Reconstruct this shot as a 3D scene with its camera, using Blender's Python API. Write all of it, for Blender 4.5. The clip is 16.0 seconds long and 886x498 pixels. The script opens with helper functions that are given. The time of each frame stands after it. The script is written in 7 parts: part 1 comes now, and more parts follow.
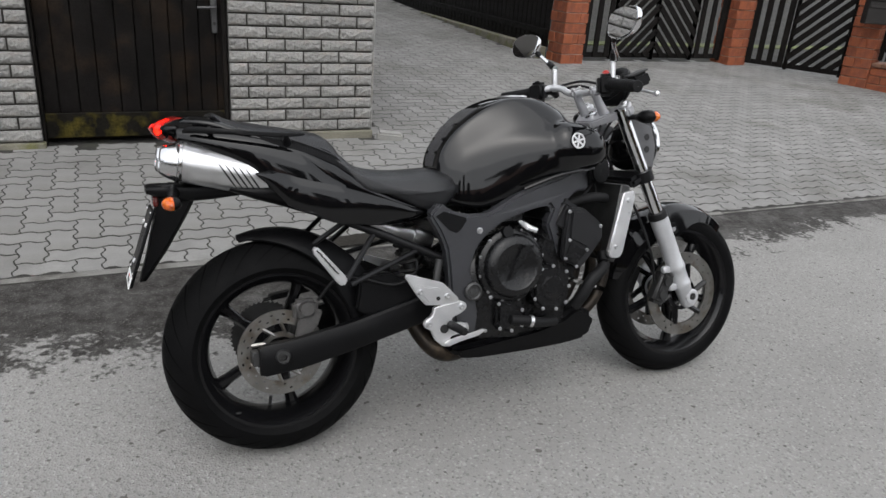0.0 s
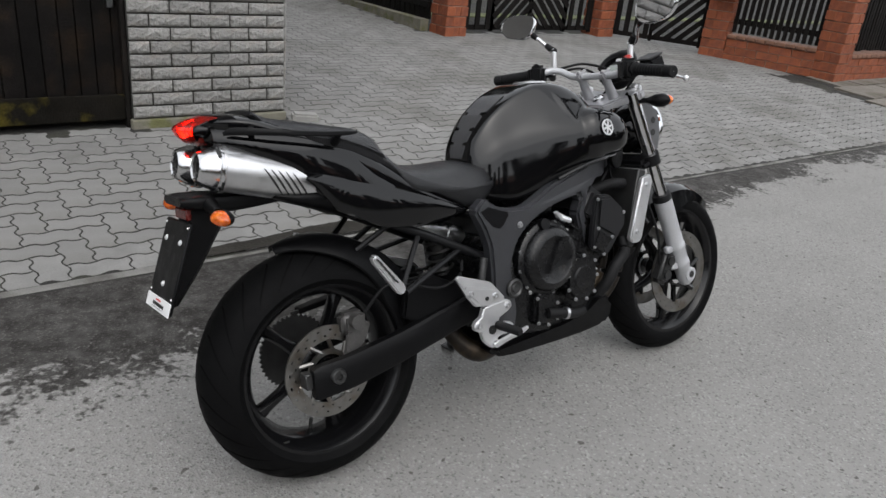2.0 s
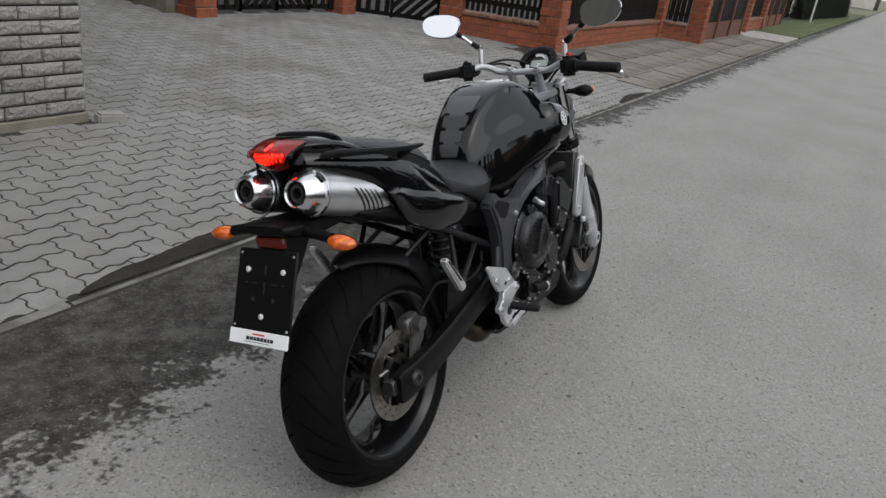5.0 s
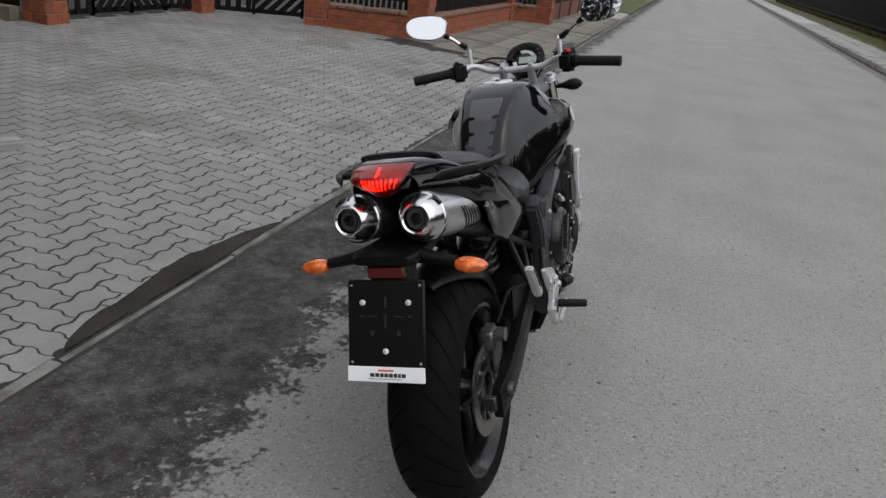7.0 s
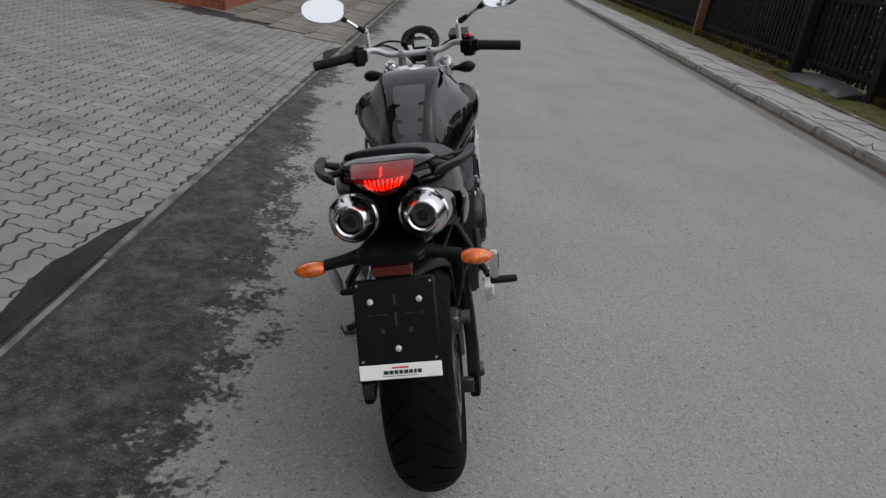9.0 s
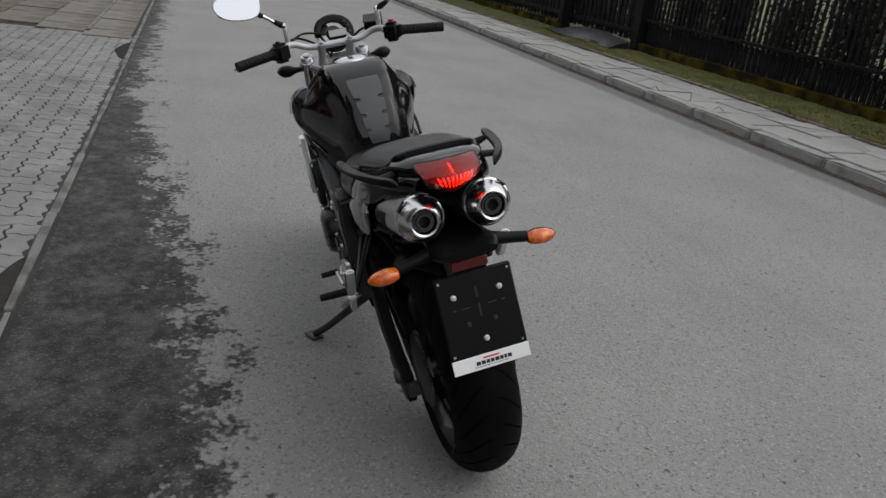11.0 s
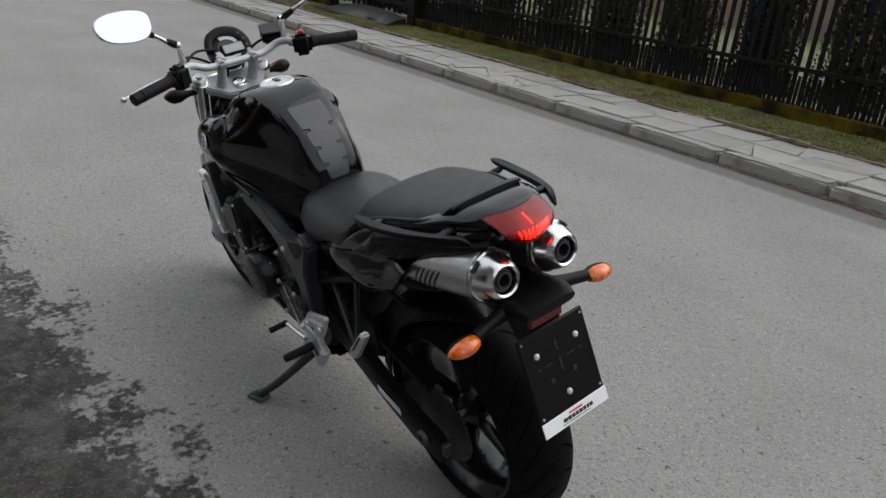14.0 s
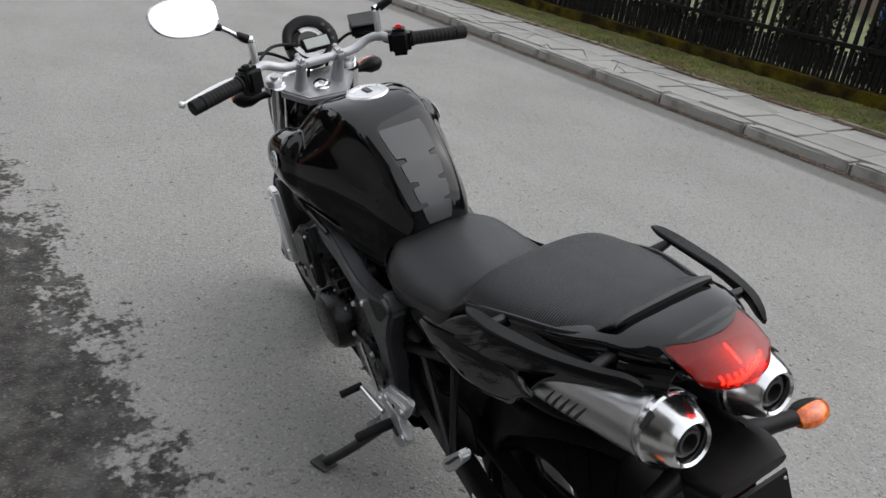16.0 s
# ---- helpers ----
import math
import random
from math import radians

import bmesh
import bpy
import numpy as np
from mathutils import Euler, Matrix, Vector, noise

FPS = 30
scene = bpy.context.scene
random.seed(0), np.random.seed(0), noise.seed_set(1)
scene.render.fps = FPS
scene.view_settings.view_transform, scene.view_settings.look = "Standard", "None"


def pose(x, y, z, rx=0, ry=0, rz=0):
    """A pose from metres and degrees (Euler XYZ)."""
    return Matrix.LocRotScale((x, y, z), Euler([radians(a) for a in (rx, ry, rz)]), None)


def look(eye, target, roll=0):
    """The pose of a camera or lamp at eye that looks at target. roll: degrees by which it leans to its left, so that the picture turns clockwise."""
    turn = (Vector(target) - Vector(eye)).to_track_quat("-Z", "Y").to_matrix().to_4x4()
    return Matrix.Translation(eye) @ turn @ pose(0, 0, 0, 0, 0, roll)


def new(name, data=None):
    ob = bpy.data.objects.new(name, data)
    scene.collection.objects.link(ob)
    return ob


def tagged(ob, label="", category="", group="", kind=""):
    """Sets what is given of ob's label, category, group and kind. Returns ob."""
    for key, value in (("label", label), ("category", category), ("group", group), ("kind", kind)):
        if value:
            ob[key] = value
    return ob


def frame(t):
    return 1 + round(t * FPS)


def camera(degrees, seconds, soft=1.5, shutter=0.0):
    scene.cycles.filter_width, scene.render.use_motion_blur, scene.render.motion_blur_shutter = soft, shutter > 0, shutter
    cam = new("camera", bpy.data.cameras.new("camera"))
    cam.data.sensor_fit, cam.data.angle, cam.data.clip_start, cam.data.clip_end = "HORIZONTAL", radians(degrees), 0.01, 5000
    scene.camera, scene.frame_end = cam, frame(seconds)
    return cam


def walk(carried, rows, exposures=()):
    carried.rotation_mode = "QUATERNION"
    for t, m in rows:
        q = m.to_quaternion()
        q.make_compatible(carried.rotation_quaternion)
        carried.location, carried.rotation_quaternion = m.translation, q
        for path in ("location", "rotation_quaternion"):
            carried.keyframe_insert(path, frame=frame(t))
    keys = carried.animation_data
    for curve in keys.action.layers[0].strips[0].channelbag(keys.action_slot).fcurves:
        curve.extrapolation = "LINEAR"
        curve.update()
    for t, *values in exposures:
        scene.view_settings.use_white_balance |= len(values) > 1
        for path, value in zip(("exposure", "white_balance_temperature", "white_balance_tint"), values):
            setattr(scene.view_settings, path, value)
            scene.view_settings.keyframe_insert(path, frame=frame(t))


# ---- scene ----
cam = camera(61.7, 16.0, soft=1.5)
PATH = [
    (0, (-0.375, -1.807, 1.399), (0.421, -0.137, 0.636), 4.5),
    (0.5, (-0.507, -1.732, 1.389), (0.345, -0.103, 0.602), 4.3),
    (1, (-0.583, -1.613, 1.375), (0.423, -0.072, 0.593), 4.3),
    (1.5, (-0.667, -1.495, 1.374), (0.403, -0.014, 0.560), 5.4),
    (2, (-0.773, -1.422, 1.378), (0.359, 0.020, 0.579), 6.1),
    (2.5, (-0.916, -1.357, 1.380), (0.315, 0.008, 0.591), 6.5),
    (3, (-1.009, -1.271, 1.378), (0.321, 0.005, 0.602), 7.5),
    (3.5, (-1.085, -1.152, 1.371), (0.350, 0.010, 0.604), 6.4),
    (4, (-1.188, -1.040, 1.382), (0.305, 0.037, 0.600), 8.7),
    (4.5, (-1.339, -0.943, 1.383), (0.225, 0.028, 0.601), 8.0),
    (5, (-1.427, -0.856, 1.389), (0.202, 0.007, 0.613), 8.2),
    (5.2, (-1.443, -0.814, 1.382), (0.213, 0.015, 0.626), 8.3),
    (7.3, (-1.640, -0.240, 1.355), (0.160, 0.187, 0.594), 7.5),
    (7.5, (-1.651, -0.201, 1.348), (0.160, 0.177, 0.586), 8.2),
    (8, (-1.658, -0.106, 1.340), (0.157, 0.167, 0.546), 7.8),
    (8.5, (-1.680, -0.008, 1.357), (0.158, 0.126, 0.580), 8.8),
    (9, (-1.706, 0.134, 1.367), (0.142, 0.067, 0.605), 9.1),
    (9.5, (-1.721, 0.315, 1.342), (0.122, 0.089, 0.599), 7.8),
    (10, (-1.686, 0.447, 1.319), (0.136, 0.117, 0.563), 8.5),
    (10.2, (-1.667, 0.502, 1.321), (0.140, 0.107, 0.565), 7.5),
    (12.3, (-1.536, 0.980, 1.351), (0.106, 0.120, 0.595), 7.7),
    (12.5, (-1.499, 0.999, 1.355), (0.124, 0.116, 0.588), 7.4),
    (13, (-1.395, 1.067, 1.352), (0.186, 0.110, 0.586), 9.2),
    (13.5, (-1.280, 1.113, 1.379), (0.216, 0.040, 0.599), 7.3),
    (14, (-1.159, 1.162, 1.363), (0.283, 0.000, 0.607), 5.8),
    (14.5, (-1.032, 1.126, 1.356), (0.475, 0.071, 0.571), 5.7),
    (15, (-0.930, 1.062, 1.375), (0.632, 0.097, 0.582), 5.7),
    (15.5, (-0.844, 0.980, 1.355), (0.746, 0.073, 0.550), 6.6),
    (16, (-0.701, 0.974, 1.371), (0.814, -0.021, 0.526), 7.3),
]
EXPOSURES = [(0, 0.97), (2, 0.84), (3.5, 0.75), (5, 0.60), (7.5, 0.49), (9, 0.37), (10, 0.31), (12.5, 0.46), (14, 0.57), (15, 0.75), (16, 0.88)]
walk(cam, [(t, look(eye, target, roll)) for t, eye, target, roll in PATH], EXPOSURES)

# ---- light ----
world = bpy.data.worlds.new("overcast")
scene.world = world
world.use_nodes = True
wn, wl = world.node_tree.nodes, world.node_tree.links
wn.clear()
w_out = wn.new("ShaderNodeOutputWorld")
w_bg = wn.new("ShaderNodeBackground")
w_sky = wn.new("ShaderNodeTexSky")
w_sky.sky_type, w_sky.sun_disc = "NISHITA", False
SUN_EL, SUN_ROT = radians(55), radians(200)
w_sky.sun_elevation, w_sky.sun_rotation = SUN_EL, SUN_ROT
w_sky.air_density, w_sky.dust_density, w_sky.ozone_density = 1.0, 4.0, 1.0
w_hsv = wn.new("ShaderNodeHueSaturation")
w_hsv.inputs["Saturation"].default_value = 0.26
w_bg.inputs["Strength"].default_value = 0.138
wl.new(w_sky.outputs[0], w_hsv.inputs["Color"])
w_cloud = wn.new("ShaderNodeMix")
w_cloud.data_type = "RGBA"
w_cloud.inputs["Factor"].default_value = 0.6
w_cloud.inputs["B"].default_value = (6.45, 6.65, 6.95, 1)
wl.new(w_hsv.outputs[0], w_cloud.inputs["A"])
wl.new(w_cloud.outputs["Result"], w_bg.inputs["Color"])
wl.new(w_bg.outputs[0], w_out.inputs["Surface"])
sun_data = bpy.data.lights.new("sun", "SUN")
sun_data.energy, sun_data.angle, sun_data.color = 0.40, radians(75), (1.0, 0.985, 0.965)
sun = new("sun", sun_data)
sun.matrix_world = look((-2.5, -7, 11), (0, 0, 0))


# ---- materials ----
def material(name, color, rough=0.5, metal=0.0, vary=0.15, scale=8.0, grain=0.0, grain_scale=200.0, bump=0.0, bump_scale=120.0,
             coat=0.0, second=None, mask_scale=2.0, mask_low=0.5, mask_high=0.65, island=0.0, spec=0.5):
    """A principled surface with colour varied at two scales, an optional second colour in patches, and fine relief."""
    m = bpy.data.materials.new(name)
    m.use_nodes = True
    n, l = m.node_tree.nodes, m.node_tree.links
    b = n["Principled BSDF"]
    b.inputs["Metallic"].default_value = metal
    b.inputs["Roughness"].default_value = rough
    b.inputs["Specular IOR Level"].default_value = spec
    if coat:
        b.inputs["Coat Weight"].default_value = coat
        b.inputs["Coat Roughness"].default_value = 0.05
    co = n.new("ShaderNodeTexCoord").outputs["Object"]

    def tex(s, detail=3.0):
        t = n.new("ShaderNodeTexNoise")
        t.inputs["Scale"].default_value, t.inputs["Detail"].default_value = s, detail
        l.new(co, t.inputs["Vector"])
        return t.outputs["Fac"]

    def span(sock, a, b_, c, d):
        r = n.new("ShaderNodeMapRange")
        for i, v in zip(range(1, 5), (a, b_, c, d)):
            r.inputs[i].default_value = v
        l.new(sock, r.inputs[0])
        return r.outputs[0]

    def times(a, b_):
        k = n.new("ShaderNodeMath")
        k.operation = "MULTIPLY"
        l.new(a, k.inputs[0])
        l.new(b_, k.inputs[1])
        return k.outputs[0]

    base = None
    if second:
        mix = n.new("ShaderNodeMix")
        mix.data_type = "RGBA"
        mix.inputs["A"].default_value, mix.inputs["B"].default_value = (*color, 1), (*second, 1)
        l.new(span(tex(mask_scale, 6.0), mask_low, mask_high, 0, 1), mix.inputs["Factor"])
        base = mix.outputs["Result"]
    value = span(tex(scale), 0.3, 0.7, 1 - vary, 1 + vary)
    if grain:
        value = times(value, span(tex(grain_scale, 2.0), 0.3, 0.7, 1 - grain, 1 + grain))
    if island:
        info = n.new("ShaderNodeObjectInfo")
        geo = n.new("ShaderNodeNewGeometry")
        value = times(value, span(info.outputs["Random"], 0, 1, 1 - island, 1 + island))
        value = times(value, span(geo.outputs["Random Per Island"], 0, 1, 1 - island, 1 + island))
    hsv = n.new("ShaderNodeHueSaturation")
    hsv.inputs["Color"].default_value = (*color, 1)
    if base:
        l.new(base, hsv.inputs["Color"])
    l.new(value, hsv.inputs["Value"])
    l.new(hsv.outputs[0], b.inputs["Base Color"])
    l.new(span(tex(scale * 2.3), 0.3, 0.7, max(0.02, rough * 0.85), min(1, rough * 1.15)), b.inputs["Roughness"])
    if bump:
        bp = n.new("ShaderNodeBump")
        bp.inputs["Strength"].default_value, bp.inputs["Distance"].default_value = 1.0, bump
        l.new(tex(bump_scale, 4.0), bp.inputs["Height"])
        l.new(bp.outputs[0], b.inputs["Normal"])
    return m


def asphalt_material():
    """Grey worn asphalt with light and dark stones, and the damp dark strips along both edges of the road."""
    m = bpy.data.materials.new("asphalt")
    m.use_nodes = True
    n, l = m.node_tree.nodes, m.node_tree.links
    b = n["Principled BSDF"]
    b.inputs["Specular IOR Level"].default_value = 0.25
    pos = n.new("ShaderNodeNewGeometry").outputs["Position"]

    def tex(s, detail=3.0, stretch=None):
        t = n.new("ShaderNodeTexNoise")
        t.inputs["Scale"].default_value, t.inputs["Detail"].default_value = s, detail
        src = pos
        if stretch:
            mp = n.new("ShaderNodeMapping")
            mp.inputs["Scale"].default_value = stretch
            l.new(pos, mp.inputs["Vector"])
            src = mp.outputs[0]
        l.new(src, t.inputs["Vector"])
        return t.outputs["Fac"]

    def op(kind, a, c):
        k = n.new("ShaderNodeMath")
        k.operation = kind
        for i, v in enumerate((a, c)):
            if isinstance(v, (int, float)):
                k.inputs[i].default_value = v
            else:
                l.new(v, k.inputs[i])
        return k.outputs[0]

    def span(sock, a, b_, c, d):
        r = n.new("ShaderNodeMapRange")
        for i, v in zip(range(1, 5), (a, b_, c, d)):
            r.inputs[i].default_value = v
        l.new(sock, r.inputs[0])
        return r.outputs[0]

    def mix(fac, a, c):
        k = n.new("ShaderNodeMix")
        k.data_type = "RGBA"
        l.new(fac, k.inputs["Factor"])
        for key, v in (("A", a), ("B", c)):
            if isinstance(v, tuple):
                k.inputs[key].default_value = (*v, 1)
            else:
                l.new(v, k.inputs[key])
        return k.outputs["Result"]

    sep = n.new("ShaderNodeSeparateXYZ")
    l.new(pos, sep.inputs[0])
    x, y = sep.outputs["X"], sep.outputs["Y"]
    grey = mix(span(tex(1.1, 5.0), 0.35, 0.65, 0, 1), (0.213, 0.208, 0.200), (0.243, 0.238, 0.229))
    grey = mix(span(tex(1.0, 4.0, (0.04, 1.9, 1)), 0.52, 0.66, 0, 0.20), grey, (0.165, 0.161, 0.155))
    vor = n.new("ShaderNodeTexVoronoi")
    vor.inputs["Scale"].default_value = 150
    l.new(pos, vor.inputs["Vector"])
    cell = n.new("ShaderNodeSeparateXYZ")
    l.new(vor.outputs["Color"], cell.inputs[0])
    grey = mix(span(cell.outputs["X"], 0.80, 1.0, 0, 0.65), grey, (0.33, 0.326, 0.312))
    grey = mix(span(cell.outputs["Y"], 0.80, 1.0, 0, 0.65), grey, (0.090, 0.088, 0.084))
    grey = mix(span(tex(27.0, 2.0), 0.690, 0.715, 0, 0.8), grey, (0.06, 0.056, 0.05))
    # the damp strip beside the paved yard
    edge = op("ADD", op("ADD", op("MULTIPLY", tex(2.2, 3.0, (0.8, 1.3, 1)), 0.45), op("MULTIPLY", tex(8, 6.0), 0.70)), op("MULTIPLY", tex(38, 4.0), 0.60))
    limit = op("ADD", op("ADD", op("MULTIPLY", span(x, 0.7, 4.6, 0, 1), 0.46), -0.190), edge)
    damp = span(op("SUBTRACT", y, limit), -0.04, 0.06, 0, 1)
    damp2 = span(op("SUBTRACT", op("MULTIPLY", y, -1), op("ADD", op("ADD", op("MULTIPLY", tex(1.3, 5.0, (0.4, 1, 1)), 0.16), op("MULTIPLY", tex(22, 3.0), 0.10)), 3.58)), -0.03, 0.05, 0, 0.50)
    wet = op("MAXIMUM", op("MULTIPLY", damp, op("MULTIPLY", span(tex(6.0, 6.0), 0.48, 0.70, 1.0, 0.79), span(tex(20, 4.0), 0.40, 0.68, 1.0, 0.84))), damp2)
    dark = mix(span(cell.outputs["Z"], 0.80, 1.0, 0, 0.6), (0.022, 0.020, 0.018), (0.095, 0.091, 0.084))
    col = mix(wet, grey, dark)
    l.new(col, b.inputs["Base Color"])
    l.new(span(wet, 0, 1, 0.9, 0.82), b.inputs["Roughness"])
    bp = n.new("ShaderNodeBump")
    bp.inputs["Distance"].default_value = 0.003
    l.new(op("ADD", op("MULTIPLY", vor.outputs["Distance"], 1.0), tex(60, 4.0)), bp.inputs["Height"])
    l.new(bp.outputs[0], b.inputs["Normal"])
    return m


ASPHALT = asphalt_material()
PAVER = material("paver", (0.188, 0.185, 0.178), 0.86, vary=0.13, scale=5, grain=0.10, grain_scale=180, bump=0.002, bump_scale=150, island=0.07,
                 second=(0.140, 0.136, 0.127), mask_scale=1.4)
JOINT = material("joint_sand", (0.018, 0.0165, 0.0145), 0.95, vary=0.3, scale=3, grain=0.25, grain_scale=120, bump=0.003, second=(0.026, 0.026, 0.018), mask_scale=4)
FILL = material("damp_sand", (0.030, 0.028, 0.025), 0.97, spec=0.05, vary=0.25, scale=4, grain=0.2, grain_scale=90, bump=0.004, bump_scale=60, second=(0.032, 0.030, 0.026), mask_scale=3)
CONCRETE = material("edging_concrete", (0.165, 0.161, 0.151), 0.88, vary=0.15, scale=3, grain=0.12, bump=0.002, second=(0.075, 0.071, 0.064), mask_scale=6, mask_low=0.44, mask_high=0.62)
KERBSTONE = material("kerb_concrete", (0.26, 0.255, 0.24), 0.85, vary=0.12, scale=4, grain=0.12, bump=0.003, island=0.08, second=(0.17, 0.165, 0.15), mask_scale=6, mask_low=0.52, mask_high=0.7)
SLAB = material("slab_concrete", (0.27, 0.265, 0.252), 0.87, vary=0.14, scale=4, grain=0.12, bump=0.003, island=0.12, second=(0.21, 0.21, 0.19), mask_scale=3)
SLAB_OLD = material("old_slab", (0.150, 0.136, 0.118), 0.88, vary=0.15, scale=4, grain=0.15, bump=0.003, island=0.12, second=(0.075, 0.066, 0.048), mask_scale=2.2)
WHITE_BRICK = material("white_split_brick", (0.268, 0.262, 0.250), 0.85, vary=0.18, scale=12, grain=0.10, grain_scale=90, bump=0.024, bump_scale=55, island=0.13,
                       second=(0.20, 0.165, 0.135), mask_scale=4, mask_low=0.54, mask_high=0.70)
MORTAR_DARK = material("dark_mortar", (0.045, 0.042, 0.038), 0.9, vary=0.2, grain=0.2, bump=0.003)
RED_BRICK = material("red_brick", (0.250, 0.070, 0.027), 0.82, vary=0.15, scale=7, grain=0.15, grain_scale=110, bump=0.003, island=0.14, second=(0.16, 0.045, 0.022), mask_scale=6)
MORTAR = material("mortar", (0.26, 0.20, 0.165), 0.9, vary=0.15, grain=0.15, bump=0.003)
BRICK_COPING = material("coping_tile", (0.17, 0.085, 0.055), 0.8, vary=0.2, grain=0.15, bump=0.003, island=0.12)
PLINTH_MOSS = material("mossy_plinth", (0.018, 0.013, 0.006), 0.97, spec=0.04, vary=0.3, scale=6, grain=0.3, grain_scale=80, bump=0.01, bump_scale=40, second=(0.060, 0.046, 0.005), mask_scale=3, mask_low=0.42, mask_high=0.6)
PLINTH_GREY = material("grey_plinth", (0.17, 0.16, 0.125), 0.92, vary=0.2, grain=0.2, bump=0.005, second=(0.12, 0.12, 0.05), mask_scale=7)
DARK_WOOD = material("dark_stained_wood", (0.006, 0.005, 0.0042), 0.72, spec=0.15, vary=0.35, scale=6, grain=0.3, grain_scale=60, bump=0.003, island=0.25, second=(0.014, 0.010, 0.008), mask_scale=3)
GATE_WOOD = material("gate_wood", (0.0042, 0.0034, 0.003), 0.75, spec=0.12, vary=0.35, scale=5, grain=0.3, grain_scale=70, bump=0.004, island=0.25, second=(0.016, 0.010, 0.006), mask_scale=4, mask_low=0.5, mask_high=0.7)
MOSSY_WOOD = material("mossy_gate_wood", (0.006, 0.005, 0.0035), 0.8, spec=0.12, vary=0.35, scale=5, grain=0.3, grain_scale=70, bump=0.004, second=(0.050, 0.040, 0.007), mask_scale=7, mask_low=0.52, mask_high=0.66)
FENCE_WOOD = material("fence_wood", (0.0055, 0.0046, 0.004), 0.75, spec=0.15, vary=0.3, scale=6, grain=0.25, bump=0.003, island=0.2)
GRASS_SOIL = material("grass_soil", (0.062, 0.062, 0.017), 0.95, vary=0.35, scale=5, grain=0.4, grain_scale=60, bump=0.015, bump_scale=50, second=(0.055, 0.045, 0.022), mask_scale=2.5)
GRASS = material("grass_blade", (0.120, 0.135, 0.028), 0.75, vary=0.35, scale=3, island=0.40, second=(0.150, 0.115, 0.045), mask_scale=4)
LAWN = material("lawn", (0.085, 0.10, 0.035), 0.9, vary=0.25, scale=2, grain=0.35, grain_scale=30, bump=0.01, bump_scale=40, second=(0.11, 0.10, 0.05), mask_scale=1.2)
LITTER = material("dead_leaf", (0.085, 0.045, 0.024), 0.8, vary=0.3, island=0.4)
THUJA = material("thuja_leaf", (0.0085, 0.011, 0.006), 0.75, vary=0.3, island=0.4)
BARK = material("bark", (0.05, 0.038, 0.03), 0.9, vary=0.3, bump=0.005)
EDGE_BOARD = material("edging_board_concrete", (0.15, 0.135, 0.11), 0.9, vary=0.2, scale=5, grain=0.2, bump=0.004, island=0.15, second=(0.06, 0.048, 0.030), mask_scale=7)
EARTH = material("far_earth", (0.11, 0.115, 0.07), 0.95, vary=0.25, scale=0.3, grain=0.2, grain_scale=5)
TARP = material("black_sheet", (0.014, 0.014, 0.015), 0.45, vary=0.2, bump=0.004, bump_scale=20)
PLASTER = material("pale_plaster", (0.55, 0.53, 0.48), 0.85, vary=0.1, scale=1.5, grain=0.06, bump=0.003)
# dark render of the unseen house that is added to shade the yard
SHADE_BLOCK_RENDER = material("shade_block_render", (0.055, 0.052, 0.047), 0.9, vary=0.15, scale=2, grain=0.1, bump=0.004)
NEIGHBOUR_RENDER = material("neighbour_render", (0.16, 0.12, 0.095), 0.9, vary=0.15, scale=2, grain=0.1, bump=0.004)
ROOF = material("roof_tile", (0.16, 0.075, 0.05), 0.8, vary=0.2, scale=3, bump=0.01, bump_scale=15)
PANE = material("window_pane", (0.03, 0.035, 0.04), 0.08, vary=0.2, scale=1)
ORANGE_WOOD = material("orange_stained_wood", (0.105, 0.036, 0.017), 0.6, vary=0.2, scale=6, grain=0.2, bump=0.002, island=0.1)
GRAVEL = material("pale_gravel", (0.27, 0.26, 0.235), 0.95, vary=0.2, scale=6, grain=0.35, grain_scale=40, bump=0.02, bump_scale=30)
IRON = material("gate_iron", (0.10, 0.10, 0.10), 0.45, metal=0.8, vary=0.2, bump=0.001)
IRON_DARK = material("dark_grey_sheet", (0.020, 0.018, 0.017), 0.5, metal=0.3, vary=0.2, bump=0.001)
BLUE = material("blue_plastic", (0.02, 0.10, 0.42), 0.45, vary=0.1)
FAR_LEAF = material("far_foliage", (0.060, 0.062, 0.035), 0.85, vary=0.3, island=0.4)

FAR_GRASS = material("far_grass", (0.042, 0.058, 0.014), 0.9, vary=0.3, scale=2, grain=0.3, grain_scale=30, bump=0.02, bump_scale=30, second=(0.09, 0.085, 0.03), mask_scale=1.5)

# the motorcycle
GLOSS = material("gloss_black_paint", (0.003, 0.003, 0.0034), 0.05, vary=0.1, scale=3, spec=0.42)
SATIN = material("satin_black_frame", (0.0055, 0.0055, 0.0062), 0.38, spec=0.24, vary=0.12, scale=20, grain=0.10, grain_scale=500, bump=0.0004, bump_scale=600)
FRAME = material("graphite_frame_paint", (0.027, 0.0275, 0.031), 0.34, spec=0.62, vary=0.12, scale=20, grain=0.10, grain_scale=500, bump=0.0004, bump_scale=600)
PLASTIC = material("black_plastic", (0.0035, 0.0035, 0.0039), 0.40, spec=0.14, vary=0.15, scale=14, grain=0.12, grain_scale=700, bump=0.0003, bump_scale=900)
ENGINE = material("engine_black", (0.0045, 0.0045, 0.005), 0.26, spec=0.38, vary=0.2, scale=25, grain=0.15, grain_scale=500, bump=0.0006, bump_scale=400, second=(0.014, 0.013, 0.012), mask_scale=18, mask_low=0.6, mask_high=0.75)
HEAD = material("cylinder_head_grey", (0.008, 0.008, 0.009), 0.36, spec=0.4, vary=0.2, scale=20, grain=0.15, grain_scale=400, bump=0.0006, bump_scale=400)
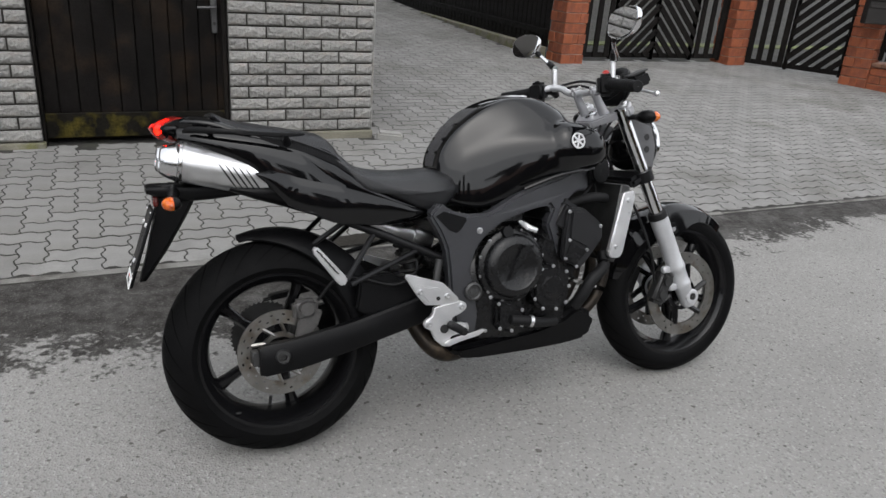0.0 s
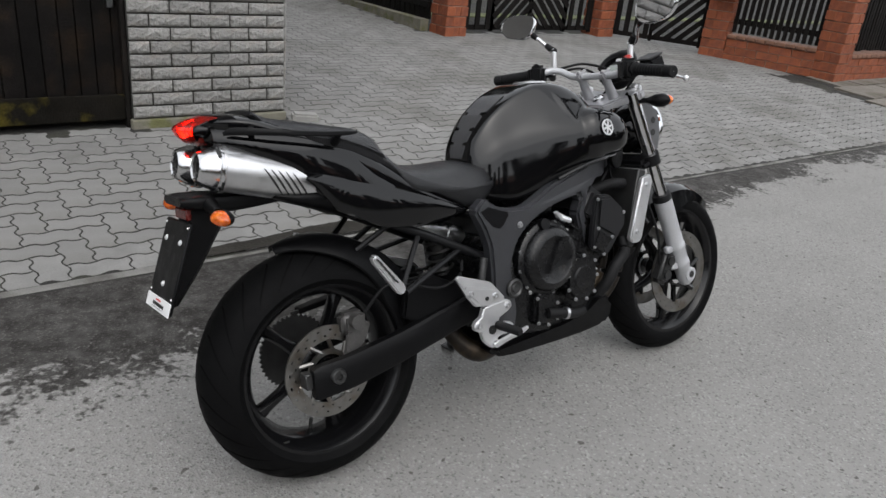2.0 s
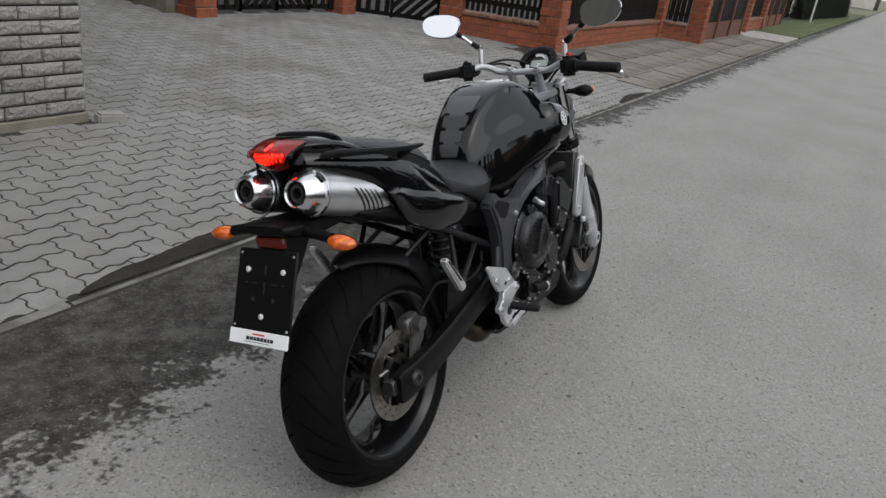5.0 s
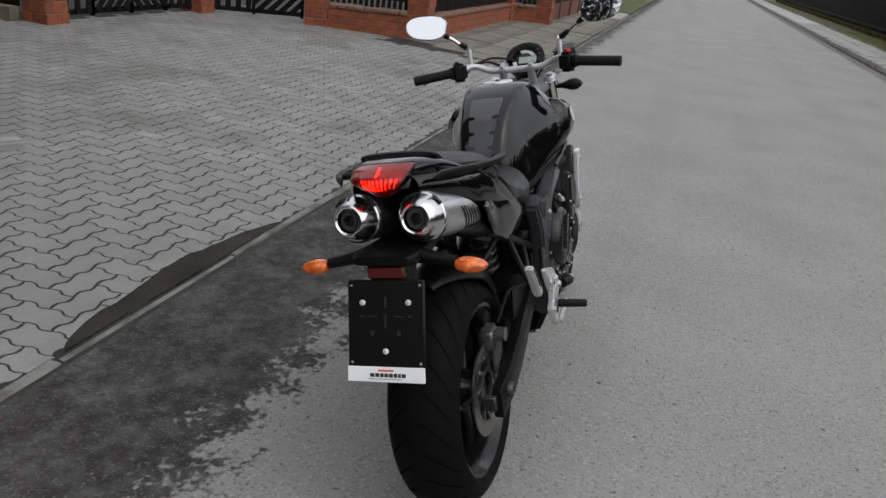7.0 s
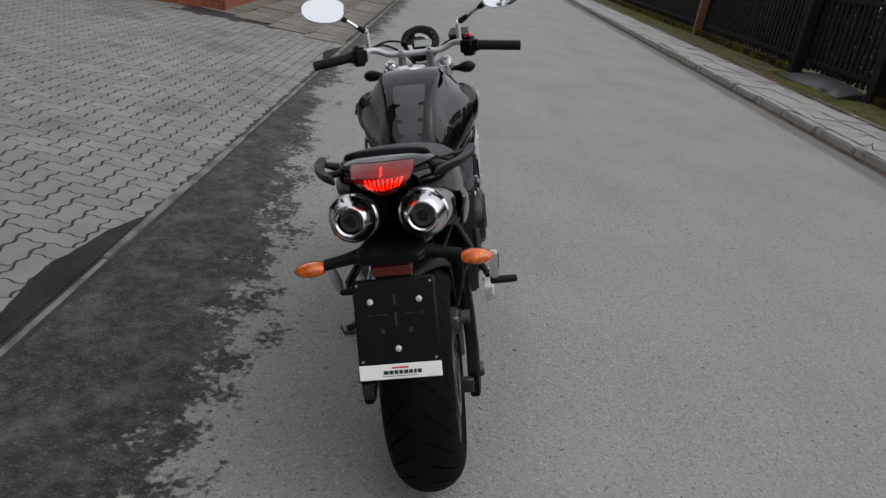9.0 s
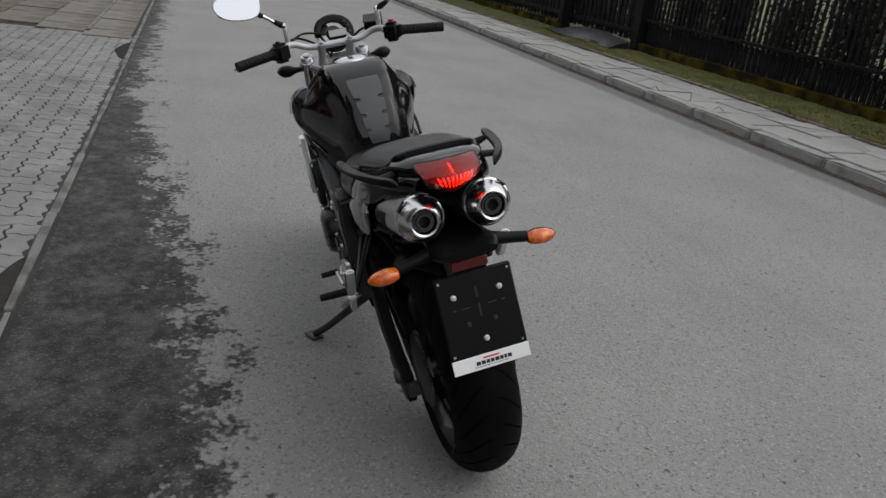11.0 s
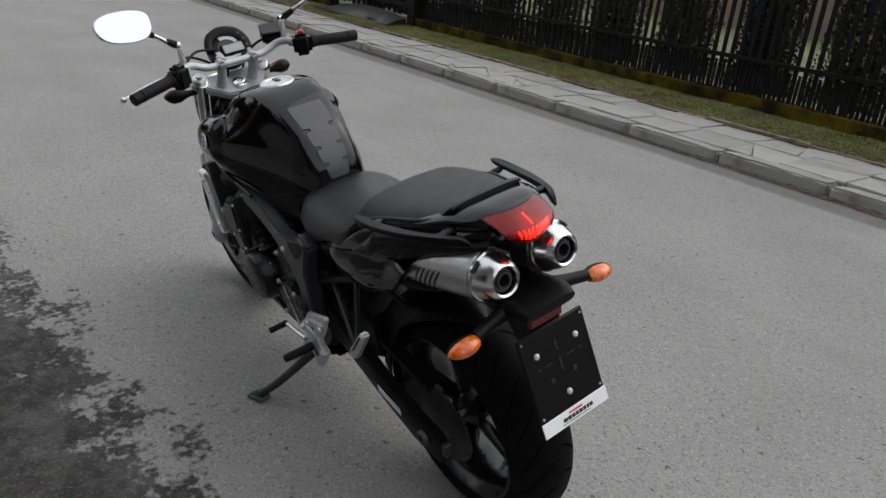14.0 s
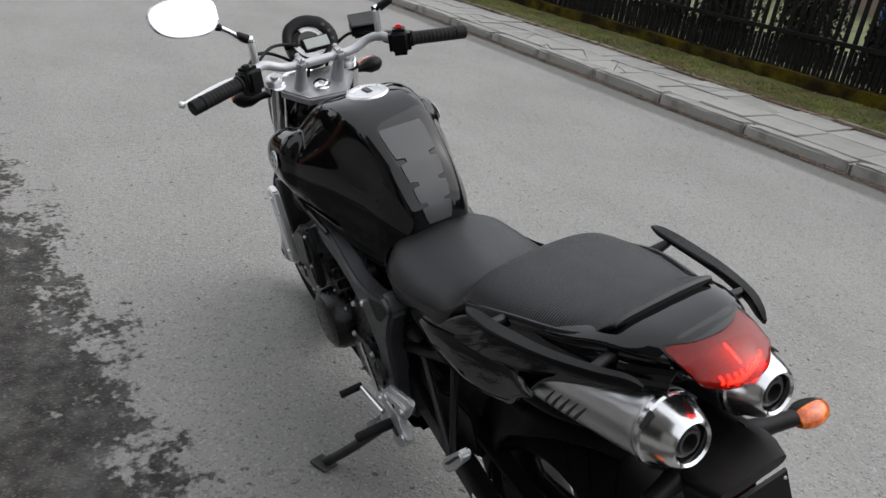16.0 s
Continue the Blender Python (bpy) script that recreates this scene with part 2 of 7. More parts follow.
VINYL = material("seat_vinyl", (0.0085, 0.0088, 0.0100), 0.34, spec=0.44, vary=0.12, scale=10, grain=0.1, grain_scale=900, bump=0.0007, bump_scale=800)
RUBBER = material("tyre_rubber", (0.0040, 0.0040, 0.0042), 0.60, spec=0.05, vary=0.15, scale=12, grain=0.15, grain_scale=300, bump=0.0006, bump_scale=350)
GRIP_RUBBER = material("grip_rubber", (0.006, 0.006, 0.0065), 0.6, spec=0.2, vary=0.1, bump=0.0006, bump_scale=500)
WHEEL_PAINT = material("wheel_black", (0.0040, 0.0040, 0.0045), 0.20, spec=0.35, vary=0.15, scale=15, grain=0.1)
CHROME = material("chrome", (0.72, 0.72, 0.73), 0.10, metal=1.0, vary=0.05)
STEEL = material("brushed_steel", (0.62, 0.62, 0.63), 0.33, metal=1.0, vary=0.08, scale=20, grain=0.06, grain_scale=600, bump=0.0002, bump_scale=500)
DISC = material("disc_steel", (0.29, 0.28, 0.265), 0.34, metal=1.0, vary=0.15, scale=30, second=(0.22, 0.19, 0.16), mask_scale=20)
ALLOY = material("silver_alloy", (0.70, 0.70, 0.71), 0.32, metal=0.8, vary=0.08, scale=15, grain=0.06, grain_scale=700, bump=0.0003, bump_scale=600)
FORK_SILVER = material("fork_silver_paint", (0.46, 0.465, 0.48), 0.36, metal=0.35, vary=0.06, scale=15, grain=0.04)
CAST = material("cast_alloy", (0.40, 0.40, 0.415), 0.45, metal=0.55, vary=0.08, scale=15, grain=0.06, grain_scale=700, bump=0.0003, bump_scale=600)
POLISHED = material("polished_steel", (0.66, 0.66, 0.67), 0.20, metal=1.0, vary=0.06, scale=12)
# sheenless black that paints the shade of the tyre's grooves
GROOVE_SHADE = material("groove_shade", (0.0038, 0.0038, 0.0038), 0.9, spec=0.0, vary=0.1)
BRACKET = material("grey_bracket_paint", (0.085, 0.085, 0.09), 0.42, vary=0.1, grain=0.06)
BOLT = material("bolt_steel", (0.52, 0.52, 0.53), 0.35, metal=1.0, vary=0.15, scale=30)
CALIPER = material("caliper_grey", (0.085, 0.082, 0.08), 0.42, metal=0.5, vary=0.15, scale=25, grain=0.1)
DARK_METAL = material("dark_metal", (0.06, 0.06, 0.06), 0.45, metal=0.8, vary=0.2, scale=20)
EXHAUST = material("heat_stained_exhaust", (0.035, 0.030, 0.026), 0.42, metal=0.9, vary=0.25, scale=12, second=(0.10, 0.075, 0.05), mask_scale=9)
AMBER = material("amber_lens", (0.56, 0.090, 0.004), 0.14, vary=0.30, scale=70, grain=0.20, grain_scale=260, bump=0.0008, bump_scale=240, spec=0.5, coat=0.6, second=(0.66, 0.15, 0.008), mask_scale=45, mask_low=0.5, mask_high=0.6)
RED_PLASTIC = material("red_plastic", (0.55, 0.025, 0.02), 0.3, vary=0.05)
DARK_RED = material("dark_red_reflector", (0.10, 0.008, 0.006), 0.25, vary=0.1, bump=0.001, bump_scale=300)
WHITE = material("white_label", (0.78, 0.78, 0.78), 0.4, vary=0.03)
INK = material("black_ink", (0.01, 0.01, 0.01), 0.5, vary=0.05)
RED_INK = material("red_ink", (0.6, 0.03, 0.03), 0.5, vary=0.05)
MIRROR = material("mirror_glass", (0.80, 0.81, 0.83), 0.02, metal=1.0, vary=0.0)
LCD = material("display", (0.30, 0.33, 0.31), 0.2, vary=0.08)
DIAL = material("dial_face", (0.55, 0.55, 0.56), 0.35, vary=0.05)
PAD = material("tank_pad_film", (0.050, 0.050, 0.053), 0.34, vary=0.1, bump=0.0005, bump_scale=500)


def ribbed(m, pitch, depth):
    """Adds fine ribs across the seat to a surface's relief."""
    n, l = m.node_tree.nodes, m.node_tree.links
    w = n.new("ShaderNodeTexWave")
    w.bands_direction = "X"
    w.inputs["Scale"].default_value = 0.314 / pitch
    l.new(n.new("ShaderNodeTexCoord").outputs["Object"], w.inputs["Vector"])
    bp = n.new("ShaderNodeBump")
    bp.inputs["Distance"].default_value = depth
    l.new(w.outputs["Fac"], bp.inputs["Height"])
    l.new(bp.outputs[0], n["Principled BSDF"].inputs["Normal"])
    return m


RIBBED = ribbed(material("ribbed_vinyl", (0.010, 0.0102, 0.0115), 0.36, spec=0.36, vary=0.12, scale=10, grain=0.1, grain_scale=900), 0.0045, 0.0006)


def lens_material(name, color):
    m = bpy.data.materials.new(name)
    m.use_nodes = True
    b = m.node_tree.nodes["Principled BSDF"]
    b.inputs["Base Color"].default_value = (*color, 1)
    b.inputs["Roughness"].default_value = 0.14
    b.inputs["Coat Weight"].default_value = 0.3
    b.inputs["Transmission Weight"].default_value = 0.75
    b.inputs["IOR"].default_value = 1.3
    return m


def lamp_material(name, color, strength):
    m = bpy.data.materials.new(name)
    m.use_nodes = True
    b = m.node_tree.nodes["Principled BSDF"]
    b.inputs["Base Color"].default_value = (*color, 1)
    b.inputs["Emission Color"].default_value = (*color, 1)
    b.inputs["Emission Strength"].default_value = strength
    return m


RED_LENS = lens_material("red_lens", (0.50, 0.022, 0.014))
CLEAR_LENS = lens_material("clear_lens", (0.95, 0.95, 0.95))
LED = lamp_material("lit_led", (1.0, 0.13, 0.025), 22.0)
GLOW = material("red_reflector_bowl", (0.16, 0.014, 0.010), 0.25, vary=0.3, scale=160, grain=0.2, grain_scale=400, bump=0.0012, bump_scale=300)


# ---- builders ----
def part(name, bm, mat, parent=None, label="", smooth=True, kind=""):
    """Links a bmesh as one mesh object under a thing or a part; bm may be a finished mesh to share."""
    if isinstance(bm, bpy.types.Mesh):
        me = bm
    else:
        bmesh.ops.recalc_face_normals(bm, faces=bm.faces)
        me = bpy.data.meshes.new(name)
        if smooth:
            for face in bm.faces:
                face.smooth = True
            for e in bm.edges:
                if len(e.link_faces) == 2 and e.calc_face_angle(0) > radians(38):
                    e.smooth = False
        bm.to_mesh(me)
        bm.free()
        me.materials.append(mat)
    ob = new(name, me)
    if parent:
        ob.parent = parent
    tagged(ob, label=label, kind=kind)
    return ob


def thing(name, label, category, group="", kind="", m=None):
    ob = new(name)
    ob.empty_display_size = 0.1
    if m is not None:
        ob.matrix_world = m
    return tagged(ob, label, category, group, kind)


def setting(name, bm, mat, label, smooth=False):
    return part(name, bm, mat, None, label, smooth, "structure")


def spline(pts, m):
    """Catmull-Rom through points (tuples of any length), m steps to a span."""
    pts = [np.array(p, float) for p in pts]
    out = []
    for i in range(len(pts) - 1):
        p1, p2 = pts[i], pts[i + 1]
        p0 = pts[i - 1] if i else 2 * p1 - p2
        p3 = pts[i + 2] if i + 2 < len(pts) else 2 * p2 - p1
        for k in range(m):
            t = k / m
            out.append(0.5 * (2 * p1 + (p2 - p0) * t + (2 * p0 - 5 * p1 + 4 * p2 - p3) * t * t + (3 * p1 - p0 - 3 * p2 + p3) * t ** 3))
    out.append(pts[-1])
    return out


def skin(bm, rings, caps=True, closed=True):
    rows = [[bm.verts.new(tuple(p)) for p in ring] for ring in rings]
    n = len(rows[0])
    for a, b in zip(rows, rows[1:]):
        for i in range(n if closed else n - 1):
            j = (i + 1) % n
            bm.faces.new((a[i], a[j], b[j], b[i]))
    if caps:
        bm.faces.new(rows[0])
        bm.faces.new(rows[-1][::-1])
    return rows


def body(sections, n=5, m=4, bm=None):
    """A body symmetric about y = 0: sections (x, [(y, z) from the top's middle to the bottom's middle])."""
    bm = bm or bmesh.new()
    flat = [[x] + [v for p in pts for v in p] for x, pts in sections]
    rings = []
    for row in spline(flat, m):
        half = spline([(row[i], row[i + 1]) for i in range(1, len(row), 2)], n)
        ring = [(row[0], y, z) for y, z in half] + [(row[0], -y, z) for y, z in half[-2:0:-1]]
        rings.append(ring)
    skin(bm, rings)
    return bm


def oval_body(sections, seg=18, m=4, power=2.0, bm=None):
    """A rounded body along any line: sections (x, y, z, half_y, half_z), rings upright across x."""
    bm = bm or bmesh.new()
    rings = []
    for x, y, z, hy, hz in spline(sections, m):
        ring = []
        for k in range(seg):
            a = 2 * math.pi * k / seg
            c, s = math.cos(a), math.sin(a)
            ring.append((x, y + hy * math.copysign(abs(c) ** (2 / power), c), z + hz * math.copysign(abs(s) ** (2 / power), s)))
        rings.append(ring)
    skin(bm, rings)
    return bm


def tube(path, r, seg=10, m=5, bm=None, flat=1.0):
    """A round bar along a smooth path; r is one radius or one a point."""
    bm = bm or bmesh.new()
    rad = [r] * len(path) if isinstance(r, (int, float)) else r
    pts = spline([(*p, q) for p, q in zip(path, rad)], m if len(path) > 2 else 1)
    rings = []
    for i, p in enumerate(pts):
        a = Vector(pts[max(i - 1, 0)][:3])
        b = Vector(pts[min(i + 1, len(pts) - 1)][:3])
        d = (b - a).normalized()
        up = Vector((0, 0, 1)) if abs(d.z) < 0.9 else Vector((1, 0, 0))
        u = d.cross(up).normalized()
        v = d.cross(u)
        rings.append([Vector(p[:3]) + float(p[3]) * (u * math.cos(2 * math.pi * k / seg) + flat * v * math.sin(2 * math.pi * k / seg)) for k in range(seg)])
    skin(bm, rings)
    return bm


def lathe(profile, at, axis, seg=32, bm=None, arc=2 * math.pi):
    """Turns (distance along the axis, radius) round an axis through the point at."""
    bm = bm or bmesh.new()
    d = Vector(axis).normalized()
    up = Vector((0, 0, 1)) if abs(d.z) < 0.9 else Vector((1, 0, 0))
    u = d.cross(up).normalized()
    v = d.cross(u)
    o = Vector(at)
    rings = []
    for k in range(seg):
        a = arc * k / seg
        w = u * math.cos(a) + v * math.sin(a)
        rings.append([o + d * s + w * r for s, r in profile])
    if arc >= 2 * math.pi - 1e-6:
        rows = skin(bm, rings, caps=False, closed=False)
        for i in range(len(profile) - 1):
            bm.faces.new((rows[-1][i], rows[-1][i + 1], rows[0][i + 1], rows[0][i]))
        bmesh.ops.remove_doubles(bm, verts=bm.verts, dist=1e-6)
    else:
        skin(bm, rings, caps=True, closed=False)
    return bm


def plate(outline, y0, y1, bm=None, bevel=0.003, place=None):
    """A plate cut to an outline of (x, z), from y0 to y1, edges eased; place(x, y, z) may bend it."""
    bm = bm or bmesh.new()
    own = bmesh.new()
    vs = [own.verts.new((x, y0, z)) for x, z in outline]
    face = own.faces.new(vs)
    ext = bmesh.ops.extrude_face_region(own, geom=[face])
    for v in [g for g in ext["geom"] if isinstance(g, bmesh.types.BMVert)]:
        v.co.y = y1
    if bevel:
        bmesh.ops.bevel(own, geom=own.edges[:], offset=bevel, segments=2, affect="EDGES", clamp_overlap=True)
    if place:
        for v in own.verts:
            v.co = place(*v.co)
    me = bpy.data.meshes.new("tmp")
    own.to_mesh(me)
    own.free()
    bm.from_mesh(me)
    bpy.data.meshes.remove(me)
    return bm


def box(x0, y0, z0, x1, y1, z1, bevel=0.0, bm=None, m=None, segments=1):
    own = bmesh.new()
    bmesh.ops.create_cube(own, size=1)
    for v in own.verts:
        v.co = Vector((x0 + (v.co.x + 0.5) * (x1 - x0), y0 + (v.co.y + 0.5) * (y1 - y0), z0 + (v.co.z + 0.5) * (z1 - z0)))
    if bevel:
        bmesh.ops.bevel(own, geom=own.edges[:], offset=bevel, segments=segments, affect="EDGES", clamp_overlap=True)
    if m is not None:
        own.transform(m)
    if bm is None:
        return own
    me = bpy.data.meshes.new("tmp")
    own.to_mesh(me)
    own.free()
    bm.from_mesh(me)
    bpy.data.meshes.remove(me)
    return bm


def mesh_of(bm, name, mat, smooth=False):
    bmesh.ops.recalc_face_normals(bm, faces=bm.faces)
    me = bpy.data.meshes.new(name)
    bm.to_mesh(me)
    bm.free()
    me.materials.append(mat)
    if smooth:
        me.polygons.foreach_set("use_smooth", [True] * len(me.polygons))
    return me


def piece(name, me, parent, x, y, z, rx=0, ry=0, rz=0, s=(1, 1, 1)):
    ob = new(name, me)
    ob.parent = parent
    ob.matrix_basis = pose(x, y, z, rx, ry, rz) @ Matrix.Diagonal((*s, 1))
    return ob


def bolt(at, axis, r=0.006, h=0.005, bm=None):
    return lathe([(0, 0.0005), (0, r * 1.25), (h * 0.3, r * 1.25), (h * 0.35, r), (h, r * 0.9), (h, r * 0.45), (h * 0.5, r * 0.4), (h * 0.5, 0.0005)], at, axis, 8, bm)


rng = random.Random(7)


# ---- the ground, the road and the paved yard ----
def rise(x, y):
    """The yard climbs gently away from the road."""
    return 0.035 * max(0.0, y - 1.42)


bm = bmesh.new()
box(-400, -400, -0.6, 400, 400, -0.16, bm=bm)
setting("ground", bm, EARTH, "dull green and brown earth around the road")

bm = bmesh.new()
xs = [-60, -20, -8, -4, -2] + [i * 0.5 for i in range(-3, 25)] + [16, 24, 40, 80, 200]
ys = [-4.03, -3.8, -3.3, -2, -1, 0, 0.7, 1.1, 1.33]
rows = [[bm.verts.new((x, y, -0.012 * min(1, max(0, -3.0 - y)))) for y in ys] for x in xs]
for a, b in zip(rows, rows[1:]):
    for i in range(len(ys) - 1):
        bm.faces.new((a[i], a[i + 1], b[i + 1], b[i]))
low = [bm.verts.new((x, y, -0.3)) for x, y in ((-60, -4.03), (200, -4.03), (200, 1.33), (-60, 1.33))]
setting("road", bm, ASPHALT, "worn grey asphalt road with damp dark edges", True)

# bed under the pavers, wide enough for the yard and the pavement
bm = bmesh.new()
xs = [-30, -6, -3, 0, 3, 6, 9, 12, 20, 40]
ys = [1.33, 1.42, 2.2, 3.2, 4, 5, 6, 7, 9, 12, 20]
rows = [[bm.verts.new((x, y, rise(x, y) + 0.0050 if y > 1.4 else -0.002)) for y in ys] for x in xs]
for a, b in zip(rows, rows[1:]):
    for i in range(len(ys) - 1):
        bm.faces.new((a[i], a[i + 1], b[i + 1], b[i]))
yard = setting("paved_yard", bm, JOINT, "grey interlocking wavy concrete pavers laid in herringbone, dark joints")

# damp dark sand washed over the pavers beside the edging, in two patches
for x0, x1, wide in ((0.05, 1.46, 0.125), (6.3, 7.4, 0.11)):
    bm = bmesh.new()
    rows = []
    for i in range(61):
        t = i / 60
        x = x0 + (x1 - x0) * t
        reach = wide * math.sin(math.pi * t) ** 0.6 * (1 + 0.25 * noise.noise((x * 3.0, 1, 0)) + 0.10 * noise.noise((x * 14, 2, 0))) + 0.004
        rows.append([bm.verts.new((x, 1.386 + reach * q, rise(x, 1.386 + reach * q) + (0.0105 if q < 0.9 else 0.0062))) for q in (0, 0.3, 0.6, 0.85, 1.0)])
    for a, b in zip(rows, rows[1:]):
        for i in range(4):
            bm.faces.new((a[i], a[i + 1], b[i + 1], b[i]))
    setting("sand_patch", bm, FILL, "damp dark sand spread over the pavers by the edging", True)

# flush concrete edging between road and yard, in lengths of a metre
edging = thing("edging", "narrow pale flush concrete edging strip between road and pavers", "edging", kind="structure")
edge_meshes = []
for k in range(4):
    bm = box(-0.497, 0.014, -0.12, 0.497, 0.054, 0.0, 0.006)
    for v in bm.verts:
        v.co.y += rng.uniform(-0.004, 0.004)
    edge_meshes.append(mesh_of(bm, "edging_stone", CONCRETE))
for i in range(-6, 26):
    piece("edging_stone", edge_meshes[i % 4], edging, i + 0.5, 1.335 + rng.uniform(-0.004, 0.004), 0.004 + rng.uniform(-0.003, 0.006), 0, 0, rng.uniform(-0.3, 0.3))

# right-hand kerb, slabs and verge
kerb = thing("kerb", "grey weathered concrete kerb stones, slightly uneven", "kerb", kind="structure")
kerb_meshes = []
KERB_Y, KERB_L = -4.02, 0.897
for k in range(6):
    bm = box(-KERB_L / 2 + 0.007, -0.15, -0.25, KERB_L / 2 - 0.007, 0.0, 0.088, 0.016, segments=2)
    bmesh.ops.subdivide_edges(bm, edges=[e for e in bm.edges if abs(e.verts[0].co.x - e.verts[1].co.x) > 0.5], cuts=7)
    for v in bm.verts:
        end = abs(v.co.x) > KERB_L / 2 - 0.04
        v.co += Vector((rng.uniform(-0.006, 0.006) if end else 0, rng.uniform(-0.004, 0.004), rng.uniform(-0.004, 0.003) - (rng.uniform(0, 0.010) if end and v.co.z > 0 else 0)))
    kerb_meshes.append(mesh_of(bm, "kerb_stone", KERBSTONE))
for i in range(-9, 62):
    piece("kerb_stone", kerb_meshes[i % 6], kerb, 2.0 + (i + 0.5) * KERB_L, KERB_Y + rng.uniform(-0.010, 0.010), rng.uniform(-0.010, 0.008), rng.uniform(-1.5, 1.5), rng.uniform(-0.4, 0.4), rng.uniform(-0.5, 0.5))

bm = bmesh.new()
box(-60, -5.05, -0.3, 200, -4.16, 0.066, bm=bm)
walkway = setting("pavement", bm, JOINT, "narrow pavement of cracked pale concrete slabs beside the kerb")


def cut(poly, x, y, nx, ny):
    """The part of a flat outline that lies on the far side of a line through (x, y) with the normal (nx, ny)."""
    out = []
    for p, q in zip(poly, poly[1:] + poly[:1]):
        a, b = (p[0] - x) * nx + (p[1] - y) * ny, (q[0] - x) * nx + (q[1] - y) * ny
        if a >= 0:
            out.append(p)
        if a * b < 0:
            t = a / (a - b)
            out.append((p[0] + (q[0] - p[0]) * t, p[1] + (q[1] - p[1]) * t))
    return out


def flag(poly, thick, mat, name):
    """A flat stone cut to an outline, its upper rim worn."""
    own = bmesh.new()
    cx, cy = sum(p[0] for p in poly) / len(poly), sum(p[1] for p in poly) / len(poly)
    rings = [[(cx + (x - cx) * k, cy + (y - cy) * k, z) for x, y in poly] for k, z in ((1.0, -thick), (1.0, -0.006), (0.975, 0.0))]
    skin(own, rings)
    return mesh_of(own, name, mat)


def slab_mesh(w, d):
    own = bmesh.new()
    box(-w / 2 + 0.006, -d / 2 + 0.006, -0.05, w / 2 - 0.006, d / 2 - 0.006, 0.0, 0.004, bm=own)
    for v in own.verts:
        v.co.x += rng.uniform(-0.008, 0.008)
        v.co.y += rng.uniform(-0.008, 0.008)
    return own


# slabs half a metre square, many of them broken across
for row in range(2):
    x = -4.0 + 0.21 * row
    while x < 30:
        w, d = rng.choice((0.46, 0.5, 0.5, 0.54)), 0.415
        near = x < 12
        shapes_ = [[(-w / 2 + 0.005, -d / 2 + 0.005), (w / 2 - 0.005, -d / 2 + 0.005), (w / 2 - 0.005, d / 2 - 0.005), (-w / 2 + 0.005, d / 2 - 0.005)]]
        shapes_ = [[(px + rng.uniform(-0.009, 0.009), py + rng.uniform(-0.009, 0.009)) for px, py in shapes_[0]]]
        for _ in range(rng.choice((0, 0, 1, 1, 2)) if near else 0):
            a = rng.uniform(0, 6.28)
            px, py, nx, ny = rng.uniform(-0.13, 0.13), rng.uniform(-0.10, 0.10), math.cos(a), math.sin(a)
            broken = []
            for sh in shapes_:
                broken += [cut(sh, px + nx * 0.003, py + ny * 0.003, nx, ny), cut(sh, px - nx * 0.003, py - ny * 0.003, -nx, -ny)]
            shapes_ = [sh for sh in broken if len(sh) > 2 and max(p[0] for p in sh) - min(p[0] for p in sh) > 0.06]
        for sh in shapes_:
            tilt = 1.6 if len(shapes_) > 1 else 0.8
            piece("slab", flag(sh, 0.05, SLAB, "slab"), walkway, x + w / 2, -4.385 - 0.425 * row, 0.088 + rng.uniform(-0.007, 0.009), rng.uniform(-tilt, tilt), rng.uniform(-tilt, tilt) * 0.7, rng.uniform(-1, 1))
        x += w + 0.004
bm = bmesh.new()
for x0 in range(30, 110, 2):
    box(x0 + 0.01, -5.02, 0.05, x0 + 1.99, -4.17, 0.092, bm=bm)
part("far_slabs", bm, SLAB, walkway, kind="stuff", smooth=False)
# thin concrete boards holding back the verge
for i in range(-4, 34):
    bm = box(-0.49, -0.022, -0.15, 0.49, 0.022, 0.0, 0.006)
    for v in bm.verts:
        v.co += Vector((0, rng.uniform(-0.005, 0.005), rng.uniform(-0.006, 0.006) if v.co.z > -0.1 else 0))
    piece("edging_board", mesh_of(bm, "edging_board", EDGE_BOARD), walkway, i + 0.3, -5.045 + rng.uniform(-0.008, 0.008), 0.106 + rng.uniform(-0.012, 0.008), rng.uniform(-3, 3), rng.uniform(-0.5, 0.5), rng.uniform(-0.6, 0.6))

bm = bmesh.new()
gx = [-12 + 0.12 * i for i in range(250)] + [18.5, 20, 24, 32, 40, 60, 200]
gy = [-5.065, -5.12, -5.2, -5.3, -5.4, -5.5, -5.6, -5.7, -5.8, -5.92]
rows = [[bm.verts.new((x, y, 0.082 + 0.016 * noise.noise((x * 1.7, y * 2.1, 0)) + 0.012 * noise.noise((x * 6.5, y * 6.5, 3)) + 0.05 * max(0, -5.2 - y))) for y in gy] for x in gx]
for a, b in zip(rows, rows[1:]):
    for i in range(len(gy) - 1):
        bm.faces.new((a[i], a[i + 1], b[i + 1], b[i]))
setting("verge", bm, GRASS_SOIL, "strip of thin mossy grass between pavement and fence", True)


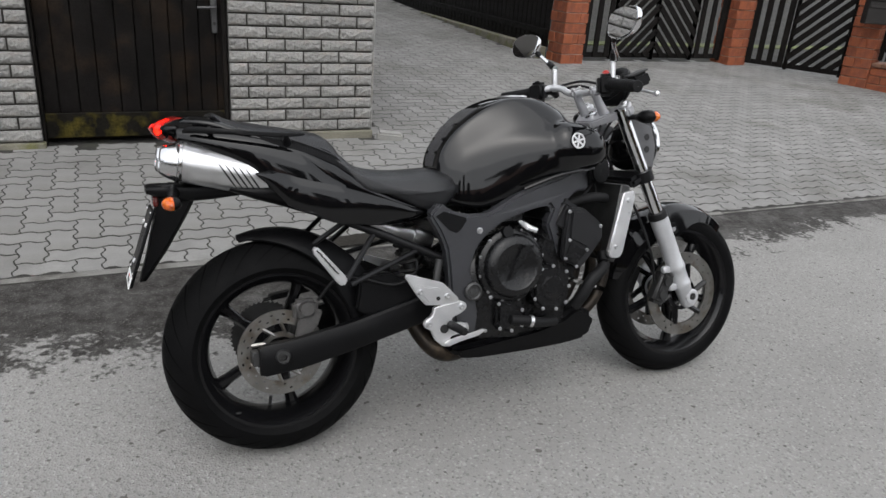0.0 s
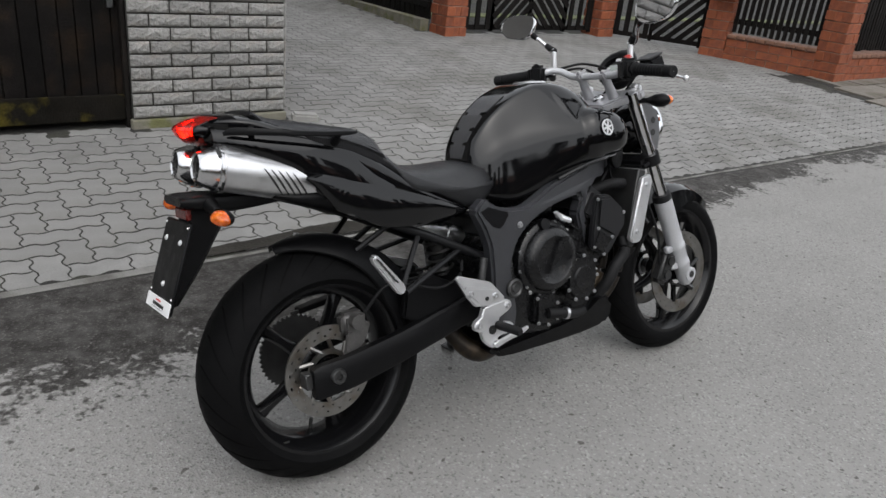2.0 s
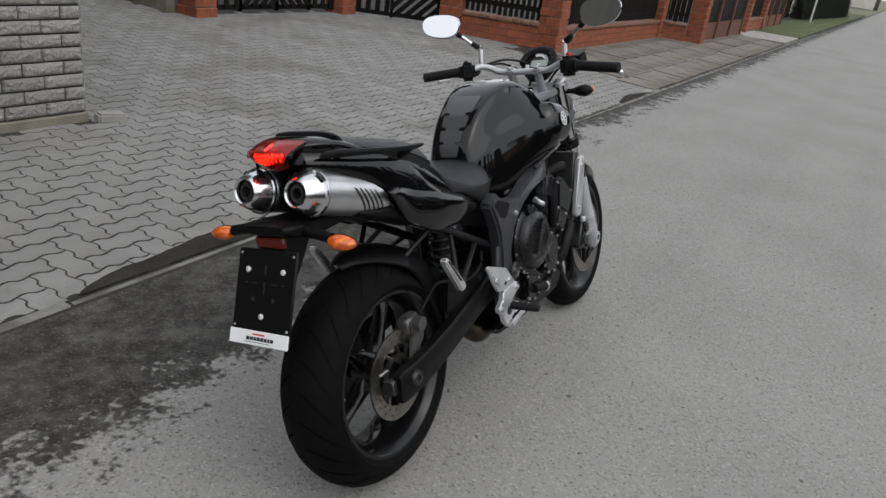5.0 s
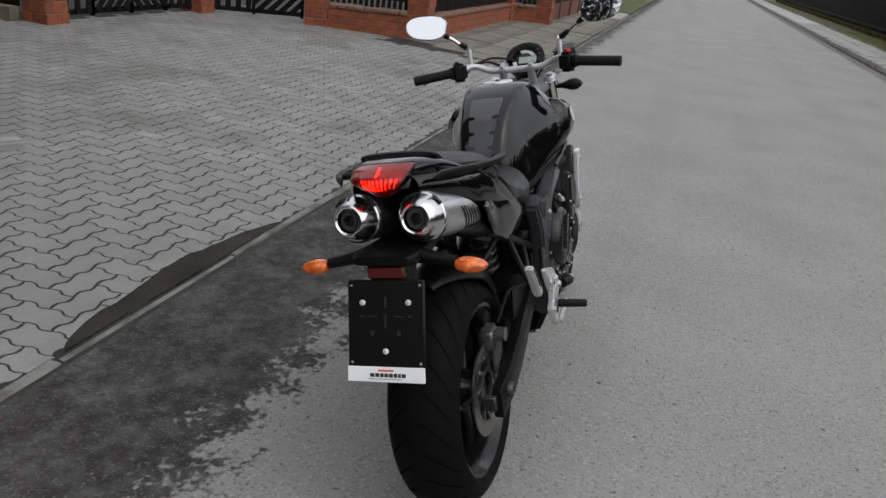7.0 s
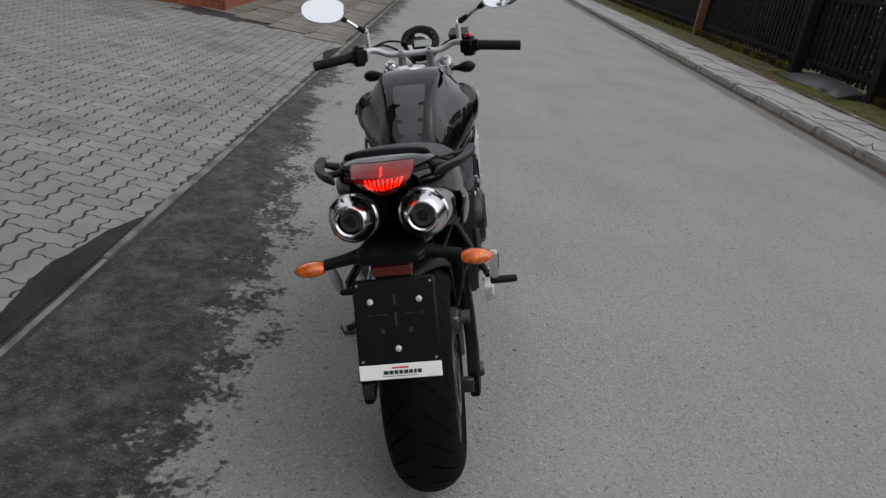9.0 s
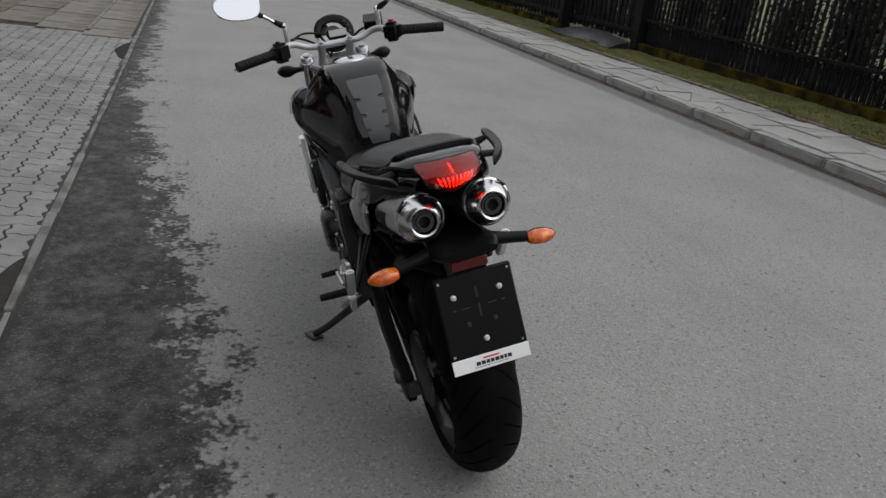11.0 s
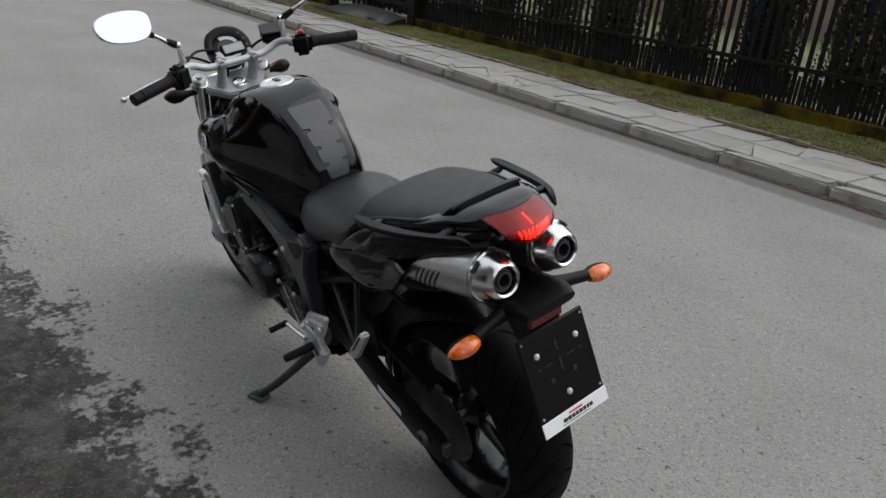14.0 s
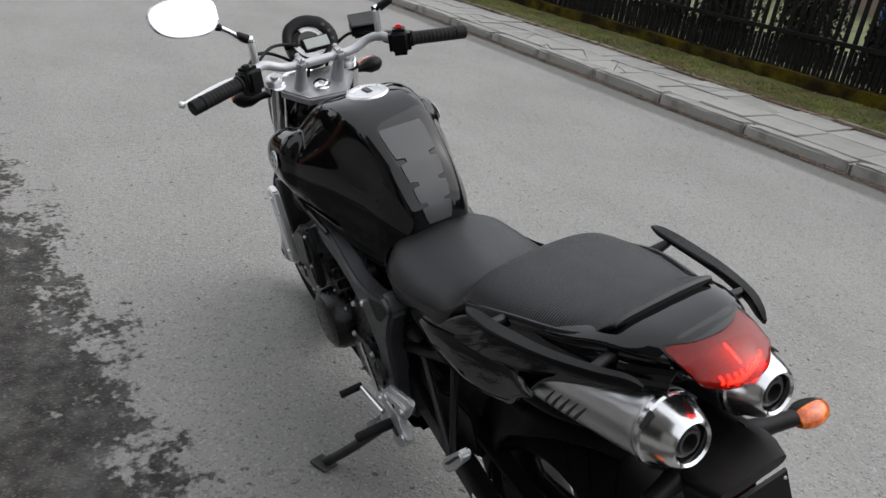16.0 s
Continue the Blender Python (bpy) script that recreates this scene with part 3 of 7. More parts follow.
def blades(count, x0, x1, y0, y1, height, mat, name, label, lean=1.6):
    verts, faces = [], []
    for _ in range(count):
        x, y = rng.uniform(x0, x1), rng.uniform(y0, y1)
        if noise.noise((x * 1.3, y * 2.0, 3)) < -0.05 and rng.random() < 0.55:
            continue
        a, h, w = rng.uniform(0, 6.28), height * rng.uniform(0.4, 1.3), rng.uniform(0.0022, 0.0055)
        c, s = math.cos(a), math.sin(a)
        b = rng.uniform(0, lean) * h
        i = len(verts)
        z = 0.076 + 0.016 * noise.noise((x * 1.7, y * 2.1, 0)) + 0.012 * noise.noise((x * 6.5, y * 6.5, 3)) + 0.05 * max(0, -5.2 - y)
        verts += [(x - w * s, y + w * c, z), (x + w * s, y - w * c, z), (x + b * c, y + b * s, z + h)]
        faces.append((i, i + 1, i + 2))
    me = bpy.data.meshes.new(name)
    me.from_pydata(verts, [], faces)
    me.materials.append(mat)
    return tagged(new(name, me), label, "grass", kind="stuff")


blades(150000, 0.5, 12.0, -5.88, -5.08, 0.021, GRASS, "grass", "short yellow-green grass on the verge")
blades(14000, 12.0, 28.0, -5.88, -5.09, 0.04, GRASS, "grass", "short yellow-green grass on the far verge")


def litter(count, x0, x1, y0, y1, z, size, name, label):
    verts, faces = [], []
    for _ in range(count):
        x, y = rng.uniform(x0, x1), rng.uniform(y0, y1)
        a, s = rng.uniform(0, 6.28), size * rng.uniform(0.4, 1.3)
        i = len(verts)
        for k, (u, v) in enumerate(((-1, 0), (0, -0.5), (1, 0), (0, 0.5))):
            verts.append((x + s * (u * math.cos(a) - v * math.sin(a)), y + s * (u * math.sin(a) + v * math.cos(a)), z + rng.uniform(0.0, 0.6) * s))
        faces.append((i, i + 1, i + 2, i + 3))
    me = bpy.data.meshes.new(name)
    me.from_pydata(verts, [], faces)
    me.materials.append(LITTER)
    return tagged(new(name, me), label, "leaves", kind="stuff")


litter(9000, -1, 22, -4.02, -3.945, 0.0, 0.014, "dead_leaves", "brown dead leaves and grit in the gutter by the kerb")
litter(10000, -1, 16, -5.17, -4.97, 0.094, 0.017, "dead_leaves", "brown dead leaves along the edge of the slabs")
litter(300, 8.5, 14, 2.5, 3.1, 0.05, 0.014, "dead_leaves", "brown dead leaves at the foot of the brick fence")

# the older slabs of the left-hand pavement beyond the yard
old_walk = thing("old_pavement", "old brown-grey concrete slab pavement with mossy joints", "pavement", kind="structure")
old_meshes = [mesh_of(slab_mesh(0.5, 0.5), "old_slab", SLAB_OLD) for _ in range(4)]
for i in range(22):
    for j in range(4):
        if 7.7 + 0.5 * i + 0.25 * j < 19:
            yy = 1.66 + 0.5 * j
            piece("old_slab", old_meshes[(i + j) % 4], old_walk, 7.9 + 0.5 * i + 0.25 * j, yy, rise(0, yy) + 0.022 + rng.uniform(-0.004, 0.008), rng.uniform(-0.6, 0.6) + 2.0, rng.uniform(-0.6, 0.6), rng.uniform(-0.6, 0.6))
bm = bmesh.new()
box(7.95, 1.86, 0.0, 13.2, 1.90, 0.055, 0.004, bm=bm)
part("inner_edging", bm, CONCRETE, old_walk, smooth=False)
bm = bmesh.new()
box(19.0, 1.42, 0.0, 21.8, 3.0, 0.05, bm=bm)
setting("gravel_drive", bm, GRAVEL, "pale gravel drive crossing the far pavement")
bm = bmesh.new()
box(21.8, 1.4, 0.0, 60, 3.4, 0.06, bm=bm)
setting("far_lawn", bm, FAR_GRASS, "green grass strip beside the far pavement")

# ---- the pale brick wall with the dark wooden gate ----
WY = 3.17


def split_brick(w, h, d=0.05):
    own = bmesh.new()
    nx, nz = 13, 6
    grid = []
    for i in range(nx + 1):
        col = []
        for k in range(nz + 1):
            u, v = i / nx, k / nz
            edge = min(u, 1 - u, v, 1 - v)
            out = 0.0 if edge < 0.01 else rng.uniform(0.005, 0.0125)
            col.append(own.verts.new(((u - 0.5) * w, -out, (v - 0.5) * h)))
        grid.append(col)
    for i in range(nx):
        for k in range(nz):
            own.faces.new((grid[i][k], grid[i + 1][k], grid[i + 1][k + 1], grid[i][k + 1]))
    rim = [grid[i][0] for i in range(nx + 1)] + [grid[nx][k] for k in range(1, nz + 1)] + [grid[i][nz] for i in range(nx - 1, -1, -1)] + [grid[0][k] for k in range(nz - 1, 0, -1)]
    back = [own.verts.new((v.co.x, d, v.co.z)) for v in rim]
    for i in range(len(rim)):
        j = (i + 1) % len(rim)
        own.faces.new((rim[j], rim[i], back[i], back[j]))
    return own


WB_W, WB_H = 0.243, 0.0770
full = [mesh_of(split_brick(WB_W - 0.011, WB_H - 0.011), "brick", WHITE_BRICK, True) for _ in range(9)]
half = [mesh_of(split_brick(WB_W / 2 - 0.011, WB_H - 0.011), "brick", WHITE_BRICK, True) for _ in range(5)]


def pale_wall(name, x0, n_bricks, z0, courses, label):
    """A wall n whole bricks long from x0, faced with split bricks in running bond, on a low plinth."""
    x1 = x0 + n_bricks * WB_W
    own = bmesh.new()
    box(x0 + 0.004, WY + 0.012, -0.1, x1 - 0.004, WY + 0.26, z0 + courses * WB_H, bm=own)
    w = setting(name, own, MORTAR_DARK, label)
    own = bmesh.new()
    box(x0 - 0.012, WY - 0.016, -0.1, x1 + 0.012, WY + 0.27, z0 - 0.004, 0.006, bm=own)
    part("plinth", own, PLINTH_GREY, w, "mossy concrete plinth", smooth=False)
    own = bmesh.new()
    box(x0 - 0.03, WY - 0.04, z0 + courses * WB_H, x1 + 0.03, WY + 0.31, z0 + courses * WB_H + 0.06, 0.01, bm=own)
    part("coping", own, PLINTH_GREY, w, "grey concrete coping", smooth=False)
    for c in range(courses):
        z = z0 + (c + 0.5) * WB_H
        if c % 2 == 0:
            spots = [(x0 + (i + 0.5) * WB_W, full) for i in range(n_bricks)]
        else:
            spots = [(x0 + WB_W * 0.25, half)] + [(x0 + (i + 1.0) * WB_W, full) for i in range(n_bricks - 1)] + [(x1 - WB_W * 0.25, half)]
        for x, kind in spots:
            ob = piece("brick", rng.choice(kind), w, x, WY + rng.uniform(-0.003, 0.003), z, rng.uniform(-0.5, 0.5), rng.uniform(-0.3, 0.3), 0)
            if rng.random() < 0.5:
                ob.matrix_basis = ob.matrix_basis @ pose(0, 0, 0, 0, 180, 0)
    # the end face beside the drive or the gate
    return w


pale_wall("wall_yard_right", 0.375, 4, 0.125, 24, "pale grey split-face brick wall with dark joints beside the gate")
pale_wall("wall_yard_left", -0.735 - 9 * WB_W, 9, 0.105, 24, "pale grey split-face brick wall with dark joints left of the gate")
for x_end in (0.375 + 4 * WB_W,):
    own = bmesh.new()
    box(x_end - 0.006, WY + 0.002, 0.125, x_end + 0.010, WY + 0.26, 0.125 + 24 * WB_H, 0.004, bm=own)
    part("end_face", own, WHITE_BRICK, bpy.data.objects["wall_yard_right"], smooth=False)

gate = thing("wooden_gate", "dark brown weathered wooden plank gate with yellow lichen, closed", "gate")
x, gate_boards = -0.715, []
while x < 0.345:
    w = min(rng.uniform(0.085, 0.125), 0.352 - x)
    bm = box(x + 0.003, WY + 0.075 + rng.uniform(0, 0.006), 0.10, x + w - 0.003, WY + 0.10, 1.86 + rng.uniform(-0.01, 0.01), 0.003)
    part("board", bm, GATE_WOOD, gate, smooth=False)
    x += w
part("backing", box(-0.716, WY + 0.101, 0.09, 0.348, WY + 0.122, 1.87), GATE_WOOD, gate, smooth=False)
for z in (0.115, 1.60):
    bm = box(-0.715, WY + 0.045, z, 0.345, WY + 0.072, z + 0.15, 0.004)
    part("rail", bm, MOSSY_WOOD if z < 1 else GATE_WOOD, gate, smooth=False)
bm = box(0.345, WY + 0.03, 0.06, 0.372, WY + 0.12, 1.9, 0.003)
part("post", bm, DARK_WOOD, gate, smooth=False)
bm = box(-0.735, WY + 0.03, 0.06, -0.718, WY + 0.12, 1.9, 0.003)
part("post", bm, DARK_WOOD, gate, smooth=False)
bm = box(0.285, WY + 0.055, 0.76, 0.322, WY + 0.073, 0.99, 0.004)
lock = part("lock_plate", bm, IRON, gate, "worn grey metal lock plate")
part("handle", tube([(0.303, WY + 0.055, 0.92), (0.303, WY + 0.015, 0.92), (0.20, WY + 0.012, 0.918)], 0.008), IRON, lock)
bm = lathe([(0, 0.001), (0, 0.011), (0.006, 0.010), (0.006, 0.001)], (0.303, WY + 0.055, 0.82), (0, -1, 0), 12)
part("keyhole", bm, INK, lock)

# unseen house added behind the pale wall to shade the near yard and darken reflections
house = thing("house", "unseen tall dark house added behind the pale brick wall to block sky light", "house", kind="structure")
part("house_wall", box(-2.0, 3.50, -0.1, 1.05, 12.0, 7.0), SHADE_BLOCK_RENDER, house, smooth=False)
part("annex_wall", box(-9.0, 3.75, -0.1, -2.01, 9.0, 3.0), SHADE_BLOCK_RENDER, house, smooth=False)
own = bmesh.new()
skin(own, [[(xx, 3.20, 6.9), (xx, 7.9, 9.4), (xx, 12.4, 6.9), (xx, 12.4, 7.02), (xx, 7.9, 9.55), (xx, 3.20, 7.02)] for xx in (-2.3, 1.35)])
part("roof", own, ROOF, house, smooth=False)

# ---- red brick pillars, low brick walls, fences and gates round the yard ----
BW, BH = 0.205, 0.119
brick_long = mesh_of(box(-BW / 2 + 0.006, -0.065, -BH / 2 + 0.005, BW / 2 - 0.006, 0.065, BH / 2 - 0.005, 0.005), "brick", RED_BRICK)
brick_short = mesh_of(box(-0.0465, -0.065, -BH / 2 + 0.005, 0.063, 0.065, BH / 2 - 0.005, 0.005), "brick", RED_BRICK)


def pillar(x, y, turn=0.0, courses=15, size=0.31, label="orange-red brick gate pillar with pale joints"):
    """A square pillar of bricks on edge: each course has a long and a short brick to a side, turned round course by course."""
    z0 = rise(x, y) - 0.01
    p = thing("brick_pillar", label, "pillar", "brick pillars round the yard", m=pose(x, y, z0, 0, 0, turn))
    h = size / 2
    own = box(-h + 0.012, -h + 0.012, -0.15, h - 0.012, h - 0.012, courses * BH)
    part("core", own, MORTAR, p, smooth=False)
    own = box(-h - 0.03, -h - 0.03, courses * BH, h + 0.03, h + 0.03, courses * BH + 0.06, 0.012)
    part("cap", own, BRICK_COPING, p, smooth=False)
    for c in range(courses):
        z = (c + 0.5) * BH
        for side in range(4):
            m = pose(0, 0, 0, 0, 0, 90 * side)
            flip = 1 if (c % 2 == 0) else -1
            for me, xx in ((brick_long, -flip * (h - BW / 2)), (brick_short, flip * (h - 0.0525))):
                ob = new("brick", me)
                ob.parent = p
                ob.matrix_basis = m @ pose(xx, -h + 0.063 + rng.uniform(-0.002, 0.002), z) @ Matrix.Diagonal((1, 0.97, 1, 1))
    return p


def low_wall(x0, y0, x1, y1, courses=2, label="low red brick wall with a toothed coping under a dark fence", small=True):
    """A low brick wall from point to point with its coping tiles."""
    d = math.hypot(x1 - x0, y1 - y0)
    a = math.degrees(math.atan2(y1 - y0, x1 - x0))
    z0 = rise((x0 + x1) / 2, (y0 + y1) / 2)
    p = thing("low_brick_wall", label, "wall", "low brick walls", m=pose(x0, y0, z0 - 0.01, 0, 0, a))
    bh = 0.098
    own = box(0, -0.11, -0.15, d, 0.11, 0.3)
    part("core", own, MORTAR, p, smooth=False)
    n = max(1, round(d / 0.26))
    w = d / n
    me = mesh_of(box(-w / 2 + 0.005, -0.06, -bh / 2 + 0.004, w / 2 - 0.005, 0.06, bh / 2 - 0.004, 0.004), "brick", RED_BRICK)
    for c in range(3):
        for i in range(n + c % 2):
            xx = (i + 0.5 - 0.5 * (c % 2)) * w
            sx = 1.0
            if c % 2 and i in (0, n):
                xx, sx = (w * 0.25, 0.5) if i == 0 else (d - w * 0.25, 0.5)
            for yy in (-0.065, 0.065):
                piece("brick", me, p, xx, yy, (c + 0.5) * bh, s=(sx, 1, 1))
    tile = mesh_of(box(-0.058, -0.15, 0, 0.058, 0.15, 0.05, 0.01), "coping_tile", BRICK_COPING)
    k = max(1, round(d / 0.122))
    for i in range(k):
        piece("coping_tile", tile, p, (i + 0.5) * d / k, 0, 0.298 + rng.uniform(-0.002, 0.002), 0, 0, 0, (d / k / 0.122, 1, 1))
    return p


def slat_fence(x0, y0, x1, y1, z0, height, pitch, width, mat=FENCE_WOOD, label="dark brown vertical slat fence", rails=(0.12, 0.85), name="slat_fence", group="dark slat fences", short=0.0):
    d = math.hypot(x1 - x0, y1 - y0)
    a = math.degrees(math.atan2(y1 - y0, x1 - x0))
    p = thing(name, label, "fence", group, m=pose(x0, y0, z0, 0, 0, a))
    n = int(d / pitch)
    me = mesh_of(box(-width / 2, -0.011, 0, width / 2, 0.011, height, 0.002), "slat", mat)
    for i in range(n):
        piece("slat", me, p, (i + 0.5) * d / n, -0.02 + rng.uniform(-0.003, 0.003), rng.uniform(-0.01, 0.01), 0, rng.uniform(-0.5, 0.5), 0)
    if short:
        # short laths between the slats close the foot of the fence
        lath = mesh_of(box(-0.36 * width, -0.007, 0, 0.36 * width, 0.007, short, 0.002), "lath", mat)
        for i in range(n - 1):
            if -1 < x0 + (i + 1) * d / n < 12:
                piece("lath", lath, p, (i + 1) * d / n, -0.016 + rng.uniform(-0.003, 0.003), rng.uniform(-0.02, 0.01), 0, rng.uniform(-0.8, 0.8), 0)
    for r in rails:
        half_r = 0.035 if not short else 0.022
        own = box(0, -0.005, r * height - half_r, d, 0.03, r * height + half_r, 0.003)
        part("rail", own, mat, p, smooth=False)
    return p


def chevron_gate(x0, y0, x1, y1, z0, height, label, slants):
    """A gate leaf or two: upright slats at the sides and slanting slats between, in a dark outer surround."""
    d = math.hypot(x1 - x0, y1 - y0)
    a = math.degrees(math.atan2(y1 - y0, x1 - x0))
    p = thing("slatted_gate", label, "gate", "slatted gates", m=pose(x0, y0, z0, 0, 0, a))
    for z in (0.06, height - 0.08):
        own = box(0.01, -0.02, z, d - 0.01, 0.02, z + 0.06, 0.003)
        part("rail", own, FENCE_WOOD, p, smooth=False)
    for lo, hi, kind in slants:
        lo, hi = lo * d, hi * d
        for xx in (lo, hi):
            own = box(xx - 0.022, -0.025, 0.04, xx + 0.022, 0.02, height, 0.003)
            part("stile", own, FENCE_WOOD, p, smooth=False)
        if kind == 0:
            n = max(1, int((hi - lo) / 0.13))
            for i in range(n):
                xx = lo + (i + 0.5) * (hi - lo) / n
                part("slat", box(xx - 0.036, -0.045, 0.07, xx + 0.036, -0.025, height - 0.03, 0.002), FENCE_WOOD, p, smooth=False)
        else:
            w = hi - lo
            step = 0.15
            n = int((height + w) / step)
            for i in range(n):
                c = -w + i * step + 0.1
                # a slanting slat cut to the field
                pts = []
                for t in (0.0, 1.0):
                    pts.append((t * w, c + t * w))
                (xa, za), (xb, zb) = pts
                if zb < 0.12 or za > height - 0.12:
                    continue
                if za < 0.1:
                    xa, za = xa + (0.1 - za), 0.1
                if zb > height - 0.08:
                    xb, zb = xb - (zb - height + 0.08), height - 0.08
                if xb - xa < 0.05:
                    continue
                if kind < 0:
                    xa, xb = w - xa, w - xb
                length = math.hypot(xb - xa, zb - za)
                m = pose(lo + (xa + xb) / 2, -0.035, (za + zb) / 2, 0, -math.degrees(math.atan2(zb - za, xb - xa)), 0)
                part("slat", box(-length / 2, -0.010, -0.034, length / 2, 0.010, 0.034, 0.002, m=m), FENCE_WOOD, p, smooth=False)
    return p


pillar(4.79, 6.03)
pillar(7.40, 6.02)
pillar(8.26, 4.68, 20)
pillar(8.68, 3.28)
chevron_gate(4.96, 6.04, 7.23, 6.04, rise(0, 6.0), 1.55, "dark wooden double gate with slanting and upright slats, pale light between", ((0.0, 0.22, 0), (0.22, 0.5, 1), (0.5, 0.78, -1), (0.78, 1.0, 0)))
chevron_gate(7.56, 5.90, 8.16, 4.86, rise(0, 5.4), 1.5, "dark wooden side gate with upright and slanting slats", ((0.0, 0.45, 0), (0.45, 1.0, 1)))
low_wall(8.32, 4.52, 8.63, 3.45)
slat_fence(8.32, 4.52, 8.63, 3.45, rise(0, 4.0) + 0.36, 1.15, 0.075, 0.05)
low_wall(8.84, 3.27, 13.66, 3.27)
slat_fence(8.84, 3.27, 13.66, 3.27, rise(0, 3.27) + 0.36, 1.15, 0.07, 0.048)
pillar(13.82, 3.27)
low_wall(14.02, 3.2, 14.16, 2.72)
slat_fence(14.02, 3.2, 14.16, 2.72, rise(0, 3.0) + 0.36, 1.15, 0.09, 0.089)
pillar(14.42, 2.58)
p = thing("panel_fence", "dark panel fence between orange-stained wooden posts on a low board", "fence", m=pose(14.65, 2.58, rise(0, 2.58), 0, 0, 0))
for i in range(4):
    part("post", box(i * 1.5 - 0.05, -0.06, -0.1, i * 1.5 + 0.05, 0.06, 1.6, 0.006), ORANGE_WOOD, p, smooth=False)
for i in range(3):
    part("panel", box(i * 1.5 + 0.05, -0.012, 0.38, i * 1.5 + 1.45, 0.012, 1.55, 0.003), FENCE_WOOD, p, smooth=False)
    part("base_board", box(i * 1.5 + 0.05, -0.02, -0.1, i * 1.5 + 1.45, 0.02, 0.34, 0.003), ORANGE_WOOD, p, smooth=False)
    part("rail", box(i * 1.5 + 0.05, -0.03, 0.345, i * 1.5 + 1.45, 0.03, 0.375, 0.003), ORANGE_WOOD, p, smooth=False)
low_wall(20.6, 2.75, 22.9, 2.75)
slat_fence(20.6, 2.75, 22.9, 2.75, rise(0, 2.75) + 0.36, 1.15, 0.08, 0.055)
pillar(20.4, 2.75)
pillar(23.1, 2.75)
p = thing("panel_fence", "dark panel fence between orange-stained wooden posts further down the road", "fence", m=pose(23.4, 2.75, rise(0, 2.75), 0, 0, 0))
for i in range(4):
    part("post", box(i * 1.4 - 0.05, -0.06, -0.1, i * 1.4 + 0.05, 0.06, 1.6, 0.006), ORANGE_WOOD, p, smooth=False)
for i in range(3):
    part("panel", box(i * 1.4 + 0.05, -0.012, 0.38, i * 1.4 + 1.35, 0.012, 1.55, 0.003), FENCE_WOOD, p, smooth=False)
    part("base_board", box(i * 1.4 + 0.05, -0.02, -0.1, i * 1.4 + 1.35, 0.02, 0.34, 0.003), ORANGE_WOOD, p, smooth=False)
slat_fence(27.8, 3.3, 34.0, 3.3, 0.06, 1.4, 0.1, 0.085)
slat_fence(4.62, 6.2, 4.55, 14.0, 0.30, 1.5, 0.11, 0.095, label="dark brown close-boarded fence along the drive", name="board_fence")
bm = box(4.50, 6.2, 0.0, 4.62, 14.0, 0.31, 0.006)
setting("fence_footing", bm, PLINTH_GREY, "pale concrete footing under the drive fence")
box_m = pose(7.98, 4.40, 0.10, 0, 0, -25)
letterbox = thing("letterbox", "dark grey metal letterbox hanging on the brick pillar", "letterbox", m=box_m)
part("body", box(-0.18, -0.06, 0.78, 0.18, 0.06, 1.04, 0.008), IRON_DARK, letterbox, smooth=False)
part("flap", box(-0.17, -0.072, 0.96, 0.17, -0.058, 1.01, 0.004), IRON_DARK, letterbox, smooth=False)
part("lid", box(-0.19, -0.08, 1.04, 0.19, 0.07, 1.06, 0.006), IRON_DARK, letterbox, smooth=False)
# rough lump of stone at the wall's foot
bm = box(-0.09, -0.04, -0.03, 0.09, 0.05, 0.035, 0.014, m=pose(1.47, 3.10, 0.082, 3, 4, -14), segments=2)
tagged(part("loose_stone", bm, KERBSTONE), "flat grey loose stone at the foot of the pale wall", "stone")
# yard behind the gates
bm = box(5.0, 7.2, 0.0, 30, 30, 0.22)
setting("garden", bm, LAWN, "green lawn behind the gates")

# ---- the fence, shrubs and garden across the road ----
bm = bmesh.new()
box(-14, -6.10, -0.2, 9.0, -5.90, 0.235, bm=bm)
bmesh.ops.subdivide_edges(bm, edges=[e for e in bm.edges if abs(e.verts[0].co.x - e.verts[1].co.x) > 1], cuts=140)
for v in bm.verts:
    v.co.y += 0.02 * noise.noise((v.co.x * 3, v.co.z * 5, 1))
    v.co.z += 0.02 * noise.noise((v.co.x * 2.5, v.co.y * 5, 4)) if v.co.z > 0 else 0
setting("fence_plinth", bm, PLINTH_MOSS, "low moss-covered concrete plinth under the fence", True)
bm = box(11.7, -6.10, -0.2, 60, -5.90, 0.24)
setting("far_fence_plinth", bm, PLINTH_MOSS, "low mossy plinth under the far fence")
slat_fence(-14, -6.0, 9.0, -6.0, 0.235, 1.45, 0.104, 0.042, label="dark weathered picket fence on a mossy plinth", rails=(0.24, 0.82), short=0.30, name="picket_fence", group="picket fences")
slat_fence(9.0, -6.06, 60, -6.06, 0.24, 1.45, 0.17, 0.09, label="dark weathered picket fence further down the road", rails=(0.10, 0.82), name="picket_fence", group="picket fences")
for xx, hh in ((9.0, 1.9), (11.7, 1.9), (17.6, 2.1)):
    p = thing("fence_post", "square rust-brown fence post", "post", "fence posts", m=pose(xx, -5.96, 0))
    part("shaft", box(-0.09, -0.09, -0.1, 0.09, 0.09, hh, 0.01), ORANGE_WOOD if xx > 15 else FENCE_WOOD, p, smooth=False)
    part("cap", box(-0.11, -0.11, hh, 0.11, 0.11, hh + 0.05, 0.01), FENCE_WOOD, p, smooth=False)

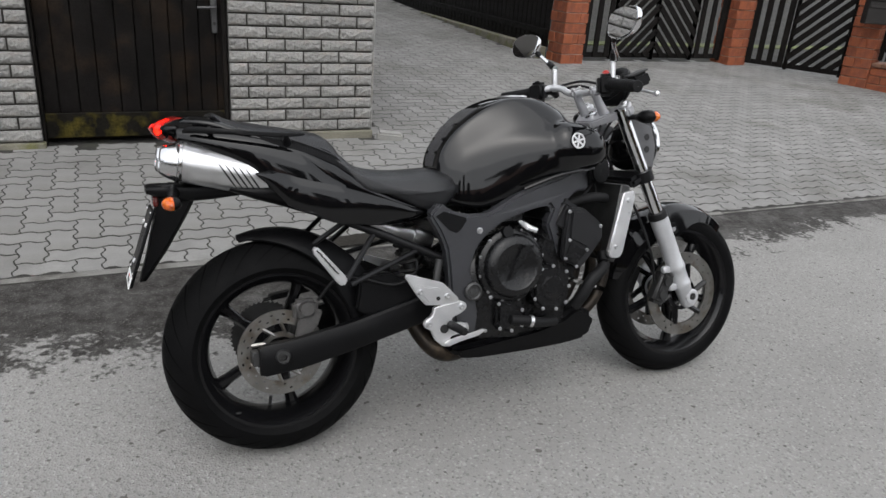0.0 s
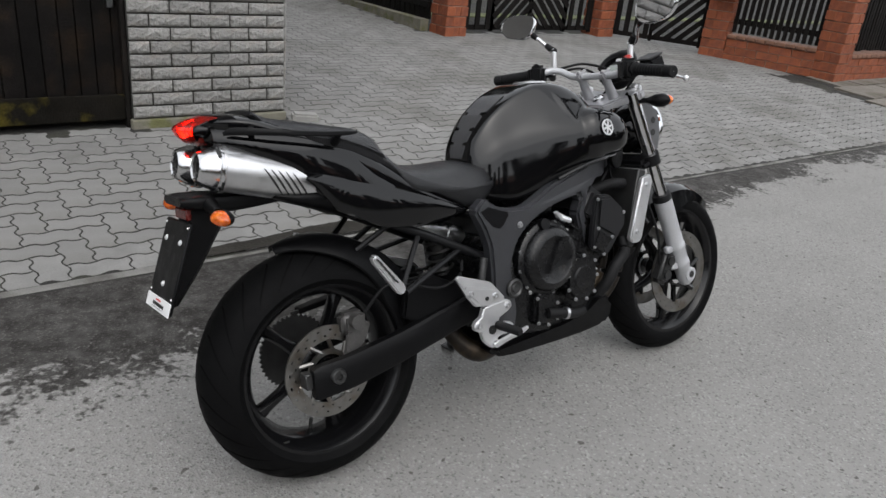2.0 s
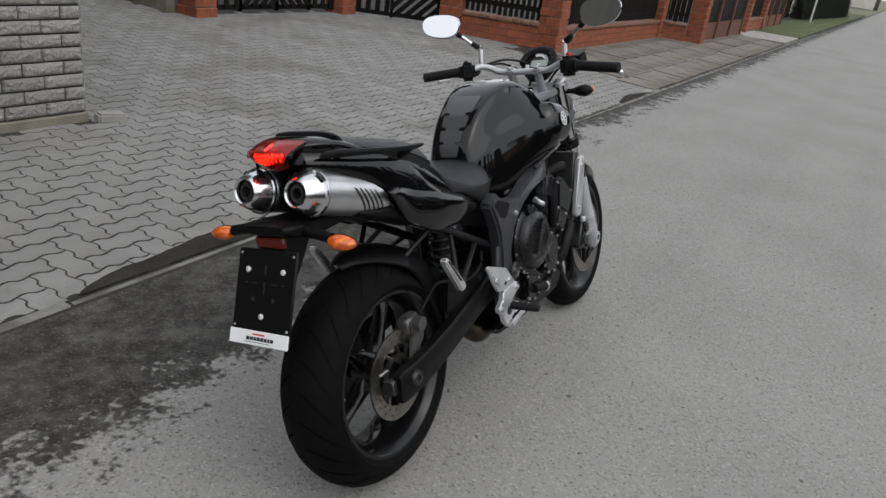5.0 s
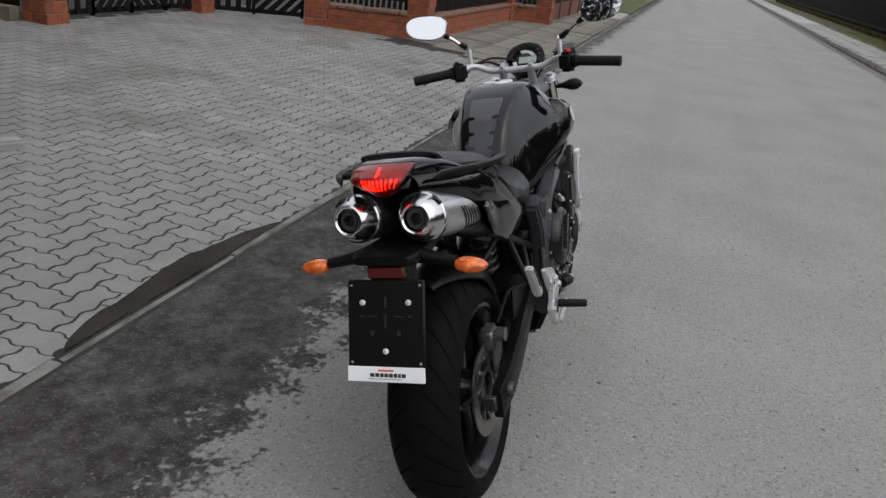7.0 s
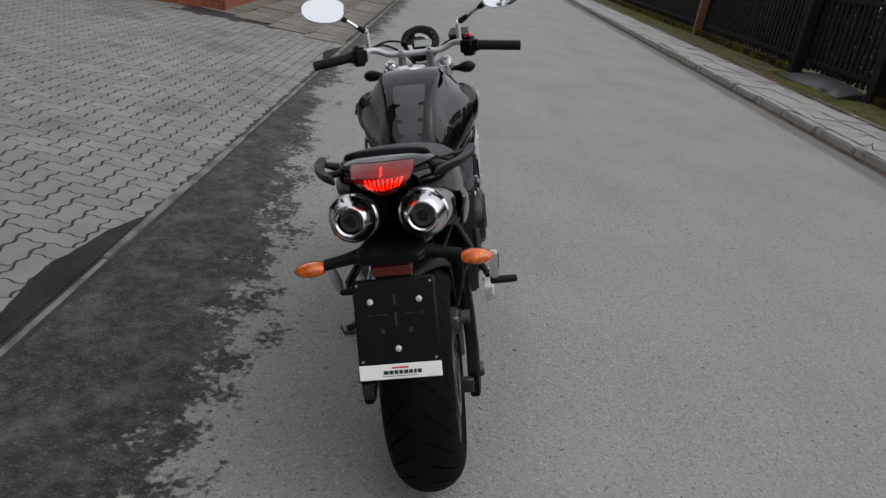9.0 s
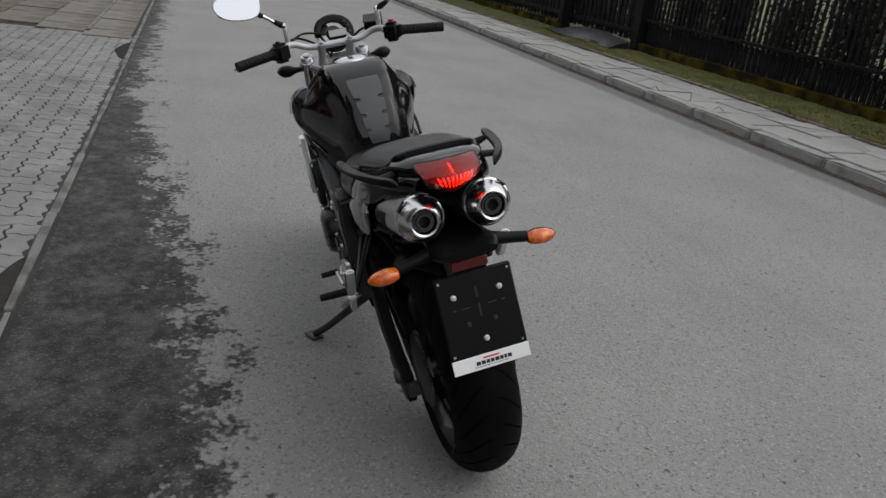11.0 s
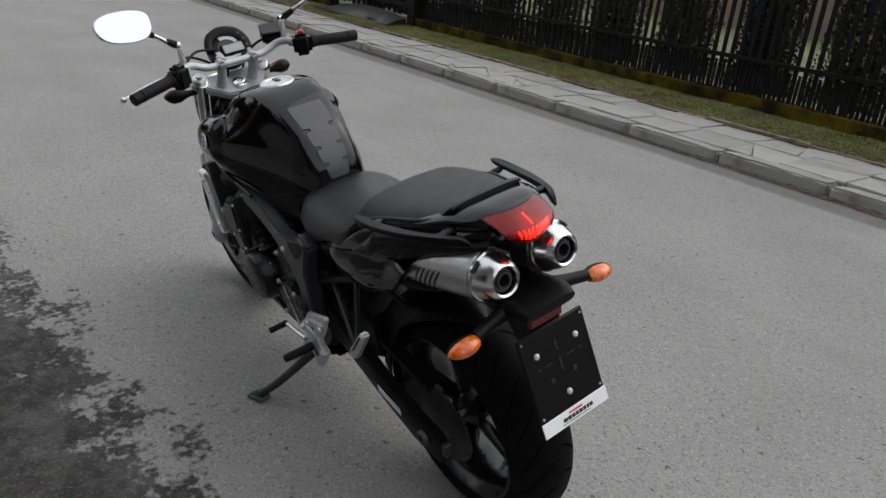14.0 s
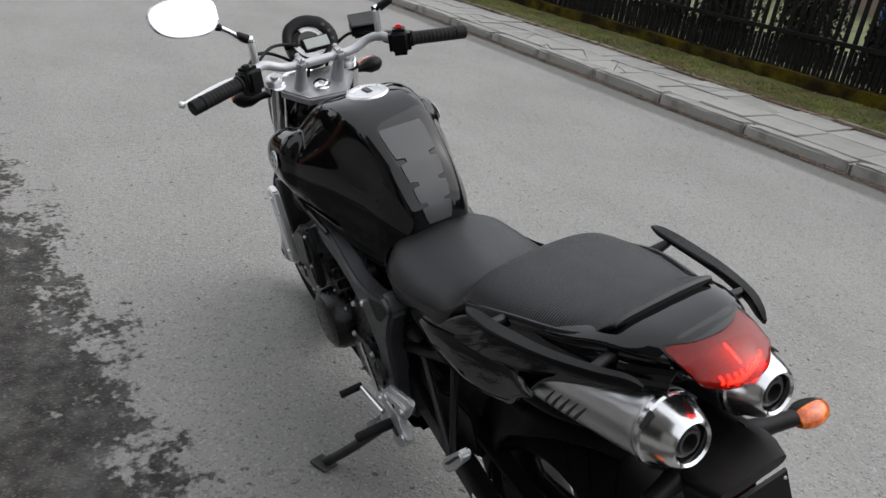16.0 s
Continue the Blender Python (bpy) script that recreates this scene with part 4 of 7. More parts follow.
bm = box(-40, -40, -0.1, 60, -6.12, 0.12)
setting("neighbour_garden", bm, LAWN, "pale green lawn behind the picket fence")
p = thing("border_boards", "low white board edging in the neighbour's garden", "edging")
for i in range(16):
    part("board", box(-6 + i * 1.4, -7.66, 0.1, -6 + i * 1.4 + 1.3, -7.62, 0.30, 0.004), PLASTER, p, smooth=False)


def leaf_cloud(count, shape, size, seed, flat=0.5):
    """Many small leaf faces filling a shape(u, v, w) -> point."""
    r = random.Random(seed)
    verts, faces = [], []
    for _ in range(count):
        c = Vector(shape(r))
        n = Vector((r.gauss(0, 1), r.gauss(0, 1), r.gauss(0, 1))).normalized()
        u = n.orthogonal().normalized()
        v = n.cross(u)
        s = size * r.uniform(0.6, 1.4)
        i = len(verts)
        verts += [c - u * s, c - v * s * flat, c + u * s, c + v * s * flat]
        faces.append((i, i + 1, i + 2, i + 3))
    return verts, faces


def shrub_shape(h, rad):
    def f(r):
        t = r.random() ** 1.1
        a = r.uniform(0, 2 * math.pi)
        q = rad * (1.0 - 0.30 * t) * (0.75 + 0.25 * math.sin(5 * a + 9 * t)) * (r.random() ** 0.35)
        return (q * math.cos(a), q * math.sin(a), 0.1 + h * t)
    return f


shrub_meshes = []
for k in range(4):
    verts, faces = leaf_cloud(16000, shrub_shape(1.9 + 0.15 * k, 0.40 + 0.02 * k), 0.022, 50 + k)
    me = bpy.data.meshes.new("foliage")
    me.from_pydata(verts, [], faces)
    me.materials.append(THUJA)
    shrub_meshes.append(me)
trunk_mesh = mesh_of(tube([(0, 0, -0.1), (0.01, 0, 0.6), (0, 0.01, 1.5)], [0.04, 0.03, 0.012]), "stem", BARK)
xx, k = -9.0, 0
while xx < 30:
    s = thing("thuja_shrub", "dark green dense thuja shrub behind the fence", "shrub", "thuja hedge", m=pose(xx, -6.62 + rng.uniform(-0.1, 0.1), 0.1, 0, 0, rng.uniform(0, 360)))
    part("stem", trunk_mesh, BARK, s)
    part("foliage", shrub_meshes[k % 4], THUJA, s).scale = (1.0, 1.0, 1.15)
    xx += rng.uniform(0.92, 1.18)
    k += 1

# a dark hedge beside the far pavement and a thin white pole before it
for i in range(16):
    s = thing("thuja_shrub", "dark green thuja shrub beside the far pavement", "shrub", "far hedge", m=pose(34.0 + 0.85 * i, 2.9 - 0.05 * i, 0.0, 0, 0, 50.0 * i))
    part("stem", trunk_mesh, BARK, s)
    part("foliage", shrub_meshes[i % 4], THUJA, s)
tagged(part("marker_pole", tube([(33.2, 2.3, 0.0), (33.25, 2.3, 2.6)], 0.035, 8, 1), PLASTER), "thin pale pole beside the far pavement", "pole")

# dark conifers added behind the gates so that the tank reflects less sky
for i in range(9):
    s = thing("conifer", "tall dark green conifer added behind the gates to darken the tank's reflections", "tree", "garden conifers", m=pose(2.0 + 2.6 * i, 20.0 + 1.2 * (i % 3), 0.2, 0, 0, 70.0 * i))
    part("stem", trunk_mesh, BARK, s).scale = (3, 3, 3)
    part("foliage", shrub_meshes[i % 4], THUJA, s).scale = (4.0, 4.0, 4.6 + 0.3 * (i % 3))

# out-of-view conifers added behind; they darken the bike's left side and fill the mirrors
for i in range(11):
    s = thing("conifer", "out-of-view dark green conifer added behind to cut low sky light", "tree", "conifers", m=pose(-22 - 2.0 * (i % 3), -15 + 3.0 * i, 0.0, 0, 0, 40.0 * i))
    part("stem", trunk_mesh, BARK, s).scale = (3, 3, 3)
    part("foliage", shrub_meshes[i % 4], THUJA, s).scale = (4.2, 4.2, 2.6 + 0.2 * (i % 3))

# the neighbour's house across the road, behind the hedge
house = thing("house", "brown-rendered neighbouring house behind the garden hedge", "house", kind="structure")
part("house_wall", box(-16, -24, -0.1, 16, -17, 2.9), NEIGHBOUR_RENDER, house, smooth=False)
own = bmesh.new()
skin(own, [[(xx, -16.5, 2.8), (xx, -20.5, 4.6), (xx, -24.5, 2.8), (xx, -24.5, 2.92), (xx, -20.5, 4.75), (xx, -16.5, 2.92)] for xx in (-16.4, 16.4)])
part("roof", own, ROOF, house, smooth=False)

# a black sheet lying against the fence
bm = bmesh.new()
rows = []
for i in range(25):
    t = i / 24
    x = 9.1 + 2.5 * t
    hgt = 0.17 * math.sin(math.pi * min(1, 0.12 + t * 0.95)) ** 0.6 + 0.02
    rows.append([(x, -5.50 - 0.06 * math.sin(7 * t), 0.115), (x, -5.56, 0.10 + 0.3 * hgt), (x + 0.02 * math.sin(9 * t), -5.68, 0.10 + 0.7 * hgt), (x, -5.86, 0.10 + hgt), (x, -5.88, 0.10), (x, -5.53, 0.098)])
skin(bm, rows)
tagged(part("ground_sheet", bm, TARP), "crumpled black sheet lying against the fence foot", "sheet")
bm = lathe([(0, 0.001), (0, 0.16), (0.42, 0.20), (0.44, 0.20), (0.44, 0.185), (0.1, 0.15), (0.1, 0.001)], (4.40, -8.3, 0.62), (0, 0, 1), 20)
bl = thing("blue_tub", "bright blue plastic tub on a low stand in the neighbour's garden", "tub")
part("tub", bm, BLUE, bl)
part("stand", box(4.25, -8.45, 0.1, 4.55, -8.15, 0.62, 0.01), FENCE_WOOD, bl)


# ---- distance: houses and trees at the end of the road ----
def house(x, y, w, d, h, turn, label):
    p = thing("house", label, "house", "far houses", m=pose(x, y, -0.1, 0, 0, turn))
    part("wall", box(-w / 2, -d / 2, 0, w / 2, d / 2, h), PLASTER, p, smooth=False)
    own = bmesh.new()
    a = [(-w / 2 - 0.4, -d / 2 - 0.4, h), (w / 2 + 0.4, -d / 2 - 0.4, h), (w / 2 + 0.4, d / 2 + 0.4, h), (-w / 2 - 0.4, d / 2 + 0.4, h), (-w / 2 - 0.2, 0, h + d * 0.42), (w / 2 + 0.2, 0, h + d * 0.42)]
    v = [own.verts.new(q) for q in a]
    for fc in ((0, 1, 5, 4), (2, 3, 4, 5), (0, 4, 3), (1, 2, 5), (3, 2, 1, 0)):
        own.faces.new([v[i] for i in fc])
    part("roof", own, ROOF, p, smooth=False)
    for sx in (-0.28, 0.0, 0.28):
        for sz in (1.0, 3.6):
            if sz + 1.4 < h:
                for sy in (-1, 1):
                    wn_ = part("window", box(sx * w - 0.6, sy * d / 2 - 0.05, sz, sx * w + 0.6, sy * d / 2 + 0.05, sz + 1.3, 0.01), WHITE, p, smooth=False)
                    part("pane", box(sx * w - 0.5, sy * d / 2 - 0.06, sz + 0.1, sx * w + 0.5, sy * d / 2 + 0.06, sz + 1.2), PANE, wn_, smooth=False)
    return p


house(58, 13, 11, 9, 5.6, -8, "pale plastered house with a brown tiled roof")
house(70, -17, 12, 9, 5.4, 5, "pale plastered house with a brown tiled roof across the road")
house(104, 8, 12, 9, 5.4, 12, "pale house at the bend of the road")


def tree(x, y, h, seed):
    r = random.Random(seed)
    p = thing("tree", "bare-looking brownish green tree at the end of the road", "tree", "far trees", m=pose(x, y, -0.1, 0, 0, r.uniform(0, 360)))
    own = tube([(0, 0, 0), (0.1, 0.05, h * 0.3), (0.0, 0.1, h * 0.7), (0.1, 0, h)], [0.22, 0.17, 0.09, 0.02], 8, 3)
    for i in range(9):
        z = h * r.uniform(0.3, 0.8)
        a = r.uniform(0, 6.28)
        q = (h - z) * 0.6
        tube([(0, 0.05, z), (0.5 * q * math.cos(a), 0.5 * q * math.sin(a), z + 0.35 * q), (q * math.cos(a), q * math.sin(a), z + 0.9 * q)], [0.07, 0.045, 0.012], 6, 3, own)
    part("trunk", own, BARK, p)

    def crown(rr):
        while True:
            u, v, w = rr.uniform(-1, 1), rr.uniform(-1, 1), rr.uniform(-1, 1)
            if u * u + v * v + w * w < 1 and noise.noise((u * 2.2 + seed, v * 2.2, w * 2.2)) > -0.1:
                return (u * h * 0.33, v * h * 0.33, h * 0.66 + w * h * 0.36)
    verts, faces = leaf_cloud(1500, crown, 0.14, seed)
    me = bpy.data.meshes.new("crown")
    me.from_pydata(verts, [], faces)
    me.materials.append(FAR_LEAF)
    part("crown", me, FAR_LEAF, p)


for i, (x, y, h) in enumerate(((46, 6.5, 6), (52, -12, 7), (64, 6, 7), (84, -8, 8), (95, 2, 9), (120, -6, 10), (124, 8, 10), (112, -16, 9), (36, 7, 5.5))):
    tree(x, y, h, 20 + i)

# ---- the motorcycle, leaning on its side stand ----
# Built with x ahead, y to its left and z up; the rear tyre touches the road at the origin.
bike = thing("motorcycle", "black naked sports motorcycle leaning on its side stand, tail light lit", "motorcycle", m=pose(0, 0, 0.002, -14.3, 0, 0))
AX, FX = (0.008, -0.009, 0.302), (1.440, 0.0, 0.294)


def tyre(at, radius, half, rim, grooves, step):
    own = bmesh.new()
    prof = []
    crown = half * 1.02
    for k in range(-8, 9):
        a = k / 8 * radians(78)
        prof.append((half * math.sin(a) / math.sin(radians(78)), radius - crown * (1 - math.cos(a)) * 0.95))
    prof = [(-half * 0.80, rim), (-half * 0.93, rim + 0.012)] + prof + [(half * 0.93, rim + 0.012), (half * 0.80, rim)]
    lathe(prof, at, (0, 1, 0), 96, own)
    return own


def groove(at, radius, half, count, index):
    """A tread groove's shade, painted as a thin dark sickle on the crown of the tyre."""
    own = bmesh.new()
    crown = half * 1.02
    for k in (index // 2,):
        for side in ((-1, 1)[index % 2],):
            a0 = 2 * math.pi * (k + (0.5 if side > 0 else 0)) / count
            rows_ = []
            for i in range(9):
                t = i / 8
                b = radians(8 + 58 * t)
                w = 0.0036 * math.sin(math.pi * (0.12 + 0.83 * t)) + 0.0005
                ang = a0 + 0.34 * t ** 1.4
                r = radius - crown * (1 - math.cos(b)) * 0.95 + 0.0006
                y = side * half * math.sin(b) / math.sin(radians(78))
                dth = w / radius
                rows_.append([(at[0] + r * math.cos(ang + q), at[1] + y, at[2] + r * math.sin(ang + q)) for q in (-dth, dth)])
            skin(own, rows_, caps=False, closed=False)
    return own


def disc_rotor(at, y, r_out, r_in, thick, holes):
    """A drilled brake ring: the holes are real gaps between short bridges."""
    own = bmesh.new()
    seg = holes * 2
    rings_r = [r_in, r_in + (r_out - r_in) * 0.22, r_in + (r_out - r_in) * 0.36, r_in + (r_out - r_in) * 0.60, r_in + (r_out - r_in) * 0.74, r_out]
    grid = {}
    for side, yy in ((0, y - thick / 2), (1, y + thick / 2)):
        for i, r in enumerate(rings_r):
            for k in range(seg):
                a = 2 * math.pi * (k + 0.0) / seg
                grid[side, i, k] = own.verts.new((at[0] + r * math.cos(a), yy, at[2] + r * math.sin(a)))
    for i in range(len(rings_r) - 1):
        for k in range(seg):
            gap = (i == 1 and k % 4 == 0) or (i == 3 and k % 4 == 2)
            j = (k + 1) % seg
            if not gap:
                for side in (0, 1):
                    own.faces.new((grid[side, i, k], grid[side, i, j], grid[side, i + 1, j], grid[side, i + 1, k]))
    for i in (0, len(rings_r) - 1):
        for k in range(seg):
            j = (k + 1) % seg
            own.faces.new((grid[0, i, k], grid[0, i, j], grid[1, i, j], grid[1, i, k]))
    return own


def wheel(name, at, radius, half, rim_r, label, discs, spoke_w):
    rim_half = half * 0.80
    carrier_mat = DISC if name == "rear_wheel" else WHEEL_PAINT
    prof = [(-rim_half - 0.006, rim_r + 0.013), (-rim_half - 0.006, rim_r + 0.002), (-rim_half + 0.010, rim_r - 0.012), (-rim_half + 0.03, rim_r - 0.022), (0, rim_r - 0.030),
            (rim_half - 0.03, rim_r - 0.022), (rim_half - 0.010, rim_r - 0.012), (rim_half + 0.006, rim_r + 0.002), (rim_half + 0.006, rim_r + 0.013), (0, rim_r - 0.012), (-rim_half - 0.006, rim_r + 0.013)]
    w = part(name, lathe(prof, at, (0, 1, 0), 72), WHEEL_PAINT, bike, label)
    part("tyre", tyre(at, radius, half, rim_r + 0.004, 0, 0), RUBBER, w, "black road tyre with curved grooves")
    for k in range(52):
        part("tread_groove", groove(at, radius, half, 26, k), GROOVE_SHADE, w, smooth=False)
    part("hub", lathe([(-0.075, 0.001), (-0.075, 0.03), (-0.05, 0.034), (-0.03, 0.052), (0.03, 0.052), (0.05, 0.034), (0.075, 0.03), (0.075, 0.001)], at, (0, 1, 0), 28), WHEEL_PAINT, w)
    for k in range(5):
        a = 2 * math.pi * k / 5 + (1.15 if name == "rear_wheel" else 0.94)
        own = bmesh.new()
        rings = []
        for t in (0.0, 0.25, 0.5, 0.75, 1.0):
            r = 0.045 + (rim_r - 0.062) * t
            hw = spoke_w * (1.25 - 0.55 * math.sin(math.pi * min(1, t * 0.9)))
            hy = 0.016 + 0.010 * (1 - t)
            ring = []
            for q in range(8):
                b = 2 * math.pi * q / 8 + math.pi / 8
                u, v = math.cos(b) * hw * 1.08, math.sin(b) * hy * 1.08
                ring.append((at[0] + r * math.cos(a) - u * math.sin(a), at[1] + v, at[2] + r * math.sin(a) + u * math.cos(a)))
            rings.append(ring)
        skin(own, rings)
        part("spoke", own, WHEEL_PAINT, w)
    for y, r_out, r_in, holes in discs:
        part("brake_disc", disc_rotor(at, y, r_out, r_in, 0.005, holes), DISC, w, "drilled steel brake disc")
        own = bmesh.new()
        lathe([(-0.004, 0.045), (0.004, 0.045), (0.004, 0.058), (-0.004, 0.058), (-0.004, 0.045)], (at[0], y, at[2]), (0, 1, 0), 28, own)
        arms = 10 if name == "rear_wheel" else 6
        for k in range(arms):
            a = 2 * math.pi * k / arms
            c, s = math.cos(a), math.sin(a)
            c2, s2 = math.cos(a + 0.28), math.sin(a + 0.28)
            part("carrier_arm", tube([(at[0] + 0.052 * c, y, at[2] + 0.052 * s), (at[0] + (r_in + 0.004) * c2, y, at[2] + (r_in + 0.004) * s2)], 0.0055 if arms > 6 else 0.010, 6, 1), carrier_mat, w)
        part("disc_carrier", own, carrier_mat, w)
    a = radians(262)
    part("valve", tube([(at[0] + (rim_r - 0.02) * math.cos(a), 0, at[2] + (rim_r - 0.02) * math.sin(a)), (at[0] + (rim_r - 0.058) * math.cos(a), -0.004, at[2] + (rim_r - 0.058) * math.sin(a))], 0.005, 8), DARK_METAL, w)
    part("rim_label", box(at[0] - 0.148, -rim_half - 0.0075, at[2] - 0.163, at[0] - 0.118, -rim_half - 0.0062, at[2] - 0.158), DARK_METAL, w, smooth=False)
    return w


rear = wheel("rear_wheel", AX, 0.306, 0.090, 0.212, "black five-spoke alloy rear wheel", ((-0.093, 0.120, 0.082, 40),), 0.019)
front = wheel("front_wheel", FX, 0.299, 0.061, 0.216, "black five-spoke alloy front wheel", ((-0.074, 0.149, 0.106, 44), (0.074, 0.149, 0.106, 44)), 0.017)
own = bmesh.new()
rings = []
for side in (0.088, 0.094):
    ring = []
    for k in range(92):
        a = 2 * math.pi * k / 92
        r = 0.104 if k % 2 else 0.097
        ring.append((r * math.cos(a), side, 0.308 + r * math.sin(a)))
    rings.append(ring)
skin(own, rings)
part("sprocket", own, DARK_METAL, rear, "dark steel chain sprocket")
own = bmesh.new()
chain_path = [(0.0, 0.091, 0.414), (0.28, 0.091, 0.450), (0.62, 0.091, 0.468)]
tube(chain_path, 0.0075, 6, 10, own, 0.7)
tube([(0.0, 0.091, 0.203), (0.28, 0.091, 0.30), (0.62, 0.091, 0.395)], 0.0075, 6, 10, own, 0.7)
part("chain", own, DARK_METAL, bike, "dark steel drive chain")
own = plate([(0.02, 0.425), (0.10, 0.437), (0.40, 0.478), (0.40, 0.462), (0.10, 0.42), (0.02, 0.41)], 0.080, 0.115, bevel=0.002)
part("chain_guard", own, PLASTIC, bike)

# swingarm
for side in (-1, 1):
    own = bmesh.new()
    ys = lambda x: side * (0.140 - 0.028 * max(0, min(1, (x - 0.1) / 0.42)))
    rings = []
    for x, zc, hz, hy in ((-0.060, 0.297, 0.036, 0.012), (-0.045, 0.299, 0.042, 0.015), (0.05, 0.307, 0.042, 0.017), (0.20, 0.332, 0.040, 0.018), (0.40, 0.375, 0.040, 0.019), (0.52, 0.405, 0.050, 0.022), (0.60, 0.425, 0.045, 0.022)):
        y = ys(x)
        rings.append([(x, y + sy * hy * ky, zc + sz * hz * kz) for sy, sz, ky, kz in ((-1, -1, 1, .82), (-1, -1, .7, 1), (1, -1, .7, 1), (1, -1, 1, .82), (1, 1, 1, .82), (1, 1, .7, 1), (-1, 1, .7, 1), (-1, 1, 1, .82))])
    skin(own, rings)
    arm = part("swingarm_leg", own, PLASTIC, bike, "satin black swingarm leg")
    part("axle_nut", lathe([(0, 0.001), (0, 0.021), (0.006, 0.021), (0.012, 0.017), (0.012, 0.009), (0.004, 0.008), (0.004, 0.001)], (0, side * 0.156, 0.308), (0, side, 0), 20), DARK_METAL, arm)
    part("chain_adjuster", box(-0.078, side * 0.128 - 0.012, 0.285, -0.058, side * 0.128 + 0.022, 0.325, 0.003), DARK_METAL, arm)
    if side > 0:
        part("warning_label", plate([(0.10, 0.308), (0.20, 0.325), (0.20, 0.345), (0.10, 0.328)], 0.156, 0.1575, bevel=0), WHITE, arm, "white warning label", smooth=False)
own = body([(0.36, [(0, 0.43), (0.09, 0.425), (0.12, 0.40), (0.11, 0.36), (0, 0.35)]), (0.44, [(0, 0.45), (0.10, 0.445), (0.125, 0.41), (0.115, 0.36), (0, 0.35)]), (0.60, [(0, 0.46), (0.10, 0.455), (0.12, 0.42), (0.11, 0.37), (0, 0.36)])], 3, 2)
part("swingarm_bridge", own, SATIN, bike)
# rear brake caliper and hose
own = box(0.045, -0.118, 0.385, 0.115, -0.072, 0.445, 0.012, segments=3)
tube([(0.078, -0.118, 0.425), (0.078, -0.140, 0.425)], 0.019, 14, 1, own)
cal = part("rear_caliper", own, CALIPER, bike, "grey rear brake caliper")
part("caliper_bracket", plate([(0.04, 0.325), (0.075, 0.335), (0.11, 0.37), (0.125, 0.41), (0.10, 0.42), (0.055, 0.39)], -0.118, -0.108), CALIPER, cal)
part("brake_hose", tube([(0.115, -0.11, 0.44), (0.17, -0.13, 0.50), (0.24, -0.135, 0.49), (0.33, -0.14, 0.465), (0.39, -0.15, 0.49), (0.40, -0.15, 0.53)], 0.0045, 8, 6), GRIP_RUBBER, bike)
# rear mudguard hugging the tyre
own = bmesh.new()
rings = []
for i in range(26):
    t = i / 25
    a = radians(104 - 98 * t)
    r = 0.328 + 0.010 * math.sin(math.pi * t)
    hw = 0.018 + 0.085 * min(1, t * 3.2) ** 0.8
    drop = 0.004 + 0.088 * min(1, max(0, (t - 0.05) * 1.6))
    cx, cz = r * math.cos(a), 0.308 + r * math.sin(a)
    nx_, nz_ = math.cos(a), math.sin(a)
    outer = []
    for u in (-1.0, -0.97, -0.85, -0.55, 0.0, 0.55, 0.85, 0.97, 1.0):
        sink = 0.0 if abs(u) < 0.6 else (drop * ((abs(u) - 0.6) / 0.4) ** 1.5)
        sink += 0.012 * u * u
        outer.append((cx - nx_ * sink, u * hw, cz - nz_ * sink))
    inner = [(x - nx_ * 0.005, y * 0.96, z - nz_ * 0.005) for x, y, z in outer[::-1]]
    rings.append(outer + inner)
skin(own, rings)
part("rear_mudguard", own, PLASTIC, bike, "black plastic mudguard hugging the rear tyre")
own = plate([(0.24, 0.50), (0.32, 0.50), (0.42, 0.45), (0.45, 0.41), (0.30, 0.36), (0.22, 0.40)], -0.125, -0.098, bevel=0.006)
part("mudguard_flank", own, PLASTIC, bike)
own = plate([(0.24, 0.50), (0.32, 0.50), (0.42, 0.45), (0.45, 0.41), (0.30, 0.36), (0.22, 0.40)], 0.098, 0.118, bevel=0.006)
part("mudguard_flank", own, PLASTIC, bike)
# shock absorber
shock = part("shock_absorber", tube([(0.44, 0.0, 0.46), (0.40, 0.0, 0.67)], 0.022, 12, 1), DARK_METAL, bike, "dark coil spring shock absorber")
for k in range(7):
    t = k / 6
    lathe([(-0.006, 0.034), (0, 0.040), (0.006, 0.034), (-0.006, 0.034)], (0.437 - 0.03 * t, 0, 0.48 + 0.16 * t), (-0.19, 0, 1), 18, own := bmesh.new())
    part("coil", own, DARK_METAL, shock)

# subframe tubes and passenger footrests
for side in (-1, 1):
    y = side * 0.118
    part("subframe_tube", tube([(0.12, y * 0.9, 0.692), (0.28, y, 0.622), (0.515, y * 1.08, 0.512)], 0.0125, 10, 4), SATIN, bike)
    part("subframe_tube", tube([(0.205, y * 0.95, 0.655), (0.095, y * 0.55, 0.575)], 0.0075, 8, 1), SATIN, bike)
    part("footrest_stay", tube([(0.285, y, 0.615), (0.176, side * 0.198, 0.506)], 0.0078, 8, 1), SATIN, bike)
    part("footrest_stay", tube([(0.415, y * 1.05, 0.556), (0.186, side * 0.198, 0.492)], 0.0078, 8, 1), SATIN, bike)
    own = plate([(0.082, 0.604), (0.094, 0.608), (0.168, 0.520), (0.170, 0.505), (0.158, 0.496), (0.146, 0.502), (0.082, 0.592)], side * 0.206, side * 0.228, bevel=0.004)
    peg = part("passenger_footrest", own, ALLOY, bike, "folded silver passenger footrest")
    for k in range(5):
        t = 0.12 + 0.15 * k
        part("rib", box(-0.010, -0.003, -0.002, 0.010, 0.003, 0.002, m=pose(0.086 + 0.068 * t + 0.003, side * 0.228, 0.602 - 0.088 * t, 0, 45, 0)), DARK_METAL, peg, smooth=False)

